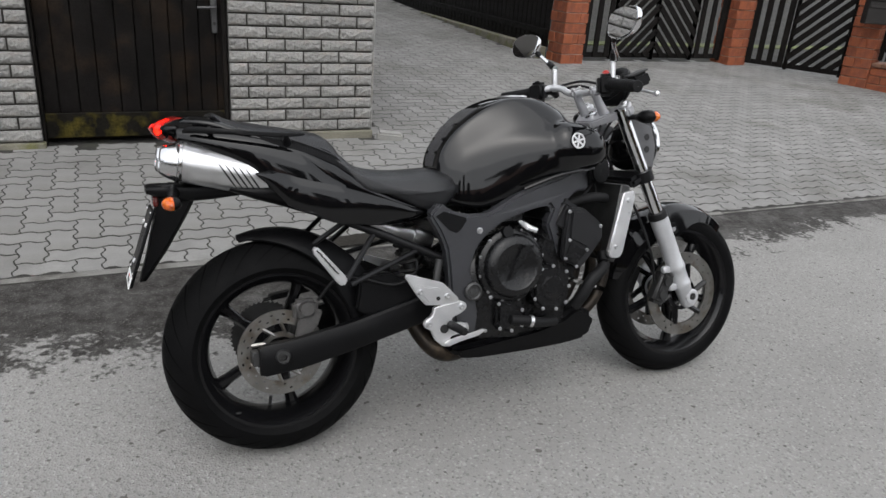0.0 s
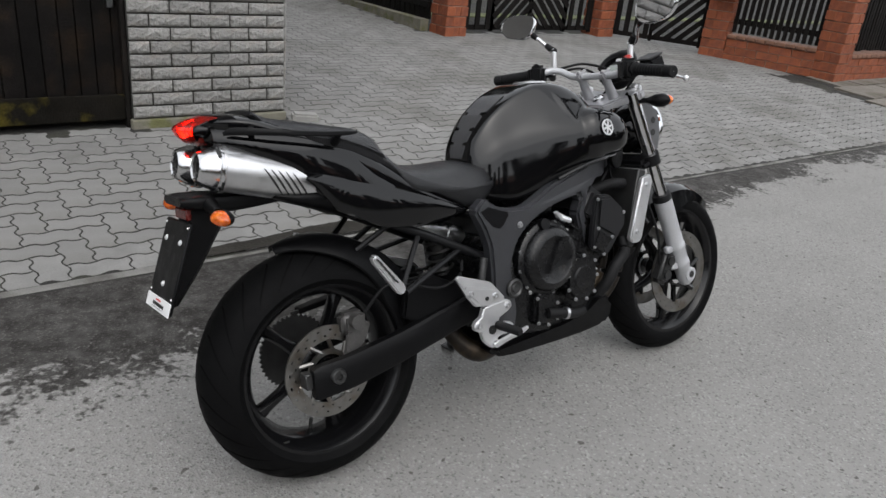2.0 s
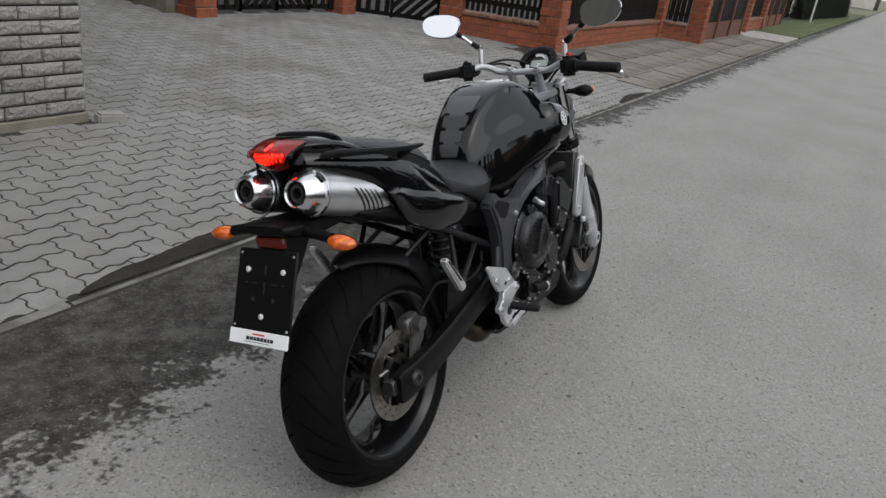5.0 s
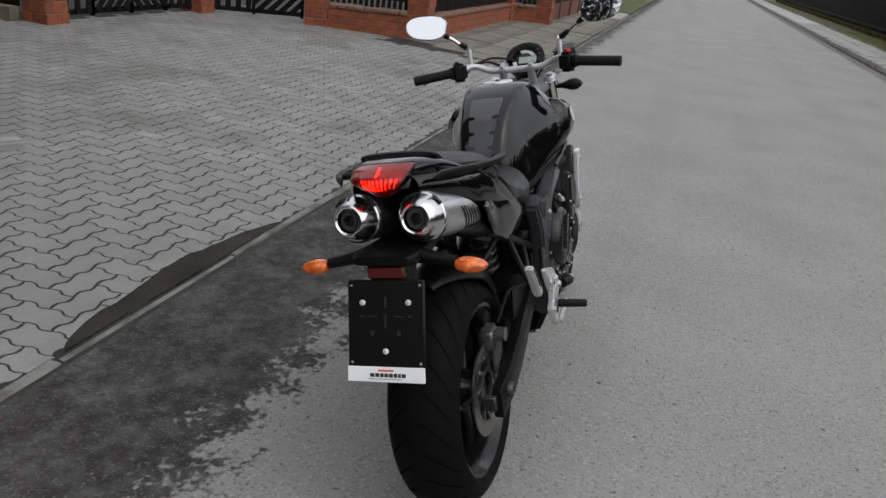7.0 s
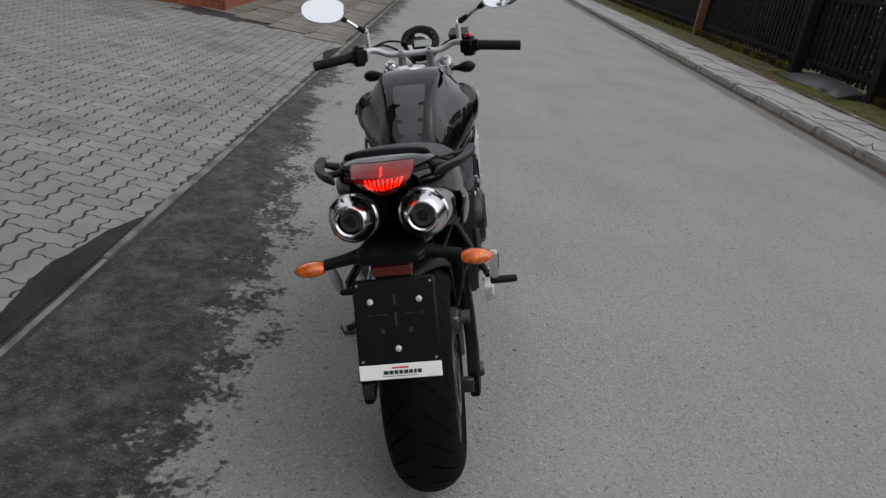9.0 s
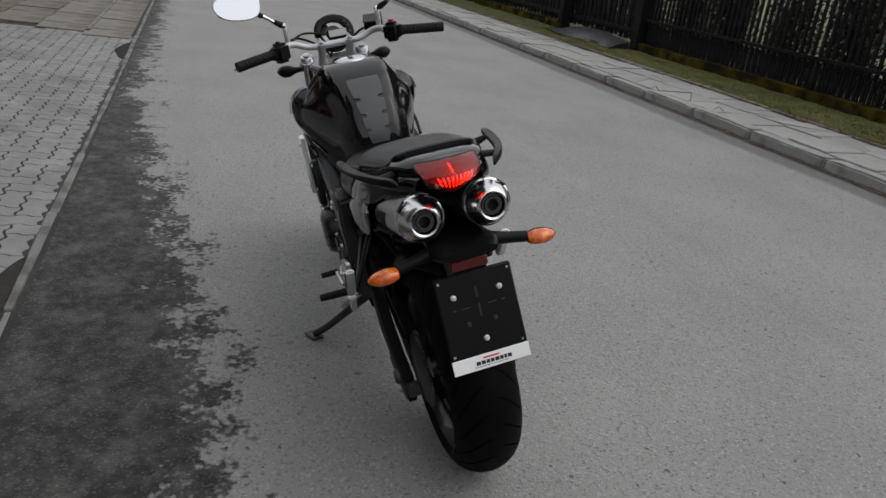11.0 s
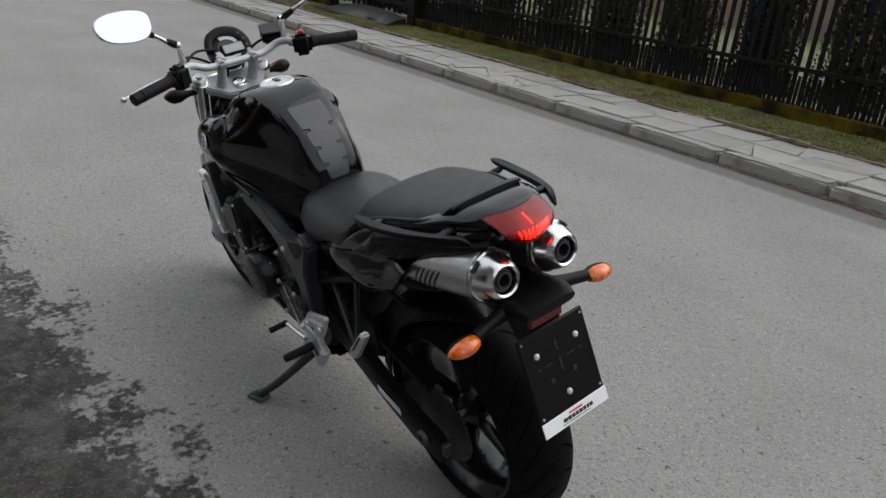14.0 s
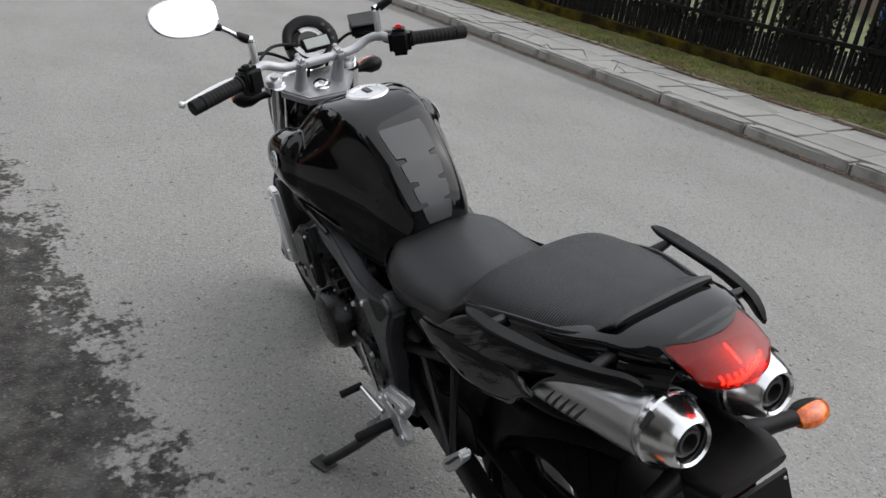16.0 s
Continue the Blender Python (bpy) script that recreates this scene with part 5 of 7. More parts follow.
# rider footrest brackets, pegs and pedals
for side in (-1, 1):
    y0, y1 = side * 0.188, side * 0.200
    heel = [(0.342, 0.497), (0.352, 0.503), (0.460, 0.466), (0.508, 0.414), (0.502, 0.402), (0.440, 0.402), (0.402, 0.408), (0.376, 0.440)]
    brk = part("footrest_bracket", plate(heel, y0, y1, bevel=0.003), ALLOY, bike, "cast silver footrest bracket with a heel guard")
    part("heel_recess", plate([(0.368, 0.474), (0.450, 0.452), (0.484, 0.420), (0.412, 0.416), (0.388, 0.442)], y1, y1 + side * 0.003, bevel=0.001), ALLOY, brk)
    part("heel_rib", plate([(0.366, 0.470), (0.470, 0.442), (0.476, 0.436), (0.468, 0.434), (0.368, 0.462)], y1, y1 + side * 0.005, bevel=0.0015), ALLOY, brk)
    # black disc on the plate paints the shade of a hole
    part("bracket_hole", lathe([(0, 0.0005), (0, 0.006), (0.0045, 0.006), (0.0045, 0.0005)], (0.440, y1, 0.424), (0, side, 0), 12), INK, brk)
    lower = [(0.465, 0.404), (0.507, 0.408), (0.526, 0.402), (0.531, 0.386), (0.518, 0.374), (0.482, 0.360), (0.485, 0.346), (0.520, 0.341), (0.535, 0.332), (0.536, 0.317), (0.522, 0.308), (0.492, 0.310), (0.474, 0.303), (0.491, 0.285), (0.478, 0.277), (0.453, 0.279), (0.428, 0.302), (0.418, 0.331), (0.399, 0.340), (0.395, 0.354), (0.402, 0.364), (0.421, 0.374), (0.429, 0.398)]
    part("lower_arm", plate(lower, y0 - side * 0.004, y1 + side * 0.002, bevel=0.0028), ALLOY, brk)
    # the arm's opening, likewise only a black disc for its shade
    part("arm_window", lathe([(0, 0.0005), (0, 0.013), (0.0045, 0.013), (0.0045, 0.0005)], (0.456, y1, 0.332), (0, side, 0), 16), INK, brk)
    for x, z in ((0.513, 0.391), (0.523, 0.324), (0.410, 0.352), (0.387, 0.448), (0.470, 0.428)):
        part("bolt", bolt((x, y1 + side * 0.002, z), (0, side, 0), 0.0085, 0.007), STEEL, brk)
    own = lathe([(0, 0.011), (0.004, 0.013), (0.085, 0.012), (0.09, 0.009), (0.09, 0.001), (0, 0.001), (0, 0.011)], (0.476, side * 0.200, 0.342), (0.06, side, -0.02), 10)
    part("footrest", own, GRIP_RUBBER, bike, "black rubber-topped rider footrest")
    if side < 0:
        pedal = plate([(0.452, 0.292), (0.470, 0.300), (0.492, 0.304), (0.535, 0.310), (0.578, 0.318), (0.582, 0.310), (0.560, 0.300), (0.500, 0.290), (0.462, 0.280)], -0.214, -0.205, bevel=0.002)
        part("brake_pedal", pedal, ALLOY, bike, "silver rear brake pedal")
        part("brake_cylinder", tube([(0.44, -0.175, 0.44), (0.46, -0.172, 0.53)], 0.011, 10, 1), DARK_METAL, bike)
    else:
        part("gear_lever", tube([(0.51, 0.205, 0.35), (0.57, 0.207, 0.345), (0.635, 0.209, 0.342)], 0.006, 8, 3), STEEL, bike)
        part("gear_toe_peg", tube([(0.632, 0.205, 0.342), (0.634, 0.262, 0.340)], 0.0095, 10, 1), GRIP_RUBBER, bike)
        part("shift_rod", tube([(0.56, 0.19, 0.36), (0.64, 0.185, 0.46)], 0.005, 8, 1), CHROME, bike)

# ---- frame ----
def bend(x, y, z):
    """Beams stand wide at the engine and close in towards the steering head."""
    s = 1 if y > 0 else -1
    k = max(0.0, min(1.0, (x - 0.80) / 0.26))
    q = max(0.0, min(1.0, (0.56 - z) / 0.2))
    return Vector((x, y - s * (0.085 * k * k * (3 - 2 * k) + 0.012 * q), z))


beam = [(1.03, 0.765), (0.96, 0.757), (0.88, 0.742), (0.80, 0.726), (0.73, 0.704), (0.666, 0.672), (0.62, 0.650), (0.56, 0.652), (0.500, 0.668), (0.472, 0.694), (0.448, 0.680), (0.434, 0.657), (0.462, 0.610), (0.482, 0.560),
        (0.490, 0.500), (0.494, 0.430), (0.505, 0.350), (0.517, 0.285), (0.572, 0.280), (0.586, 0.350), (0.572, 0.430), (0.560, 0.490), (0.582, 0.554), (0.615, 0.588), (0.660, 0.617), (0.72, 0.640), (0.79, 0.656), (0.835, 0.660), (0.846, 0.645), (0.820, 0.604),
        (0.842, 0.545), (0.858, 0.495), (0.874, 0.490), (0.882, 0.560), (0.908, 0.660), (0.97, 0.690), (1.03, 0.690)]
for side in (-1, 1):
    own = plate(beam, side * 0.132, side * 0.176, bevel=0.010, place=bend)
    fr = part("frame_beam", own, FRAME, bike, "satin black cast frame beam")
    # flat dark plate painted in for the shade inside the beam's pocket
    pocket = [(0.452, 0.656), (0.477, 0.668), (0.515, 0.655), (0.545, 0.645), (0.548, 0.636), (0.530, 0.612), (0.515, 0.603), (0.492, 0.612)]
    part("frame_recess", plate(pocket, side * 0.1755, side * 0.1775, bevel=0.0), PLASTIC, fr, smooth=False)
    part("pivot_cap", lathe([(0, 0.001), (0, 0.028), (0.007, 0.028), (0.010, 0.022), (0.006, 0.018), (0.006, 0.012), (0.009, 0.010), (0.009, 0.001)], (0.566, side * 0.170, 0.423), (0, side, 0), 20), DARK_METAL, fr)
    for x, z in ((0.590, 0.603), (0.536, 0.325)):
        part("bolt", bolt((x, side * 0.176, z), (0, side, 0), 0.008, 0.006), BOLT, fr)
part("steering_head", lathe([(-0.10, 0.001), (-0.10, 0.038), (0.10, 0.036), (0.10, 0.001)], (1.055, 0, 0.80), (-0.43, 0, 0.9), 20), SATIN, bike)
part("frame_cross_member", box(0.50, -0.14, 0.57, 0.56, 0.14, 0.63, 0.01), SATIN, bike)

# ---- engine ----
eng = part("engine", box(0.585, -0.125, 0.24, 0.93, 0.125, 0.47, 0.02, segments=2), ENGINE, bike, "black four-cylinder engine with silver bolts")
part("gearbox", body([(0.52, [(0, 0.50), (0.10, 0.49), (0.125, 0.42), (0.11, 0.30), (0, 0.28)]), (0.60, [(0, 0.56), (0.12, 0.54), (0.15, 0.44), (0.13, 0.27), (0, 0.25)]), (0.74, [(0, 0.58), (0.12, 0.56), (0.155, 0.44), (0.13, 0.25), (0, 0.23)])], 3, 3), ENGINE, eng)
head_m = pose(0.90, 0, 0.54, 0, 33, 0)
part("cylinder_block", box(-0.085, -0.16, -0.10, 0.085, 0.16, 0.10, 0.012, m=head_m, segments=2), ENGINE, eng)
own = bmesh.new()
for k in range(4):
    box(-0.089, -0.163, -0.085 + 0.028 * k, 0.089, 0.163, -0.078 + 0.028 * k, 0.002, bm=own, m=head_m)
part("cooling_ribs", own, ENGINE, eng)
part("cylinder_head", box(-0.092, -0.175, 0.005, 0.095, 0.175, 0.115, 0.022, m=head_m, segments=3), HEAD, eng, "dark grey cylinder head cover")
for side in (-1, 1):
    out = [(0.888, 0.640), (0.898, 0.650), (0.943, 0.648), (1.006, 0.598), (1.017, 0.572), (1.014, 0.544), (0.942, 0.464), (0.928, 0.460), (0.868, 0.490), (0.866, 0.504), (0.875, 0.573)]
    part("cam_end_cover", plate(out, side * 0.168, side * 0.190, bevel=0.005), HEAD, eng)
    part("cover_panel", plate([(0.895, 0.543), (0.952, 0.511), (0.912, 0.468), (0.873, 0.498)], side * 0.190, side * 0.194, bevel=0.0015), ENGINE, eng)
    part("cover_panel", plate([(0.900, 0.640), (0.940, 0.638), (0.998, 0.592), (1.004, 0.560), (0.960, 0.520), (0.890, 0.556)], side * 0.190, side * 0.196, bevel=0.004), HEAD, eng)
    for x, z in ((0.893, 0.550), (0.955, 0.514), (1.006, 0.585), (0.892, 0.638), (0.876, 0.494), (0.916, 0.466)):
        part("bolt", bolt((x, side * 0.190, z), (0, side, 0), 0.0048, 0.005), BOLT, eng)
# clutch cover on the right
cc = (0.700, -0.140, 0.487)
own = lathe([(0, 0.112), (0.026, 0.112), (0.032, 0.106), (0.034, 0.098), (0.052, 0.094), (0.060, 0.086), (0.063, 0.070), (0.060, 0.066), (0.060, 0.001)], cc, (0, -1, 0), 44)
clutch = part("clutch_cover", own, ENGINE, eng, "round black clutch cover")
part("cover_ridge", plate([(0.668, 0.452), (0.675, 0.450), (0.758, 0.548), (0.736, 0.552), (0.714, 0.543)], -0.208, -0.199, bevel=0.0015), ENGINE, clutch)
part("oil_filler", lathe([(0, 0.001), (0, 0.019), (0.018, 0.017), (0.018, 0.001)], (0.682, -0.165, 0.588), (0, -1, 0.25), 14), PLASTIC, clutch)
for k in range(12):
    a = 2 * math.pi * k / 12 + 0.2
    part("bolt", bolt((cc[0] + 0.108 * math.cos(a), -0.166, cc[2] + 0.108 * math.sin(a)), (0, -1, 0), 0.0048, 0.005), BOLT, clutch)
part("clutch_arm", tube([(0.735, -0.175, 0.612), (0.755, -0.185, 0.598), (0.775, -0.185, 0.59)], 0.009, 8, 3), ALLOY, eng)
part("clutch_cable_stay", plate([(0.712, 0.622), (0.724, 0.626), (0.752, 0.600), (0.744, 0.592)], -0.190, -0.180, bevel=0.002), ALLOY, eng)
# crank end cover, right, lower
low_cover = [(0.790, 0.475), (0.836, 0.482), (0.890, 0.458), (0.902, 0.410), (0.886, 0.348), (0.850, 0.330), (0.796, 0.336), (0.765, 0.372), (0.762, 0.420)]
part("crank_cover", plate(low_cover, -0.140, -0.185, bevel=0.012), ENGINE, eng, "black crank cover")
part("crank_cover_face", lathe([(0, 0.001), (0, 0.040), (0.006, 0.036), (0.006, 0.001)], (0.832, -0.184, 0.405), (0, -1, 0), 24), ENGINE, eng)
for x, z in ((0.795, 0.468), (0.836, 0.474), (0.884, 0.452), (0.892, 0.405), (0.880, 0.355), (0.845, 0.338), (0.798, 0.345), (0.770, 0.378), (0.769, 0.422)):
    part("bolt", bolt((x, -0.184, z), (0, -1, 0), 0.0048, 0.005), BOLT, eng)
part("water_pump", plate([(0.645, 0.385), (0.700, 0.378), (0.738, 0.345), (0.735, 0.295), (0.690, 0.280), (0.640, 0.296)], -0.135, -0.178, bevel=0.010), ENGINE, eng)
part("water_pipe", tube([(0.69, -0.178, 0.322), (0.74, -0.190, 0.315), (0.79, -0.176, 0.300), (0.86, -0.15, 0.29)], 0.016, 12, 5), GRIP_RUBBER, eng)
part("hose_clip", lathe([(-0.005, 0.0165), (-0.005, 0.0185), (0.005, 0.0185), (0.005, 0.0165), (-0.005, 0.0165)], (0.752, -0.1885, 0.312), (1, -0.15, -0.25), 18), STEEL, eng)
for x, z in ((0.648, 0.376), (0.728, 0.348), (0.726, 0.300), (0.650, 0.300), (0.69, 0.288), (0.62, 0.40), (0.60, 0.30)):
    part("bolt", bolt((x, -0.178, z), (0, -1, 0), 0.0048, 0.005), BOLT, eng)
part("coolant_hose", tube([(1.045, -0.150, 0.495), (1.035, -0.168, 0.450), (0.985, -0.176, 0.415), (0.955, -0.172, 0.37), (0.935, -0.150, 0.33)], 0.019, 14, 5), GRIP_RUBBER, eng, "thick black coolant hose")
# generator cover on the left
own = lathe([(0, 0.085), (0.040, 0.083), (0.058, 0.074), (0.066, 0.055), (0.066, 0.001)], (0.842, 0.140, 0.405), (0, 1, 0), 36)
gen = part("generator_cover", own, ENGINE, eng, "round black generator cover")
for k in range(8):
    a = 2 * math.pi * k / 8
    part("bolt", bolt((0.842 + 0.082 * math.cos(a), 0.158, 0.405 + 0.082 * math.sin(a)), (0, 1, 0), 0.0048, 0.005), BOLT, gen)
part("sprocket_cover", plate([(0.56, 0.43), (0.62, 0.47), (0.70, 0.46), (0.74, 0.40), (0.70, 0.32), (0.60, 0.32), (0.56, 0.36)], 0.13, 0.172, bevel=0.012), ENGINE, eng)
for x, z in ((0.60, 0.445), (0.70, 0.445), (0.70, 0.335), (0.60, 0.335), (0.66, 0.56)):
    part("bolt", bolt((x, 0.172, z), (0, 1, 0), 0.007, 0.008), BOLT, eng)
part("intake", box(0.66, -0.12, 0.60, 0.78, 0.12, 0.67, 0.015), ENGINE, eng)
# belly cowl
belly = [(0.50, 0.245), (0.54, 0.205), (0.60, 0.192), (0.80, 0.190), (0.93, 0.193), (1.012, 0.205), (1.024, 0.24), (1.022, 0.285), (0.985, 0.318), (0.945, 0.322), (0.90, 0.295), (0.80, 0.272), (0.70, 0.262), (0.60, 0.252)]
own = plate(belly, -0.140, 0.140, bevel=0.016)
for v in own.verts:
    k = max(0, (0.26 - v.co.z) / 0.07)
    v.co.y *= 1 - 0.22 * min(1, k)
part("belly_cowl", own, PLASTIC, bike, "matt black belly cowl under the engine")
# exhaust
for y in (-0.118, -0.045, 0.045, 0.118):
    part("header_pipe", tube([(0.995, y, 0.545), (1.045, y, 0.505), (1.072, y * 0.98, 0.44), (1.052, y * 0.95, 0.36), (1.00, y * 0.85, 0.295), (0.90, y * 0.6, 0.255)], 0.0195, 14, 5), EXHAUST, bike, "heat-darkened exhaust header pipe")
part("exhaust_collector", tube([(0.62, -0.030, 0.225), (0.55, -0.045, 0.212), (0.50, -0.05, 0.222), (0.46, -0.03, 0.262), (0.42, 0.0, 0.34)], [0.036, 0.034, 0.031, 0.028, 0.025], 16, 5), EXHAUST, bike, "heat-stained exhaust collector")
part("link_pipe", tube([(0.50, -0.01, 0.565), (0.42, -0.02, 0.592), (0.34, -0.02, 0.622), (0.25, 0.0, 0.67)], 0.024, 14, 4), STEEL, bike)
part("link_pipe_clamp", lathe([(-0.012, 0.025), (-0.012, 0.029), (0.012, 0.029), (0.012, 0.025), (-0.012, 0.025)], (0.45, -0.017, 0.582), (-1, 0, 0.38), 20), STEEL, bike)

# ---- radiator ----
rad = part("radiator", box(-0.018, -0.175, -0.125, 0.018, 0.175, 0.125, 0.004, m=pose(1.085, 0, 0.585, 0, 14, 0)), DARK_METAL, bike, "dark radiator between silver side covers")
for k in range(14):
    part("radiator_fin", box(0.0185, -0.17, -0.118 + 0.0175 * k, 0.0205, 0.17, -0.110 + 0.0175 * k, m=pose(1.085, 0, 0.585, 0, 14, 0)), DARK_METAL, rad, smooth=False)
for side in (-1, 1):
    out = [(1.088, 0.684), (1.128, 0.690), (1.134, 0.668), (1.086, 0.492), (1.072, 0.478), (1.040, 0.482), (1.030, 0.496)]
    cov = part("radiator_cover", plate(out, side * 0.180, side * 0.200, bevel=0.004), ALLOY, bike, "silver radiator side cover")
    for x, z in ((1.106, 0.660), (1.058, 0.515)):
        part("bolt", bolt((x, side * 0.200, z), (0, side, 0), 0.007, 0.005), STEEL, cov)
    part("radiator_hose", tube([(1.06, side * 0.14, 0.665), (1.00, side * 0.15, 0.672), (0.94, side * 0.12, 0.655)], 0.016, 12, 4), GRIP_RUBBER, bike)
part("horn", lathe([(0, 0.001), (0, 0.036), (0.010, 0.042), (0.016, 0.040), (0.020, 0.020), (0.018, 0.001)], (1.055, -0.105, 0.752), (0.3, -1, 0), 24), PLASTIC, bike, "round black horn")

# ---- fuel tank ----
def half(zt, wt, s, mx, bt):
    wt, s, mx, bt = wt * 0.92, (s[0] * 0.92, s[1]), (mx[0] * 0.90, mx[1]), (bt[0] * 0.90, bt[1])
    return [(0, zt), (wt * 0.6, zt - 0.001), (wt, zt - 0.005), s, ((s[0] + mx[0]) / 2 + 0.002, (s[1] + mx[1]) / 2), mx, bt, (bt[0] * 0.7, bt[1] - 0.008), (0, bt[1] - 0.01)]


tank_rows = [
    (0.508, half(0.770, 0.044, (0.054, 0.760), (0.062, 0.735), (0.062, 0.70))),
    (0.515, half(0.815, 0.054, (0.064, 0.803), (0.078, 0.745), (0.080, 0.692))),
    (0.534, half(0.854, 0.060, (0.071, 0.842), (0.094, 0.765), (0.096, 0.684))),
    (0.575, half(0.904, 0.066, (0.079, 0.890), (0.116, 0.785), (0.118, 0.676))),
    (0.631, half(0.945, 0.073, (0.088, 0.929), (0.134, 0.803), (0.136, 0.672))),
    (0.690, half(0.975, 0.081, (0.098, 0.957), (0.156, 0.822), (0.154, 0.688))),
    (0.760, half(0.992, 0.091, (0.111, 0.970), (0.184, 0.838), (0.178, 0.722))),
    (0.840, half(0.986, 0.093, (0.122, 0.962), (0.212, 0.846), (0.204, 0.752))),
    (0.905, half(0.962, 0.084, (0.128, 0.936), (0.224, 0.845), (0.212, 0.762))),
    (0.955, half(0.925, 0.062, (0.112, 0.900), (0.210, 0.838), (0.195, 0.764))),
    (0.985, half(0.880, 0.045, (0.10, 0.860), (0.185, 0.825), (0.165, 0.768))),
]
tank_bm = body(tank_rows, 5, 6)
for side in (-1, 1):
    rows_ = [(0.77, 0.130, 0.810, 0.020, 0.030), (0.82, 0.146, 0.820, 0.050, 0.056), (0.87, 0.157, 0.832, 0.076, 0.079), (0.92, 0.163, 0.832, 0.074, 0.077), (0.98, 0.172, 0.828, 0.062, 0.066), (1.020, 0.172, 0.822, 0.044, 0.048), (1.040, 0.170, 0.818, 0.022, 0.025), (1.046, 0.169, 0.817, 0.004, 0.005)]
    oval_body([(x, side * y * 0.90, z, hy * 0.92, hz) for x, y, z, hy, hz in rows_], 22, 5, 2.3, tank_bm)
tank = part("fuel_tank", tank_bm, GLOSS, bike, "gloss black fuel tank with muscular shoulders")
mod = tank.modifiers.new("fuse", "REMESH")
mod.mode, mod.voxel_size, mod.use_smooth_shade = "VOXEL", 0.0045, True
mod = tank.modifiers.new("ease", "SMOOTH")
mod.factor, mod.iterations = 0.5, 9
for side in (-1, 1):
    part("tank_trim", tube([(0.74, side * 0.178, 0.716), (0.84, side * 0.190, 0.748), (0.92, side * 0.186, 0.760), (1.0, side * 0.160, 0.764)], 0.006, 8, 4), GLOSS, tank)
    # round badge with a plain star
    c = Vector((0.905, side * 0.2165, 0.853))
    d = Vector((0.05, side * 1.0, 0.20)).normalized()
    own = lathe([(0, 0.0195), (0.002, 0.0195), (0.003, 0.0215), (0.002, 0.024), (0, 0.024), (0, 0.0195)], c, d, 28)
    badge = part("badge", own, DIAL, tank, "round silver badge with a plain star")
    u = d.orthogonal().normalized()
    v = d.cross(u)
    own = bmesh.new()
    for k in range(3):
        a = math.pi * k / 3 + 0.5
        w = u * math.cos(a) + v * math.sin(a)
        q = d.cross(w)
        vs = [own.verts.new(c + d * 0.0022 + w * s1 * 0.0195 + q * s2 * 0.0028) for s1, s2 in ((-1, -1), (1, -1), (1, 1), (-1, 1))]
        own.faces.new(vs)
        vs2 = [own.verts.new(vv.co - d * 0.003) for vv in vs]
        for i in range(4):
            own.faces.new((vs[i], vs[(i + 1) % 4], vs2[(i + 1) % 4], vs2[i]))
    part("badge_star", own, DIAL, badge, smooth=False)
    part("badge_ground", lathe([(0.0, 0.001), (0.0012, 0.001), (0.0012, 0.0197), (0, 0.0197)], c, d, 28), INK, badge)
cap = part("filler_cap", lathe([(0, 0.001), (-0.004, 0.050), (0.004, 0.050), (0.008, 0.046), (0.008, 0.034), (0.006, 0.032), (0.009, 0.020), (0.009, 0.001)], (0.800, 0, 0.9865), (0.02, 0, 1), 36), STEEL, tank, "flush steel filler cap")
part("cap_keyhole", box(-0.016, -0.008, 0, 0.016, 0.008, 0.004, 0.002, m=pose(0.800, 0, 0.995, 0, 0, 0)), DARK_METAL, cap)
for k in range(6):
    a = 2 * math.pi * k / 6
    part("bolt", bolt((0.800 + 0.041 * math.cos(a), 0.041 * math.sin(a), 0.9925), (0.02, 0, 1), 0.004, 0.003), STEEL, cap)
# tank pad: one film down the back of the tank, notched at both edges
own = bmesh.new()
rows_ = []
for z, w in ((0.957, 0.049), (0.948, 0.051), (0.930, 0.049), (0.914, 0.046), (0.912, 0.028), (0.906, 0.027), (0.904, 0.044), (0.890, 0.043), (0.873, 0.040), (0.871, 0.024), (0.865, 0.023), (0.863, 0.039), (0.848, 0.038), (0.834, 0.035), (0.832, 0.021), (0.826, 0.020), (0.824, 0.034), (0.806, 0.032), (0.788, 0.026)):
    xs_ = float(np.interp(z, [0.770, 0.815, 0.854, 0.904, 0.945, 0.975], [0.508, 0.515, 0.534, 0.575, 0.631, 0.690]))
    nrm = Vector((-0.75, 0, 0.66)) if z > 0.87 else Vector((-0.95, 0, 0.3))
    line = [Vector((xs_, q * w, z)) + nrm * (0.0040 - 0.0010 * (q * w / 0.05) ** 2) for q in (-1, -0.5, 0, 0.5, 1)]
    rows_.append(line + [p_ - nrm * 0.003 for p_ in line[::-1]])
skin(own, rows_)
part("tank_pad", own, PAD, tank, "dark grey textured tank pad film with notched edges")

# ---- seats ----
def seat_half(zt, w, zb, crown=0.024, wb=None):
    wb = wb or w * 0.93
    return [(0, zt), (w * 0.5, zt - crown * 0.3), (w * 0.82, zt - crown * 1.1), (w, zt - crown * 2.6), (w * 1.0, (zt + zb) / 2 - 0.006), (wb, zb), (wb * 0.6, zb - 0.004), (0, zb - 0.004)]


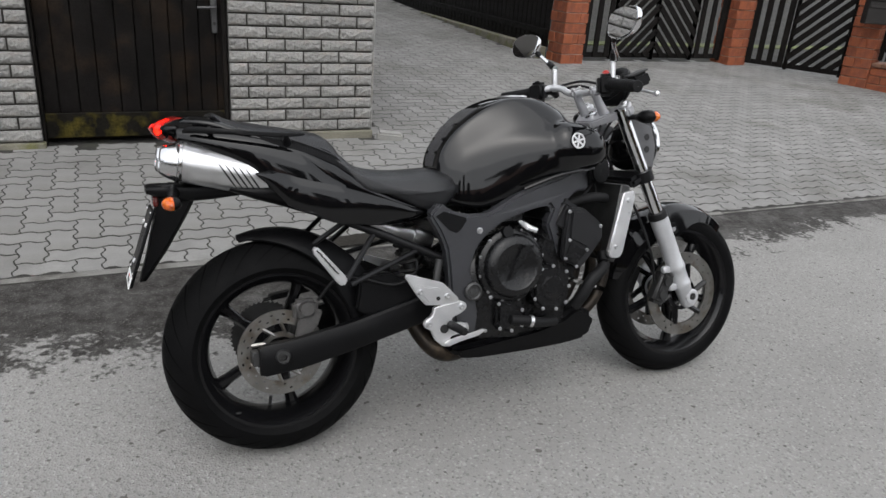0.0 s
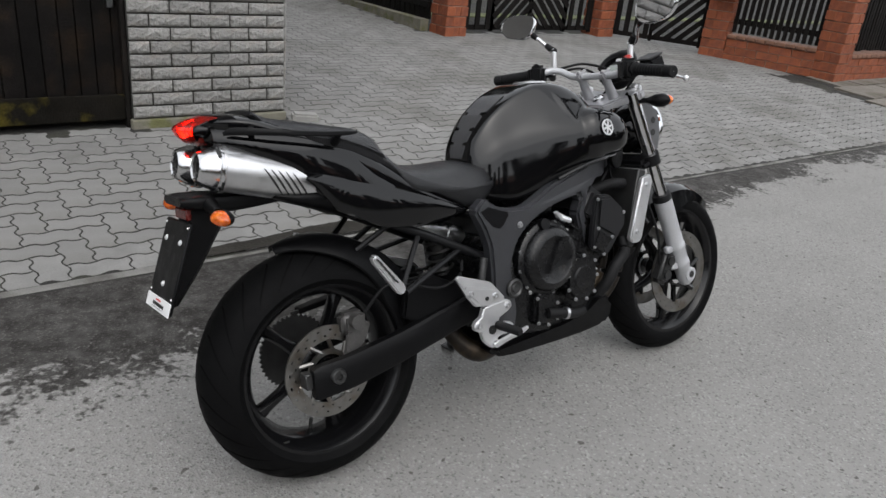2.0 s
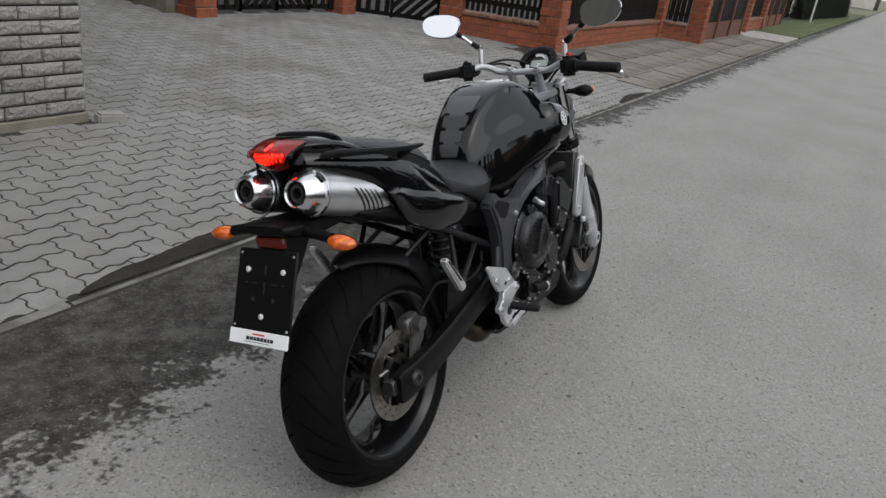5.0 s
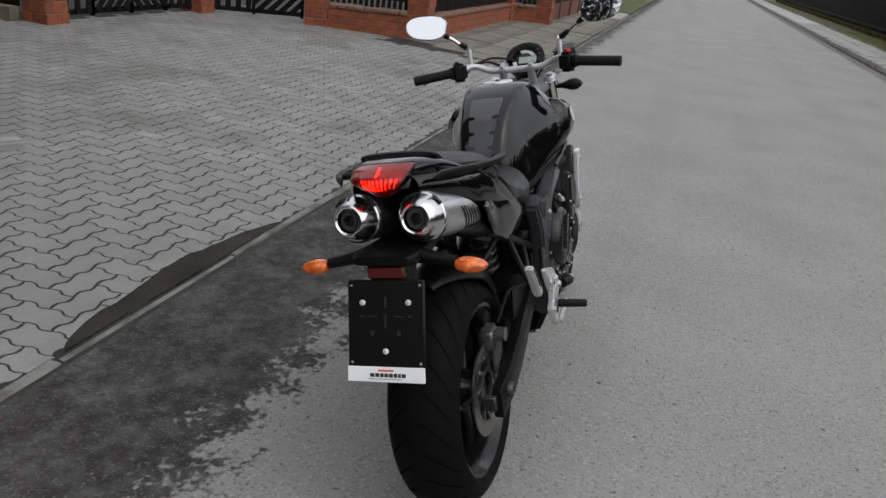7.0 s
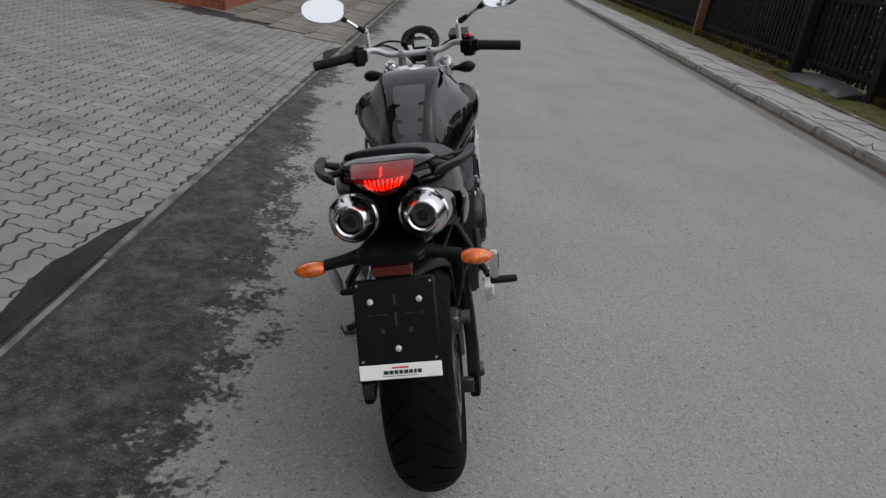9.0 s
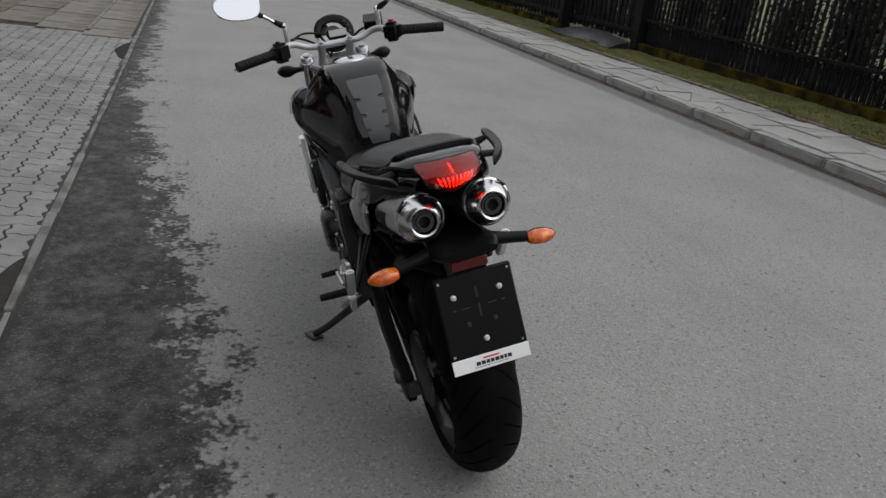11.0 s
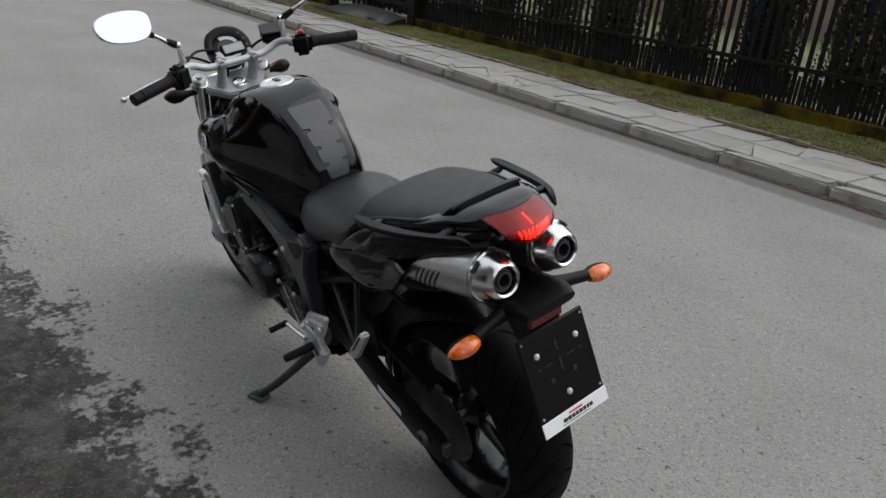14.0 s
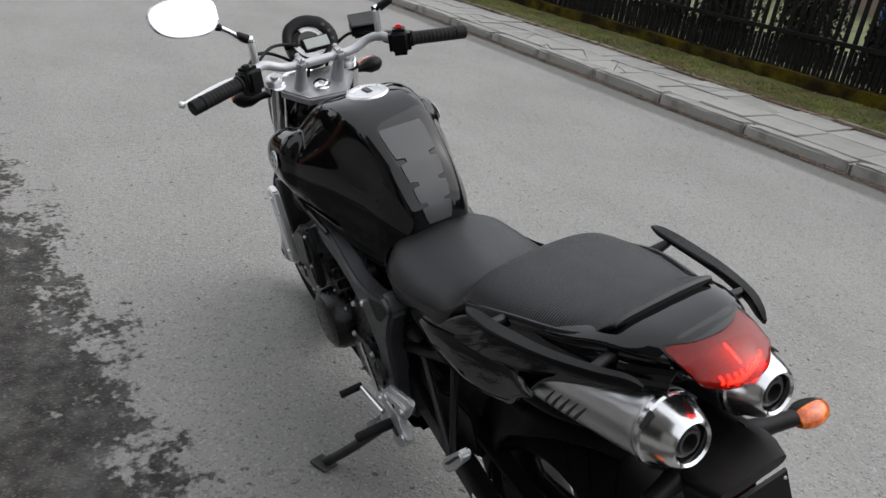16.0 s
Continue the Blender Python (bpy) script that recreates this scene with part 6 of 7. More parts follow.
rider = [(0.560, seat_half(0.768, 0.100, 0.716)), (0.535, seat_half(0.777, 0.126, 0.700)), (0.490, seat_half(0.785, 0.144, 0.676)), (0.440, seat_half(0.784, 0.152, 0.675)), (0.380, seat_half(0.783, 0.154, 0.700)), (0.310, seat_half(0.790, 0.152, 0.730)),
         (0.250, seat_half(0.808, 0.152, 0.758)), (0.205, seat_half(0.845, 0.142, 0.785, 0.016)), (0.172, seat_half(0.874, 0.130, 0.81, 0.018))]
part("rider_seat", body(rider, 4, 4), VINYL, bike, "black vinyl rider seat")
pillion = [(0.205, seat_half(0.838, 0.118, 0.80, 0.014)), (0.185, seat_half(0.872, 0.136, 0.80, 0.016)), (0.150, seat_half(0.899, 0.143, 0.815, 0.016)), (0.090, seat_half(0.912, 0.145, 0.840, 0.015)), (0.010, seat_half(0.926, 0.138, 0.865, 0.014)), (-0.070, seat_half(0.940, 0.112, 0.893, 0.012)), (-0.098, seat_half(0.949, 0.099, 0.910, 0.008)), (-0.114, seat_half(0.957, 0.094, 0.932, 0.005)), (-0.124, seat_half(0.960, 0.089, 0.944, 0.003)), (-0.129, seat_half(0.957, 0.085, 0.949, 0.002))]
part("pillion_seat", body(pillion, 4, 4), RIBBED, bike, "black ribbed vinyl pillion seat")
part("seat_piping", tube([(-0.118, -0.088, 0.933), (-0.060, -0.116, 0.913), (0.03, -0.139, 0.894), (0.12, -0.146, 0.862), (0.18, -0.139, 0.835)], 0.0035, 6, 4), VINYL, bike)
part("seat_piping", tube([(-0.118, 0.088, 0.933), (-0.060, 0.116, 0.913), (0.03, 0.139, 0.894), (0.12, 0.146, 0.862), (0.18, 0.139, 0.835)], 0.0035, 6, 4), VINYL, bike)

def blade(path, half_w, half_h, m=6):
    """A bar of rounded-rectangle section along a path, wide across y and low."""
    own = bmesh.new()
    rings = []
    pts = spline([(*q, a, b) for q, a, b in zip(path, half_w, half_h)], m)
    for i, q in enumerate(pts):
        d = Vector(pts[min(i + 1, len(pts) - 1)][:3]) - Vector(pts[max(i - 1, 0)][:3])
        u = d.cross(Vector((0, 0, 1))).normalized()
        v = d.cross(u).normalized()
        c = Vector(q[:3])
        rings.append([c + u * q[3] * s1 + v * q[4] * s2 for s1, s2 in ((1, 0.6), (0.8, 1), (-0.8, 1), (-1, 0.6), (-1, -0.6), (-0.8, -1), (0.8, -1), (1, -0.6))])
    skin(own, rings)
    return own


# ---- tail ----
def tail_half(zt, w, zb, wb):
    return [(0, zt), (w * 0.6, zt - 0.002), (w * 0.94, zt - 0.012), (w, (zt * 2 + zb) / 3), (wb, zb + 0.01), (wb * 0.8, zb), (0, zb)]


tail_rows = [
    (-0.222, tail_half(0.951, 0.050, 0.898, 0.036)), (-0.208, tail_half(0.953, 0.066, 0.892, 0.052)), (-0.188, tail_half(0.955, 0.082, 0.884, 0.066)), (-0.160, tail_half(0.954, 0.096, 0.876, 0.078)), (-0.120, tail_half(0.947, 0.108, 0.862, 0.090)), (-0.06, tail_half(0.925, 0.122, 0.832, 0.106)), (0.02, tail_half(0.900, 0.136, 0.792, 0.122)),
    (0.10, tail_half(0.865, 0.146, 0.725, 0.132)), (0.18, tail_half(0.820, 0.152, 0.665, 0.132)), (0.26, tail_half(0.770, 0.152, 0.640, 0.125)), (0.34, tail_half(0.728, 0.146, 0.632, 0.118)), (0.42, tail_half(0.692, 0.132, 0.636, 0.108)), (0.468, tail_half(0.668, 0.112, 0.645, 0.098))]
FLANK_TOP = ([-0.216, -0.158, -0.062, 0.038, 0.091, 0.144, 0.20], [0.924, 0.915, 0.904, 0.886, 0.855, 0.800, 0.765])
FLANK_LOW = ([-0.216, -0.172, -0.135, -0.097, -0.059, -0.034, -0.010, 0.03, 0.12, 0.20], [0.882, 0.872, 0.859, 0.842, 0.820, 0.801, 0.770, 0.728, 0.700, 0.700])
SIDE_TOP = ([-0.040, 0.0, 0.063, 0.17, 0.292, 0.40, 0.455], [0.803, 0.806, 0.789, 0.760, 0.719, 0.682, 0.664])
SIDE_LOW = ([-0.040, 0.0, 0.043, 0.164, 0.288, 0.40, 0.455], [0.799, 0.762, 0.712, 0.656, 0.641, 0.648, 0.661])


def shell(top, low, side, out, thick, steps=30):
    """A curved panel between a top and a bottom line, bulged a little, with an eased rim."""
    own = bmesh.new()
    x0, x1 = top[0][0], top[0][-1]
    rings = []
    for i in range(steps + 1):
        x = x0 + (x1 - x0) * i / steps
        zt, zb = float(np.interp(x, *top)), float(np.interp(x, *low))
        outer, inner = [], []
        slim = thick * max(0.15, min(1.0, (x - x0) / 0.10))
        for k in range(9):
            t = k / 8
            z = zt + (zb - zt) * t
            bulge = 0.004 * math.sin(math.pi * t) - 0.004 * (2 * t - 1) ** 6
            outer.append(flank(x, side * bulge, z, side, out))
            inner.append(flank(x, side * (bulge - slim), z, side, out))
        rings.append(outer + inner[::-1])
    skin(own, rings)
    return own


def flank(x, y, z, side, out):
    """Wraps a panel round the tail: wide at the hips, narrow at both ends, its lower edge swung out over the silencer."""
    w = float(np.interp(x, [-0.22, -0.172, -0.135, -0.1, -0.06, -0.034, 0, 0.1, 0.2, 0.3, 0.4, 0.46], [0.072, 0.102, 0.115, 0.123, 0.130, 0.135, 0.140, 0.150, 0.155, 0.152, 0.138, 0.120]))
    top = float(np.interp(x, [-0.2, 0.0, 0.1, 0.2], [0.93, 0.90, 0.86, 0.78]))
    k = max(0.0, min(1.0, (z - top + 0.05) / 0.05))
    if out > 0:
        w += 0.020 * max(0.0, min(1.0, (0.07 - x) / 0.10)) ** 1.5
    return Vector((x, y + side * (w + out - 0.012 * k * k - 0.010 * max(0.0, min(1.0, (0.70 - z) / 0.06))), z))


tail = part("tail_cowl", body(tail_rows, 4, 4), GLOSS, bike, "gloss black tail cowl")
for side in (-1, 1):
    part("tail_flank", shell(FLANK_TOP, FLANK_LOW, side, 0.0, 0.010), GLOSS, tail, "gloss black flank over the silencer")
    part("side_panel", shell(SIDE_TOP, SIDE_LOW, side, 0.007, 0.012), GLOSS, tail, "gloss black pointed side panel")
    # grab rail standing off the cowl
    path = [(0.088, side * 0.184, 0.897), (0.078, side * 0.185, 0.897), (0.055, side * 0.184, 0.897), (0.005, side * 0.179, 0.899), (-0.08, side * 0.162, 0.907), (-0.150, side * 0.138, 0.914), (-0.186, side * 0.118, 0.916), (-0.204, side * 0.108, 0.912)]
    rail = part("grab_rail", blade(path, [0.002, 0.007, 0.011, 0.012, 0.010, 0.0075, 0.006, 0.0025], [0.0015, 0.0035, 0.005, 0.0055, 0.0065, 0.008, 0.008, 0.004]), PLASTIC, bike, "black passenger grab rail")
    part("rail_stay", tube([(-0.142, side * 0.138, 0.913), (-0.138, side * 0.085, 0.918)], 0.008, 10, 1), SATIN, rail)
    part("rail_foot", tube([(0.040, side * 0.182, 0.893), (0.050, side * 0.138, 0.876)], [0.006, 0.012], 10, 1), SATIN, rail)
# tail light
LENS_V = [0.0, 0.25, 0.50, 0.62, 0.80, 1.0]
LENS_X = [-0.218, -0.247, -0.273, -0.280, -0.270, -0.256]
LENS_Z = [0.954, 0.946, 0.934, 0.925, 0.908, 0.894]
LENS_W = [0.066, 0.066, 0.062, 0.056, 0.041, 0.021]


def lens_point(u, v):
    """A beak: a shallow upper face sloping back to a blunt edge, then undercut to a narrow tip; wrapped round the tail."""
    w = float(np.interp(v, LENS_V, LENS_W))
    x = float(np.interp(v, LENS_V, LENS_X)) + 0.030 * (1 - 0.30 * v) * abs(u) ** 2.2
    z = float(np.interp(v, LENS_V, LENS_Z)) - 0.006 * u * u * (1 - v)
    return (x, u * w, z)


own = bmesh.new()
rows_ = []
for j in range(17):
    v = j / 16
    outer = [lens_point(-1 + i / 10, v) for i in range(21)]
    inner = [(p_[0] + 0.0045, p_[1] * 0.97, p_[2] - 0.0018) for p_ in outer[::-1]]
    rows_.append(outer + inner)
skin(own, rows_)
light = part("tail_light", own, RED_LENS, tail, "lit red tail light lens")
rim = [(-1 + k / 8, 0.0) for k in range(16)] + [(1.0, k / 10) for k in range(10)] + [(1 - k / 8, 1.0) for k in range(16)] + [(-1.0, 1 - k / 10) for k in range(10)]
own = bmesh.new()
rows_ = []
for dx, grow in ((0.006, 0.99), (0.001, 1.02), (0.006, 1.05), (0.050, 1.05)):
    rows_.append([(x + dx, y * grow, 0.922 + (z - 0.922) * grow - (0.004 if dx > 0.02 else 0)) for x, y, z in (lens_point(u, v) for u, v in rim)])
skin(own, rows_, caps=False)
part("lens_surround", own, GLOSS, tail, "gloss black surround of the tail light")
for k in range(10):
    # upright rows of diodes, the middle one reaching into the upper face
    a = -0.76 + 0.1689 * k
    v0, v1 = (0.20, 0.46) if k == 9 else (0.54, 0.80 - 0.10 * abs(a))
    a = 0.0 if k == 9 else a
    ends = [Vector(lens_point(a, v)) for v in (v0, (v0 + v1) / 2, v1)]
    part("led", tube([(q.x + 0.0125, q.y * 0.93, q.z - 0.003) for q in ends], 0.0013, 6, 3), LED, light, "glowing row of red diodes")
own = bmesh.new()
rows_ = []
for j in range(9):
    v = 0.02 + 0.96 * j / 8
    outer = [lens_point(-0.95 + 1.9 * i / 12, v) for i in range(13)]
    rows_.append([(p_[0] + 0.018, p_[1] * 0.94, p_[2] - 0.008) for p_ in outer] + [(p_[0] + 0.026, p_[1] * 0.90, p_[2] - 0.010) for p_ in outer[::-1]])
skin(own, rows_)
part("reflector_bowl", own, GLOW, light)

# ---- silencers ----
for side in (-1, 1):
    y = side * 0.076
    own = oval_body([(-0.201, y, 0.836, 0.047, 0.047), (-0.192, y, 0.834, 0.0515, 0.0515), (-0.12, y * 1.03, 0.818, 0.0545, 0.0535), (0.0, y * 1.08, 0.788, 0.056, 0.052), (0.06, y * 1.1, 0.768, 0.053, 0.046)], 26, 5, 2.15)
    mf = part("silencer", own, STEEL, bike, "brushed steel under-seat silencer")
    mf.location.x = -0.016
    ax = Vector((-1, 0, 0.17)).normalized()
    part("end_cone", lathe([(0.0, 0.050), (0.003, 0.0532), (0.010, 0.0532), (0.012, 0.0500), (0.034, 0.0425), (0.050, 0.0345), (0.053, 0.0305), (0.050, 0.0270), (0.030, 0.0255), (0.0, 0.025), (0, 0.050)], (-0.195, y, 0.835), ax, 36), POLISHED, mf, "polished end cone")
    part("outlet", lathe([(0.0, 0.0228), (0.042, 0.0228), (0.042, 0.0185), (0.047, 0.0170), (0.047, 0.0130), (0.0, 0.0125), (0.0, 0.0228)], (-0.195, y, 0.835), ax, 28), DARK_METAL, mf)
    # black disc paints the shade down the bore
    part("outlet_bore", lathe([(0.022, 0.0005), (0.022, 0.014)], (-0.195, y, 0.835), ax, 20), INK, mf)
    # slots round the cone, black strips in place of shaded openings
    for k in range(4):
        a = math.pi / 4 + k * math.pi / 2
        part("cone_slot", box(-0.0035, -0.013, -0.0015, 0.0035, 0.013, 0.0015, 0.001, m=Matrix.Translation(Vector((-0.203, y, 0.836))) @ pose(0, 0, 0, math.degrees(a), 0, 0) @ pose(0, 0, 0.0530)), INK, mf, smooth=False)
    # curved vents, their inner shade painted as black strips on the steel
    for k in range(5):
        xx = -0.110 + 0.0165 * k
        own = bmesh.new()
        rows_ = []
        for i in range(7):
            t = i / 6
            x_ = xx + 0.042 * t
            ang = radians(16 - 62 * t)
            zc = 0.818 - 0.25 * (x_ + 0.12)
            yy = y * (1.03 + 0.4 * (x_ + 0.12)) + side * 0.0566 * math.cos(ang)
            z_ = zc + 0.0550 * math.sin(ang)
            h_ = 0.0030 * math.sin(math.pi * (0.12 + 0.76 * t))
            rows_.append([(x_ - h_, yy + side * 0.0008, z_), (x_ + h_, yy + side * 0.0008, z_ - 0.001), (x_ + h_, yy - side * 0.005, z_ - 0.001), (x_ - h_, yy - side * 0.005, z_)])
        skin(own, rows_)
        part("vent_slot", own, INK, mf, smooth=False)
    part("strap", lathe([(-0.004, 0.0515), (0.004, 0.0515), (0.004, 0.0538), (-0.004, 0.0538), (-0.004, 0.0515)], (-0.190, y, 0.834), ax, 36), STEEL, mf)
    # black shroud round the silencer
    own = oval_body([(-0.10, y, 0.764, 0.040, 0.008), (-0.04, y, 0.752, 0.056, 0.020), (0.04, y, 0.745, 0.064, 0.040), (0.12, y * 0.9, 0.72, 0.060, 0.045)], 18, 4, 2.4)
    part("silencer_shroud", own, PLASTIC, bike)

# ---- number plate carrier, indicators ----
own = body([(-0.300, [(0, 0.777), (0.05, 0.776), (0.062, 0.768), (0.05, 0.758), (0, 0.757)]), (-0.26, [(0, 0.779), (0.066, 0.777), (0.075, 0.762), (0.06, 0.745), (0, 0.742)]), (-0.18, [(0, 0.776), (0.06, 0.773), (0.068, 0.755), (0.055, 0.734), (0, 0.730)]), (-0.05, [(0, 0.772), (0.05, 0.768), (0.058, 0.755), (0.05, 0.742), (0, 0.738)])], 3, 3)
carrier = part("plate_carrier", own, PLASTIC, bike, "black plastic number plate carrier")
own = bmesh.new()
rings = []
for x0, x1, z, hw in ((-0.275, -0.175, 0.745, 0.040), (-0.285, -0.205, 0.690, 0.036), (-0.310, -0.262, 0.600, 0.028), (-0.335, -0.318, 0.525, 0.018)):
    rings.append([(x0, -hw, z), (x0, hw, z), (x1 - 0.012, hw, z), (x1, hw * 0.6, z), (x1, -hw * 0.6, z), (x1 - 0.012, -hw, z)])
skin(own, rings)
part("carrier_spine", own, PLASTIC, carrier)
# plate frame: its own axes, u to the left and v down the plate
PO, PV = Vector((-0.284, 0, 0.718)), Vector((-0.0725, 0, -0.200)).normalized()
PN = Vector((-0.200, 0, 0.0725)).normalized()


def on_plate(u, v, h):
    return PO + Vector((0, u, 0)) + PV * v + PN * h


def plate_box(u0, u1, v0, v1, h0, h1, bevel=0.0):
    m = Matrix((( 0, PV.x, PN.x, PO.x), (1, 0, 0, 0), (0, PV.z, PN.z, PO.z), (0, 0, 0, 1)))
    return box(u0, v0, h0, u1, v1, h1, bevel, m=m)


holder = part("plate_holder", plate_box(-0.088, 0.088, -0.002, 0.210, 0.0, 0.008, 0.004), PLASTIC, bike, "empty black number plate holder with a white strip")
part("name_strip", plate_box(-0.088, 0.088, 0.180, 0.212, 0.008, 0.0105, 0.001), WHITE, holder, "white dealer strip with dark marks", smooth=False)
for u0, u1 in ((0.036, 0.026), (0.024, 0.015), (0.013, 0.005), (0.003, -0.005), (-0.007, -0.016), (-0.018, -0.026), (-0.028, -0.034), (-0.036, -0.045)):
    part("strip_mark", plate_box(u1, u0, 0.1935, 0.2015, 0.0105, 0.0112), INK, holder, smooth=False)
part("strip_mark", plate_box(-0.018, 0.018, 0.1860, 0.1895, 0.0105, 0.0112), RED_INK, holder, smooth=False)
part("strip_line", plate_box(-0.036, 0.040, 0.2050, 0.2060, 0.0105, 0.0112), INK, holder, smooth=False)
for u, v in ((0.052, 0.046), (-0.052, 0.046), (0.0, 0.148)):
    own = lathe([(0, 0.001), (0, 0.0066), (0.002, 0.0066), (0.004, 0.005), (0.005, 0.003), (0.005, 0.001)], on_plate(u, v, 0.008), PN, 14)
    part("screw", own, DIAL, holder, "pale screw head")
for u, v, w, h in ((0.0, 0.045, 0.002, 0.022), (0.0, 0.085, 0.002, 0.028), (0.030, 0.075, 0.010, 0.002), (-0.030, 0.075, 0.010, 0.002), (0.030, 0.110, 0.004, 0.010), (-0.030, 0.110, 0.004, 0.010), (0.055, 0.075, 0.004, 0.003), (-0.055, 0.075, 0.004, 0.003)):
    part("slot", plate_box(u - w, u + w, v - h / 2, v + h / 2, 0.0078, 0.0086), INK, holder, smooth=False)
for u, v in ((0.078, 0.010), (-0.078, 0.010), (-0.078, 0.172), (0.078, 0.172)):
    part("rivet", lathe([(0, 0.001), (0, 0.003), (0.002, 0.002), (0.002, 0.0005)], on_plate(u, v, 0.008), PN, 8), STEEL, holder)
part("rear_reflector", box(-0.285, -0.042, 0.722, -0.272, 0.042, 0.748, 0.003), DARK_RED, bike, "dark red rear reflector")
for side in (-1, 1):
    own = tube([(-0.235, side * 0.05, 0.760), (-0.24, side * 0.10, 0.752), (-0.247, side * 0.148, 0.745)], [0.020, 0.014, 0.0125], 12, 4)
    ind = part("rear_indicator", own, PLASTIC, bike, "rear indicator with an amber lens on a black stalk")
    rows_ = []
    for t, r in ((0.0, 0.010), (0.08, 0.0138), (0.30, 0.0172), (0.52, 0.0172), (0.72, 0.0145), (0.87, 0.0098), (0.96, 0.005), (1.0, 0.001)):
        rows_.append([(-0.250 + r * 1.35 * math.cos(2 * math.pi * k / 16), side * (0.148 + 0.068 * t), 0.741 - 0.004 * t + r * math.sin(2 * math.pi * k / 16)) for k in range(16)])
    own = bmesh.new()
    skin(own, [[(min(x, -0.245), y, z) for x, y, z in ring] for ring in rows_])
    part("amber_lens", own, AMBER, ind)
    own = bmesh.new()
    skin(own, [[(max(x * 1.0 + 0.001, -0.2455), y, z) for x, y, z in ring] for ring in rows_])
    part("indicator_shell", own, PLASTIC, ind)

# ---- forks, steering and front end ----
FA = Vector((1.158, 0, 0.913))
FD = (Vector((1.437, 0, 0.283)) - FA).normalized()


def along(s, y=0.0, off=0.0):
    """A point s metres down the fork line from the upper clamp, off metres ahead of it."""
    p_ = FA + FD * s
    return Vector((p_.x - FD.z * off, y, p_.z + FD.x * off))


for side in (-1, 1):
    y = side * 0.104
    leg = part("fork_leg", tube([along(-0.035, y), along(0.42, y)], 0.0215, 20, 1), CHROME, bike, "chromed fork tube with a silver lower leg")
    part("lower_leg", lathe([(0.0, 0.0218), (0.0, 0.031), (0.03, 0.0315), (0.10, 0.0300), (0.18, 0.0300), (0.185, 0.0325), (0.20, 0.0325), (0.205, 0.0295), (0.25, 0.0290), (0.255, 0.0315), (0.27, 0.0315), (0.275, 0.0285), (0.335, 0.027), (0.35, 0.020), (0.35, 0.001)], along(0.365, y), FD, 24), FORK_SILVER, leg, "silver painted lower leg")
    part("dust_seal", lathe([(0.0, 0.0216), (0.0, 0.0295), (0.006, 0.032), (0.022, 0.0325), (0.022, 0.0218), (0, 0.0216)], along(0.343, y), FD, 24), GRIP_RUBBER, leg)
    ax_c = Vector((FX[0], side * 0.116, FX[2]))
    part("axle_clamp", lathe([(-0.03, 0.001), (-0.03, 0.026), (0.014, 0.026), (0.016, 0.022), (0.016, 0.013), (0.002, 0.012), (0.002, 0.001)], ax_c, (0, side, 0), 22), FORK_SILVER, leg)
    part("axle_end", lathe([(0.0, 0.001), (0.0, 0.0125), (0.0168, 0.0125), (0.0168, 0.001)], ax_c, (0, side, 0), 16), INK, leg)
    part("caliper_lug", box(-0.034, side * 0.104 - 0.010, -0.012, 0.0, side * 0.104 + 0.010, 0.012, 0.004, m=Matrix.Translation(along(0.555, 0, -0.025))), FORK_SILVER, leg)
    part("caliper_lug", box(-0.034, side * 0.104 - 0.010, -0.012, 0.0, side * 0.104 + 0.010, 0.012, 0.004, m=Matrix.Translation(along(0.625, 0, -0.025))), FORK_SILVER, leg)
    # front caliper
    m = Matrix.Translation(along(0.60, side * 0.088, -0.075)) @ pose(0, 0, 0, 0, 24, 0)
    own = box(-0.030, -0.026, -0.060, 0.030, 0.026, 0.060, 0.012, m=m, segments=3)
    for s in (-0.025, 0.025):
        tube([m @ Vector((0.0, 0, s)), m @ Vector((0.0, side * 0.034, s))], 0.017, 14, 1, own)
    part("front_caliper", own, DARK_METAL, bike, "dark front brake caliper")
    part("front_brake_hose", tube([along(0.57, side * 0.10, -0.10), along(0.45, side * 0.12, -0.085), along(0.32, side * 0.10, -0.07), along(0.22, side * 0.06, -0.055)], 0.0045, 8, 5), GRIP_RUBBER, bike)
    # lower clamp cups
    part("clamp_collar", lathe([(-0.018, 0.0218), (-0.018, 0.031), (0.018, 0.031), (0.018, 0.0218), (-0.018, 0.0218)], along(0.205, y), FD, 22), SATIN, bike)
own = box(-0.035, -0.12, -0.018, 0.035, 0.12, 0.018, 0.012, m=Matrix.Translation(along(0.205, 0, -0.03)) @ pose(0, 0, 0, 0, -24, 0), segments=2)
part("lower_clamp", own, SATIN, bike)
# upper clamp, cast silver
own = bmesh.new()
out = [(-0.090, -0.050), (-0.080, 0.050), (-0.02, 0.105), (0.005, 0.132), (0.030, 0.132), (0.040, 0.105), (0.028, 0.05), (0.028, -0.05), (0.040, -0.105), (0.030, -0.132), (0.005, -0.132), (-0.02, -0.105)]
own2 = bmesh.new()
vs = [own2.verts.new((x, y, -0.013)) for x, y in out]
fc = own2.faces.new(vs)
ext = bmesh.ops.extrude_face_region(own2, geom=[fc])
for v in [g for g in ext["geom"] if isinstance(g, bmesh.types.BMVert)]:
    v.co.z = 0.013
bmesh.ops.bevel(own2, geom=own2.edges[:], offset=0.005, segments=2, affect="EDGES", clamp_overlap=True)
UC = Matrix.Translation(along(-0.020)) @ pose(0, 0, 0, 0, -23.5, 0)
own2.transform(UC)
clamp = part("upper_clamp", own2, CAST, bike, "cast silver upper fork clamp")
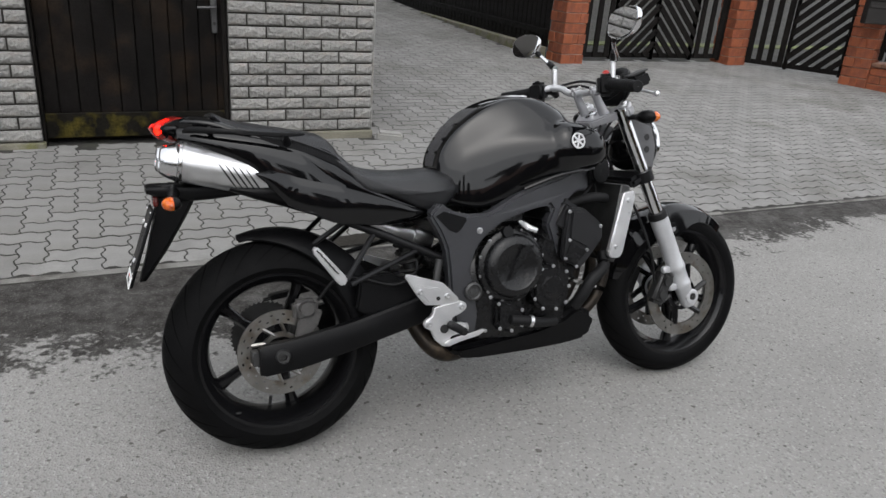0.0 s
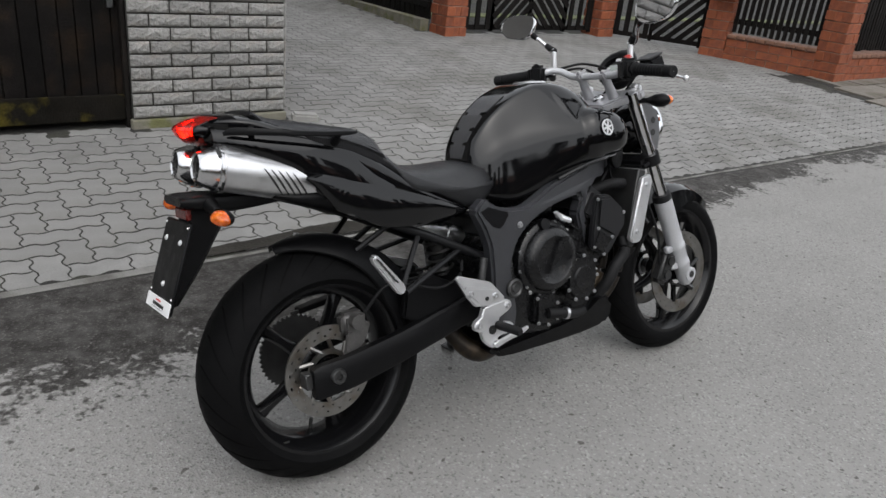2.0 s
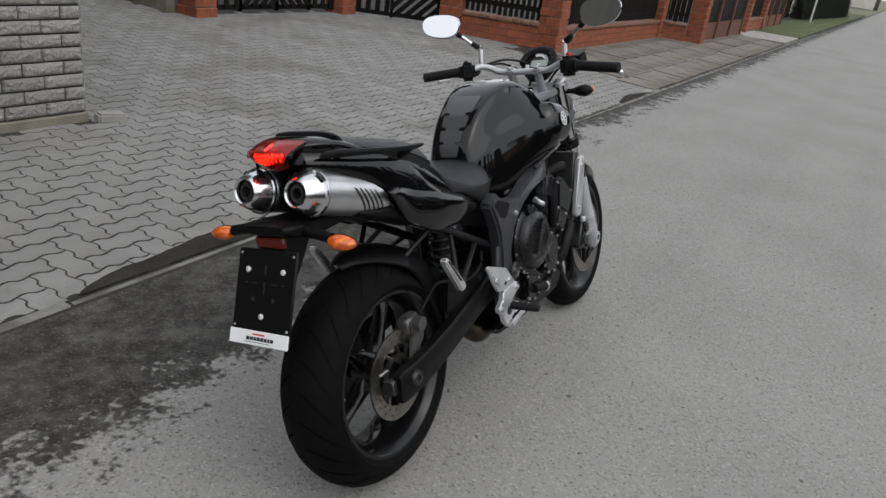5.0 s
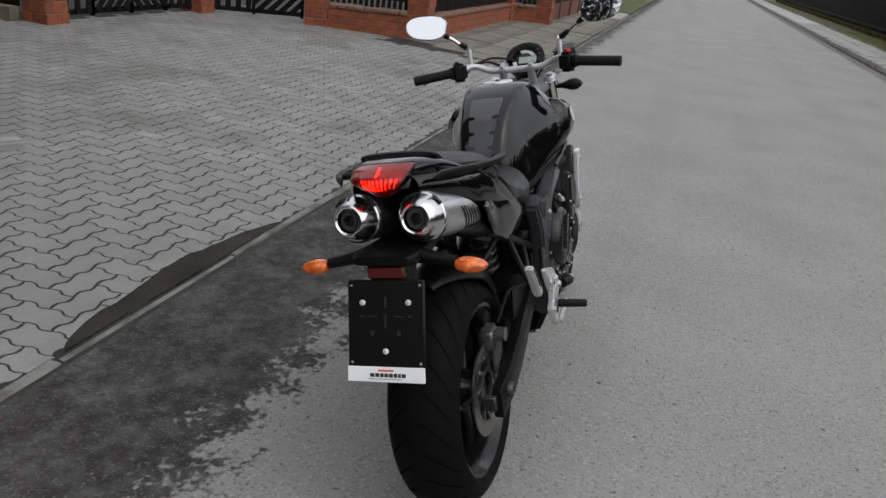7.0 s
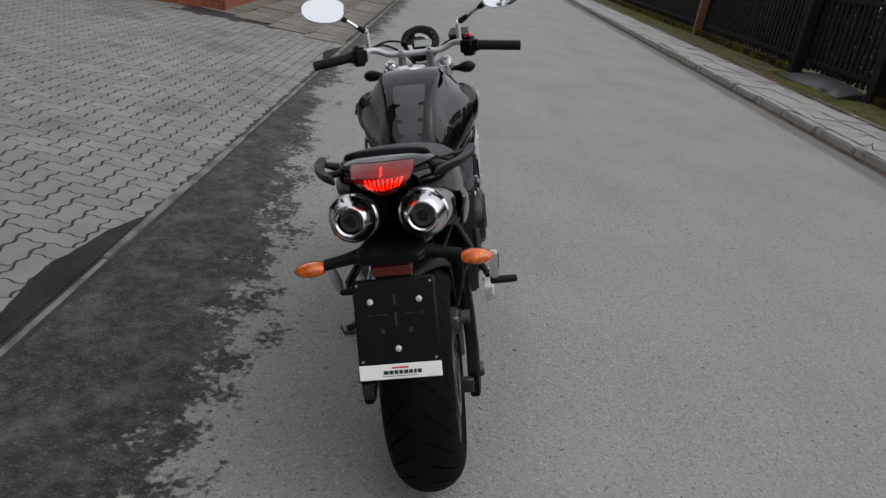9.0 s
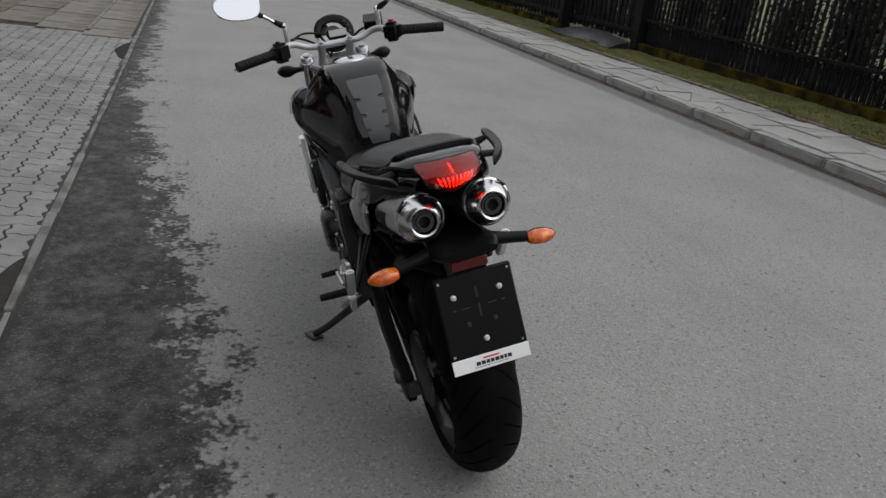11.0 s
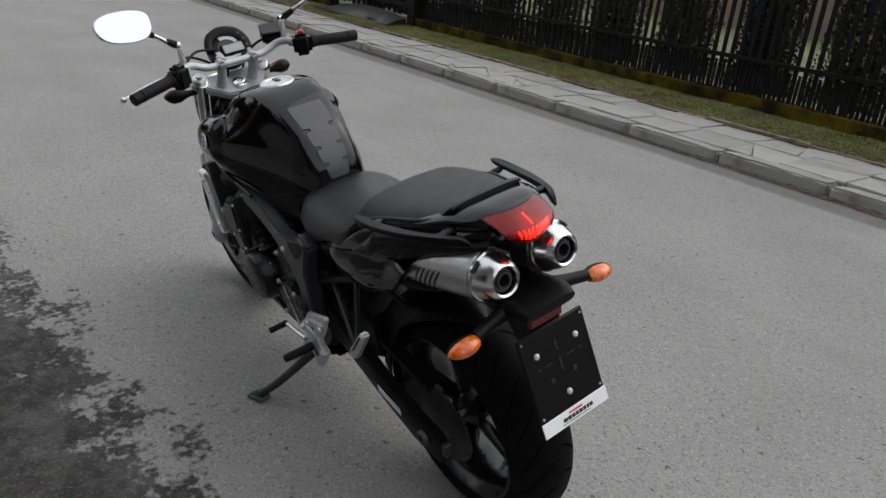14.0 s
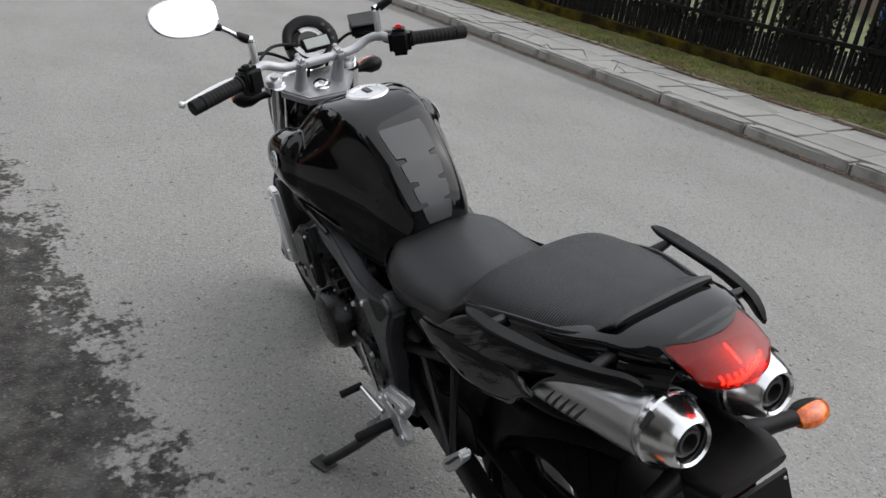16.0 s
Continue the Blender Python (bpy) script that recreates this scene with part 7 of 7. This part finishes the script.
for side in (-1, 1):
    part("fork_cap", lathe([(0.0, 0.001), (0, 0.023), (0.010, 0.023), (0.014, 0.019), (0.014, 0.012), (0.022, 0.011), (0.022, 0.001)], UC @ Vector((0.018, side * 0.104, 0.012)), UC.to_3x3() @ Vector((0, 0, 1)), 18), STEEL, clamp)
part("stem_nut", lathe([(0.0, 0.001), (0, 0.022), (0.010, 0.022), (0.013, 0.016), (0.013, 0.009), (0.004, 0.008), (0.004, 0.001)], UC @ Vector((-0.045, 0, 0.012)), UC.to_3x3() @ Vector((0, 0, 1)), 16), CHROME, clamp)
# handlebar
for side in (-1, 1):
    own = tube([UC @ Vector((-0.028, side * 0.052, 0.008)), (1.096, side * 0.052, 0.968), (1.080, side * 0.052, 1.000)], [0.018, 0.0145, 0.0135], 16, 3)
    riser = part("bar_riser", own, CAST, bike, "silver handlebar riser")
    part("riser_cap", box(-0.021, -0.0145, -0.008, 0.021, 0.0145, 0.0185, 0.007, m=pose(1.080, side * 0.052, 1.000, 0, -14, 0), segments=2), CAST, riser)
    for dx in (-0.013, 0.013):
        part("bolt", bolt((1.080 + dx, side * 0.052, 1.0195 + dx * 0.25), (-0.2, 0, 1), 0.005, 0.004), STEEL, riser)
half_bar = [(1.080, 0.0, 1.002), (1.080, 0.06, 1.002), (1.082, 0.100, 1.006), (1.078, 0.138, 1.022), (1.056, 0.168, 1.028), (1.024, 0.200, 1.019), (0.966, 0.352, 1.005)]
right_bar = [(0.994, -0.376, 1.002)] + [(x, -y, z) for x, y, z in half_bar[-2::-1]]
own = tube(right_bar + half_bar[1:], 0.0112, 14, 5)
bar = part("handlebar", own, FORK_SILVER, bike, "silver tubular handlebar")
for side in (-1, 1):
    b = Vector((0.966, 0.352, 1.005)) if side > 0 else Vector((0.994, -0.376, 1.002))
    a = Vector((1.012, side * 0.226, 1.016))
    d = (b - a).normalized()
    prof = [(0.0, 0.0118), (0.0, 0.0200), (0.006, 0.0200), (0.008, 0.0172)]
    for k in range(9):
        s = 0.012 + 0.0105 * k
        prof += [(s, 0.0172), (s + 0.007, 0.0172), (s + 0.008, 0.0167), (s + 0.0095, 0.0167)]
    prof += [(0.112, 0.0176), (0.116, 0.0176), (0.118, 0.0150), (0.120, 0.0172), (0.146, 0.0172), (0.148, 0.0150), (0.148, 0.001)]
    reach = ((b - a).length + 0.004) / 0.148
    part("grip", lathe([(s * reach, r) for s, r in prof], a, d, 20), GRIP_RUBBER, bar, "black rubber grip")
    # switch block
    c = a - d * 0.028
    m = Matrix.Translation(c) @ pose(0, 0, 0, 0, 0, side * -61)
    own = box(-0.028, -0.026, -0.036, 0.028, 0.026, 0.030, 0.012, m=m, segments=3)
    sw = part("switch_block", own, PLASTIC, bar, "black handlebar switch block")
    if side < 0:
        part("kill_switch", box(-0.011, -0.010, 0.029, 0.011, 0.010, 0.040, 0.004, m=m, segments=2), RED_PLASTIC, sw, "red engine stop switch")
    else:
        part("button", box(-0.012, -0.008, 0.028, 0.004, 0.008, 0.036, 0.003, m=m), GRIP_RUBBER, sw)
        part("button", box(-0.030, -0.010, -0.010, -0.024, 0.010, 0.006, 0.002, m=m), DARK_METAL, sw)
    # lever and its perch
    pc = Vector((1.066, side * 0.185, 1.020))
    part("lever_perch", tube([(1.036, side * 0.190, 1.022), pc, (1.098, side * 0.205, 1.004)], [0.018, 0.016, 0.012], 12, 3), PLASTIC, bar)
    path = [(1.098, side * 0.205, 1.004), (1.104, side * 0.250, 0.998), (1.092, side * 0.308, 0.990), (1.078, side * 0.358, 0.982)]
    lev = part("lever", tube(path, [0.008, 0.0075, 0.006, 0.0045], 10, 4, flat=0.7), ALLOY, bar, "silver hand lever")
    own = bmesh.new()
    bmesh.ops.create_uvsphere(own, u_segments=12, v_segments=8, radius=0.0088)
    own.transform(Matrix.Translation(path[-1]))
    part("lever_ball", own, ALLOY, lev)
    if side < 0:
        m2 = pose(1.165, -0.165, 1.030, 0, -22, -14)
        res = part("brake_reservoir", box(-0.026, -0.034, -0.018, 0.026, 0.034, 0.022, 0.007, m=m2, segments=2), PLASTIC, bar, "black brake fluid reservoir")
        part("reservoir_lid", box(-0.028, -0.036, 0.022, 0.028, 0.036, 0.028, 0.003, m=m2), INK, res)
    # mirror
    base = Vector((1.066, side * 0.165, 1.035))
    mc = Vector((1.035 if side > 0 else 0.985, side * (0.307 if side > 0 else 0.325), 1.182))
    nrm = Vector((-0.93, -0.02, 0.36)) if side > 0 else Vector((-0.98, 0.05, 0.10))
    # the normals are given upright in the world and turned into the leaning frame
    nrm = (pose(0, 0, 0, 14.3, 0, 0).to_3x3() @ nrm).normalized()
    stem = tube([base - Vector((0, 0, 0.02)), base + Vector((0.0, 0, 0.055))], 0.0088, 12, 1)
    mir = part("mirror_stem", stem, ALLOY, bike, "silver mirror stem with an oval mirror")
    knee = base + Vector((0.0, 0, 0.058))
    inner_end = mc - nrm * 0.014 + Vector((0, -side * 0.062, -0.026))
    part("mirror_arm", tube([knee - Vector((0, side * 0.004, 0)), knee + Vector((0, side * 0.02, 0.008)), knee.lerp(inner_end, 0.6), inner_end], [0.011, 0.008, 0.0065, 0.008], 10, 3), CHROME, mir)
    part("arm_boot", tube([knee.lerp(inner_end, 0.10), knee.lerp(inner_end, 0.36)], [0.011, 0.0085], 10, 1), GRIP_RUBBER, mir)
    part("arm_boot", tube([knee.lerp(inner_end, 0.80), inner_end], [0.008, 0.011], 10, 1), GRIP_RUBBER, mir)
    ux = Vector((0, 1, 0)) - nrm * nrm.y
    ux.normalize()
    uz = nrm.cross(ux)
    if uz.z < 0:
        uz = -uz
    outline = []
    for k in range(36):
        t = 2 * math.pi * k / 36
        c_, s_ = math.cos(t), math.sin(t)
        rx = (0.077 if side > 0 else 0.070) * math.copysign(abs(c_) ** 0.78, c_)
        rz = 0.044 * math.copysign(abs(s_) ** 0.78, s_)
        rx *= 1 + 0.08 * (rz / 0.05)
        rz += 0.10 * side * rx * (1 if rz < 0 else 0.2)
        outline.append((rx, rz))
    own = bmesh.new()
    rings = []
    for off, s in ((0.004, 0.955), (0.006, 0.985), (0.002, 1.0), (-0.008, 0.97), (-0.020, 0.80), (-0.027, 0.45), (-0.029, 0.05)):
        rings.append([mc + nrm * off + ux * a_ * s + uz * b_ * s for a_, b_ in outline])
    skin(own, rings)
    part("mirror_housing", own, CHROME, mir, "chromed mirror housing")
    own = bmesh.new()
    skin(own, [[mc + nrm * 0.0075 + ux * a_ * 0.95 + uz * b_ * 0.95 for a_, b_ in outline], [mc + nrm * 0.0045 + ux * a_ * 0.95 + uz * b_ * 0.95 for a_, b_ in outline]])
    part("mirror_glass", own, MIRROR, mir, "mirror glass reflecting the pale sky", smooth=False)
# cables looping between the bars and the frame
for path in ([(1.09, 0.19, 1.02), (1.16, 0.12, 1.03), (1.18, 0.03, 0.97), (1.10, -0.02, 0.88), (1.03, -0.06, 0.80)],
             [(1.09, -0.19, 1.02), (1.17, -0.12, 1.02), (1.18, -0.05, 0.95), (1.11, -0.05, 0.85), (1.05, -0.09, 0.74), (1.06, -0.10, 0.66)],
             [(1.07, 0.17, 1.03), (1.14, 0.09, 1.045), (1.17, 0.0, 1.0), (1.12, 0.05, 0.88)],
             [(1.10, -0.06, 0.90), (1.06, -0.085, 0.82), (1.05, -0.09, 0.72), (0.98, -0.11, 0.66)]):
    part("cable", tube(path, 0.0042, 7, 6), GRIP_RUBBER, bike)
# instruments: a horseshoe housing round a silver dial ring, with the display set into its open side
gn = Vector((-0.74, 0, 0.67)).normalized()
gc = Vector((1.172, -0.012, 1.022))
gu = Vector((0, 1, 0))
gv = gn.cross(gu)
if gv.z < 0:
    gv = -gv
pod = part("instrument", lathe([(-0.062, 0.001), (-0.055, 0.040), (-0.03, 0.060), (0.0, 0.062), (0.002, 0.001)], gc, gn, 36), PLASTIC, bike, "black horseshoe instrument with a silver dial ring and a grey display")
rings = []
for k in range(25):
    a = radians(-2 + 262 * k / 24)
    w = gu * math.cos(a) + gv * math.sin(a)
    wide = 0.0135 + 0.004 * math.cos(a - radians(130))
    mid = 0.050 + wide * 0.55
    ring = []
    for q in range(12):
        b_ = 2 * math.pi * q / 12
        cb, sb = math.cos(b_), math.sin(b_)
        ring.append(gc + w * (mid + wide * math.copysign(abs(cb) ** 0.7, cb)) * (1.04 if abs(w.y) > 0.6 else 1.0) + gn * (0.004 + 0.011 * math.copysign(abs(sb) ** 0.7, sb)))
    rings.append(ring)
own = bmesh.new()
skin(own, rings)
hood = part("horseshoe_hood", own, PLASTIC, pod, "satin black horseshoe hood")
for k in range(5):
    a = radians(145 + 22 * k)
    w = gu * math.cos(a) + gv * math.sin(a)
    part("warning_lamp", lathe([(0.0130, 0.0005), (0.0140, 0.005), (0.0158, 0.005), (0.0166, 0.0005)], gc + w * 0.060, gn, 10), INK, hood)
own = lathe([(0.003, 0.030), (0.006, 0.031), (0.006, 0.044), (0.003, 0.045), (0.003, 0.030)], gc, gn, 36, arc=radians(300))
part("dial", own, DIAL, pod, "silver dial ring with dark marks")
part("dial_ground", lathe([(0.002, 0.001), (0.0038, 0.001), (0.0038, 0.031), (0.002, 0.031)], gc, gn, 28), INK, pod)
for k in range(26):
    a = radians(-10 + 260 * k / 25)
    w = gu * math.cos(a) + gv * math.sin(a)
    part("dial_mark", tube([gc + gn * 0.0064 + w * 0.037, gc + gn * 0.0064 + w * 0.0425], 0.0009, 4, 1), INK, pod, smooth=False)


def slab_on_dial(u0, u1, v0, v1, h0, h1, bevel):
    m = Matrix(((gu.x, gv.x, gn.x, gc.x), (gu.y, gv.y, gn.y, gc.y), (gu.z, gv.z, gn.z, gc.z), (0, 0, 0, 1)))
    return box(u0, v0, h0, u1, v1, h1, bevel, m=m)


scr = part("display_surround", slab_on_dial(-0.056, 0.024, -0.029, 0.011, 0.002, 0.013, 0.004), PLASTIC, pod)
part("display", slab_on_dial(-0.048, 0.018, -0.023, 0.006, 0.0125, 0.0142, 0.001), LCD, scr, "grey liquid crystal display", smooth=False)
# headlight
hl = Vector((1.292, 0, 0.822))
hn = Vector((1, 0, -0.06)).normalized()
lamp = part("headlight", lathe([(-0.11, 0.001), (-0.10, 0.045), (-0.06, 0.082), (-0.01, 0.094), (0.012, 0.095), (0.016, 0.090), (0.010, 0.086), (-0.04, 0.06), (-0.05, 0.001)], hl, hn, 36), GLOSS, bike, "round headlight in a black shell")
part("headlight_rim", lathe([(0.004, 0.0935), (0.008, 0.0985), (0.018, 0.0985), (0.024, 0.093), (0.020, 0.088), (0.012, 0.090), (0.004, 0.0935)], hl, hn, 40), CHROME, lamp, "chromed rim")
part("headlight_bowl", lathe([(-0.035, 0.001), (-0.03, 0.05), (0.009, 0.085), (0.007, 0.086), (-0.034, 0.054), (-0.040, 0.001)], hl, hn, 32), CHROME, lamp)
part("headlight_glass", lathe([(0.040, 0.001), (0.036, 0.04), (0.022, 0.075), (0.012, 0.089), (0.010, 0.088), (0.020, 0.072), (0.034, 0.039), (0.037, 0.001)], hl, hn, 32), CLEAR_LENS, lamp, "clear domed headlight glass")
for side in (-1, 1):
    out = [(1.160, 0.905), (1.20, 0.915), (1.270, 0.885), (1.288, 0.82), (1.278, 0.755), (1.240, 0.735), (1.212, 0.80)]
    br = part("headlight_bracket", plate(out, side * 0.098, side * 0.106, bevel=0.003), BRACKET, bike, "grey headlight bracket with two dark holes")
    # both holes are black discs that paint the shade inside
    for z in (0.852, 0.812):
        part("bracket_hole", lathe([(0, 0.001), (0, 0.010), (0.002, 0.011), (0.002, 0.001)], (1.248, side * 0.106, z), (0, side, 0), 14), INK, br)
    own = bmesh.new()
    rows_ = []
    for t, r in ((0.0, 0.009), (0.3, 0.010), (0.42, 0.014), (0.6, 0.0215), (0.8, 0.0215), (0.93, 0.013), (1.0, 0.002)):
        rows_.append([(1.172 + 0.02 * t + r * 1.2 * math.cos(2 * math.pi * k / 14), side * (0.112 + 0.105 * t), 0.918 + r * math.sin(2 * math.pi * k / 14)) for k in range(14)])
    skin(own, rows_)
    ind = part("front_indicator", own, PLASTIC, bike, "black front indicator with an amber front lens")
    own = oval_body([(1.196, side * 0.183, 0.918, 0.034, 0.019), (1.210, side * 0.183, 0.918, 0.033, 0.018), (1.221, side * 0.184, 0.918, 0.022, 0.012), (1.225, side * 0.184, 0.918, 0.004, 0.003)], 14, 3)
    part("amber_lens", own, AMBER, ind)
# front mudguard
own = bmesh.new()
rings = []
for i in range(24):
    t = i / 23
    a = radians(49 + 115 * t)
    r = 0.312 + 0.012 * math.sin(math.pi * t)
    hw = 0.022 + 0.052 * math.sin(math.pi * min(1, 0.15 + 0.7 * t)) ** 0.6
    side_drop = 0.030 + 0.060 * math.exp(-((t - 0.42) / 0.16) ** 2) + 0.02 * t
    cx, cz = FX[0] + r * math.cos(a), FX[2] + r * math.sin(a)
    nx_, nz_ = math.cos(a), math.sin(a)
    outer = []
    for u in (-1.0, -0.985, -0.9, -0.6, 0.0, 0.6, 0.9, 0.985, 1.0):
        sink = 0.014 * u * u + (side_drop * ((abs(u) - 0.88) / 0.12) if abs(u) > 0.88 else 0)
        outer.append((cx - nx_ * sink, u * hw, cz - nz_ * sink))
    inner = [(x - nx_ * 0.004, y * 0.95, z - nz_ * 0.004) for x, y, z in outer[::-1]]
    rings.append(outer + inner)
skin(own, rings)
fm = part("front_mudguard", own, GLOSS, bike, "gloss black front mudguard")
for side in (-1, 1):
    part("bolt", bolt((1.395, side * 0.079, 0.530), (0, side, 0), 0.007, 0.004), STEEL, fm)
    part("mudguard_stay", plate([(1.33, 0.545), (1.40, 0.555), (1.42, 0.52), (1.37, 0.49)], side * 0.072, side * 0.080, bevel=0.002), PLASTIC, fm)

# ---- side stand ----
own = tube([(0.560, 0.110, 0.275), (0.600, 0.180, 0.215), (0.655, 0.275, 0.135), (0.690, 0.328, 0.098)], [0.016, 0.014, 0.013, 0.012], 12, 4)
stand = part("side_stand", own, DARK_METAL, bike, "black side stand carrying the leaning motorcycle")
part("stand_foot", box(-0.032, -0.024, -0.006, 0.030, 0.022, 0.006, 0.004, m=pose(0.694, 0.334, 0.0915, 14.3, 0, 20)), DARK_METAL, stand)
part("stand_bracket", plate([(0.52, 0.33), (0.60, 0.34), (0.60, 0.26), (0.55, 0.245), (0.52, 0.27)], 0.095, 0.118, bevel=0.005), SATIN, stand)
for k in range(14):
    t = k / 13
    part("spring_coil", lathe([(-0.003, 0.006), (0, 0.009), (0.003, 0.006), (-0.003, 0.006)], (0.575 + 0.05 * t, 0.135 + 0.08 * t, 0.27 - 0.055 * t), (0.05, 0.08, -0.055), 10), STEEL, stand)

# ---- the pavers of the yard, one by one beside the road ----
U = 0.1135
WAVE = [(0.0, 0.0), (0.20, 0.0085), (0.38, 0.0088), (0.62, -0.0088), (0.80, -0.0085), (1.0, 0.0)]


def paver_outline(nx, ny):
    """A block of nx by ny units whose every unit edge bends the same way, so that all blocks lock together."""
    pts = []
    for i in range(nx):
        pts += [((i + u) * U, d) for u, d in WAVE[:-1]]
    for j in range(ny):
        pts += [(nx * U - d, (j + u) * U) for u, d in WAVE[:-1]]
    for i in range(nx, 0, -1):
        pts += [((i - 1 + u) * U, ny * U + d) for u, d in WAVE[:0:-1]]
    for j in range(ny, 0, -1):
        pts += [(-d, (j - 1 + u) * U) for u, d in WAVE[:0:-1]]
    return pts


def paver_rings(nx, ny, gap=0.0040):
    out = paver_outline(nx, ny)
    cx, cy = nx * U / 2, ny * U / 2
    n = len(out)
    inner = []
    for i in range(n):
        a, b = Vector(out[i - 1]), Vector(out[(i + 1) % n])
        t = (b - a).normalized()
        inner.append((out[i][0] - cx - t.y * gap * 0.72, out[i][1] - cy + t.x * gap * 1.55))
    top = [(x * (0.987 if nx > 1 else 0.974), y * (0.987 if ny > 1 else 0.974)) for x, y in inner]
    return inner, top


def paver_mesh(nx, ny):
    inner, top = paver_rings(nx, ny)
    own = bmesh.new()
    a = [own.verts.new((x, y, -0.03)) for x, y in inner]
    b = [own.verts.new((x, y, -0.005)) for x, y in inner]
    c = [own.verts.new((x, y, 0.0)) for x, y in top]
    n = len(a)
    for i in range(n):
        j = (i + 1) % n
        own.faces.new((a[i], a[j], b[j], b[i]))
        own.faces.new((b[i], b[j], c[j], c[i]))
    own.faces.new(c)
    return mesh_of(own, "paver", PAVER)


pav_x, pav_y = paver_mesh(2, 1), paver_mesh(1, 2)
near_spots, far_spots = [], []
X0, Y0 = -2.6, 1.40
for i in range(-4, 102):
    for j in range(-2, 96):
        # herringbone: a lying block where (i - j) % 4 == 0, an upright one where (i - j) % 4 == 2
        k = (i - j) % 4
        if k == 0:
            cx, cy, me = X0 + (i + 1) * U, Y0 + (j + 0.5) * U, 0
        elif k == 3:
            cx, cy, me = X0 + (i + 0.5) * U, Y0 + (j + 1) * U, 1
        else:
            continue
        if cy < 1.36 or cx < -2.5 or cy > 12:
            continue
        if cx > 8.7 or (cx > 7.55 and cy < 3.6 and cx > 7.9 - 0.0 * cy):
            continue
        if cy > WY + 0.03 and cx < 1.40:
            continue
        if cy > 6.1 and cx > 4.5:
            continue
        (near_spots if (cx < 2.0 and cy < 2.75) else far_spots).append((cx, cy, me))
edge_spots = [q for q in near_spots + far_spots if q[1] < 1.62]
near_spots = [q for q in near_spots if q[1] >= 1.62]
far_spots = [q for q in far_spots if q[1] >= 1.62]
near_spots.sort(key=lambda s: (s[0] - 0.2) ** 2 + (s[1] - 1.4) ** 2 * 2)
far_spots += near_spots[300:] + edge_spots
for cx, cy, k in near_spots[:300]:
    piece("paver", pav_y if k else pav_x, yard, cx, cy, rise(cx, cy) + 0.0064 + rng.uniform(-0.0005, 0.0005), 2.0 + rng.uniform(-0.2, 0.2), rng.uniform(-0.2, 0.2), 0)
verts, faces = [], []
shapes = [paver_rings(2, 1), paver_rings(1, 2)]
for cx, cy, k in far_spots:
    inner, top = shapes[k]
    if cy < 1.62:
        # sawn off along the edging
        inner = cut(inner, 0, 1.392 - cy, 0, 1)
        if len(inner) < 3:
            continue
        mx, my = sum(p[0] for p in inner) / len(inner), sum(p[1] for p in inner) / len(inner)
        top = [(mx + (x - mx) * 0.98, my + (y - my) * 0.98) for x, y in inner]
    n = len(inner)
    o = len(verts)
    z = rise(cx, cy) + 0.0064 + rng.uniform(-0.0005, 0.0005)
    tx, ty = rng.uniform(-0.003, 0.003), 0.035 + rng.uniform(-0.003, 0.003)
    for ring, dz in ((inner, -0.012), (inner, -0.003), (top, 0.0)):
        verts += [(cx + x, cy + y, z + dz + tx * x + ty * y) for x, y in ring]
    for i in range(n):
        j = (i + 1) % n
        faces.append((o + i, o + j, o + n + j, o + n + i))
        faces.append((o + n + i, o + n + j, o + 2 * n + j, o + 2 * n + i))
    faces.append(tuple(o + 2 * n + i for i in range(n)))
me = bpy.data.meshes.new("far_pavers")
me.from_pydata(verts, [], faces)
me.materials.append(PAVER)
part("far_pavers", me, PAVER, yard, kind="stuff")
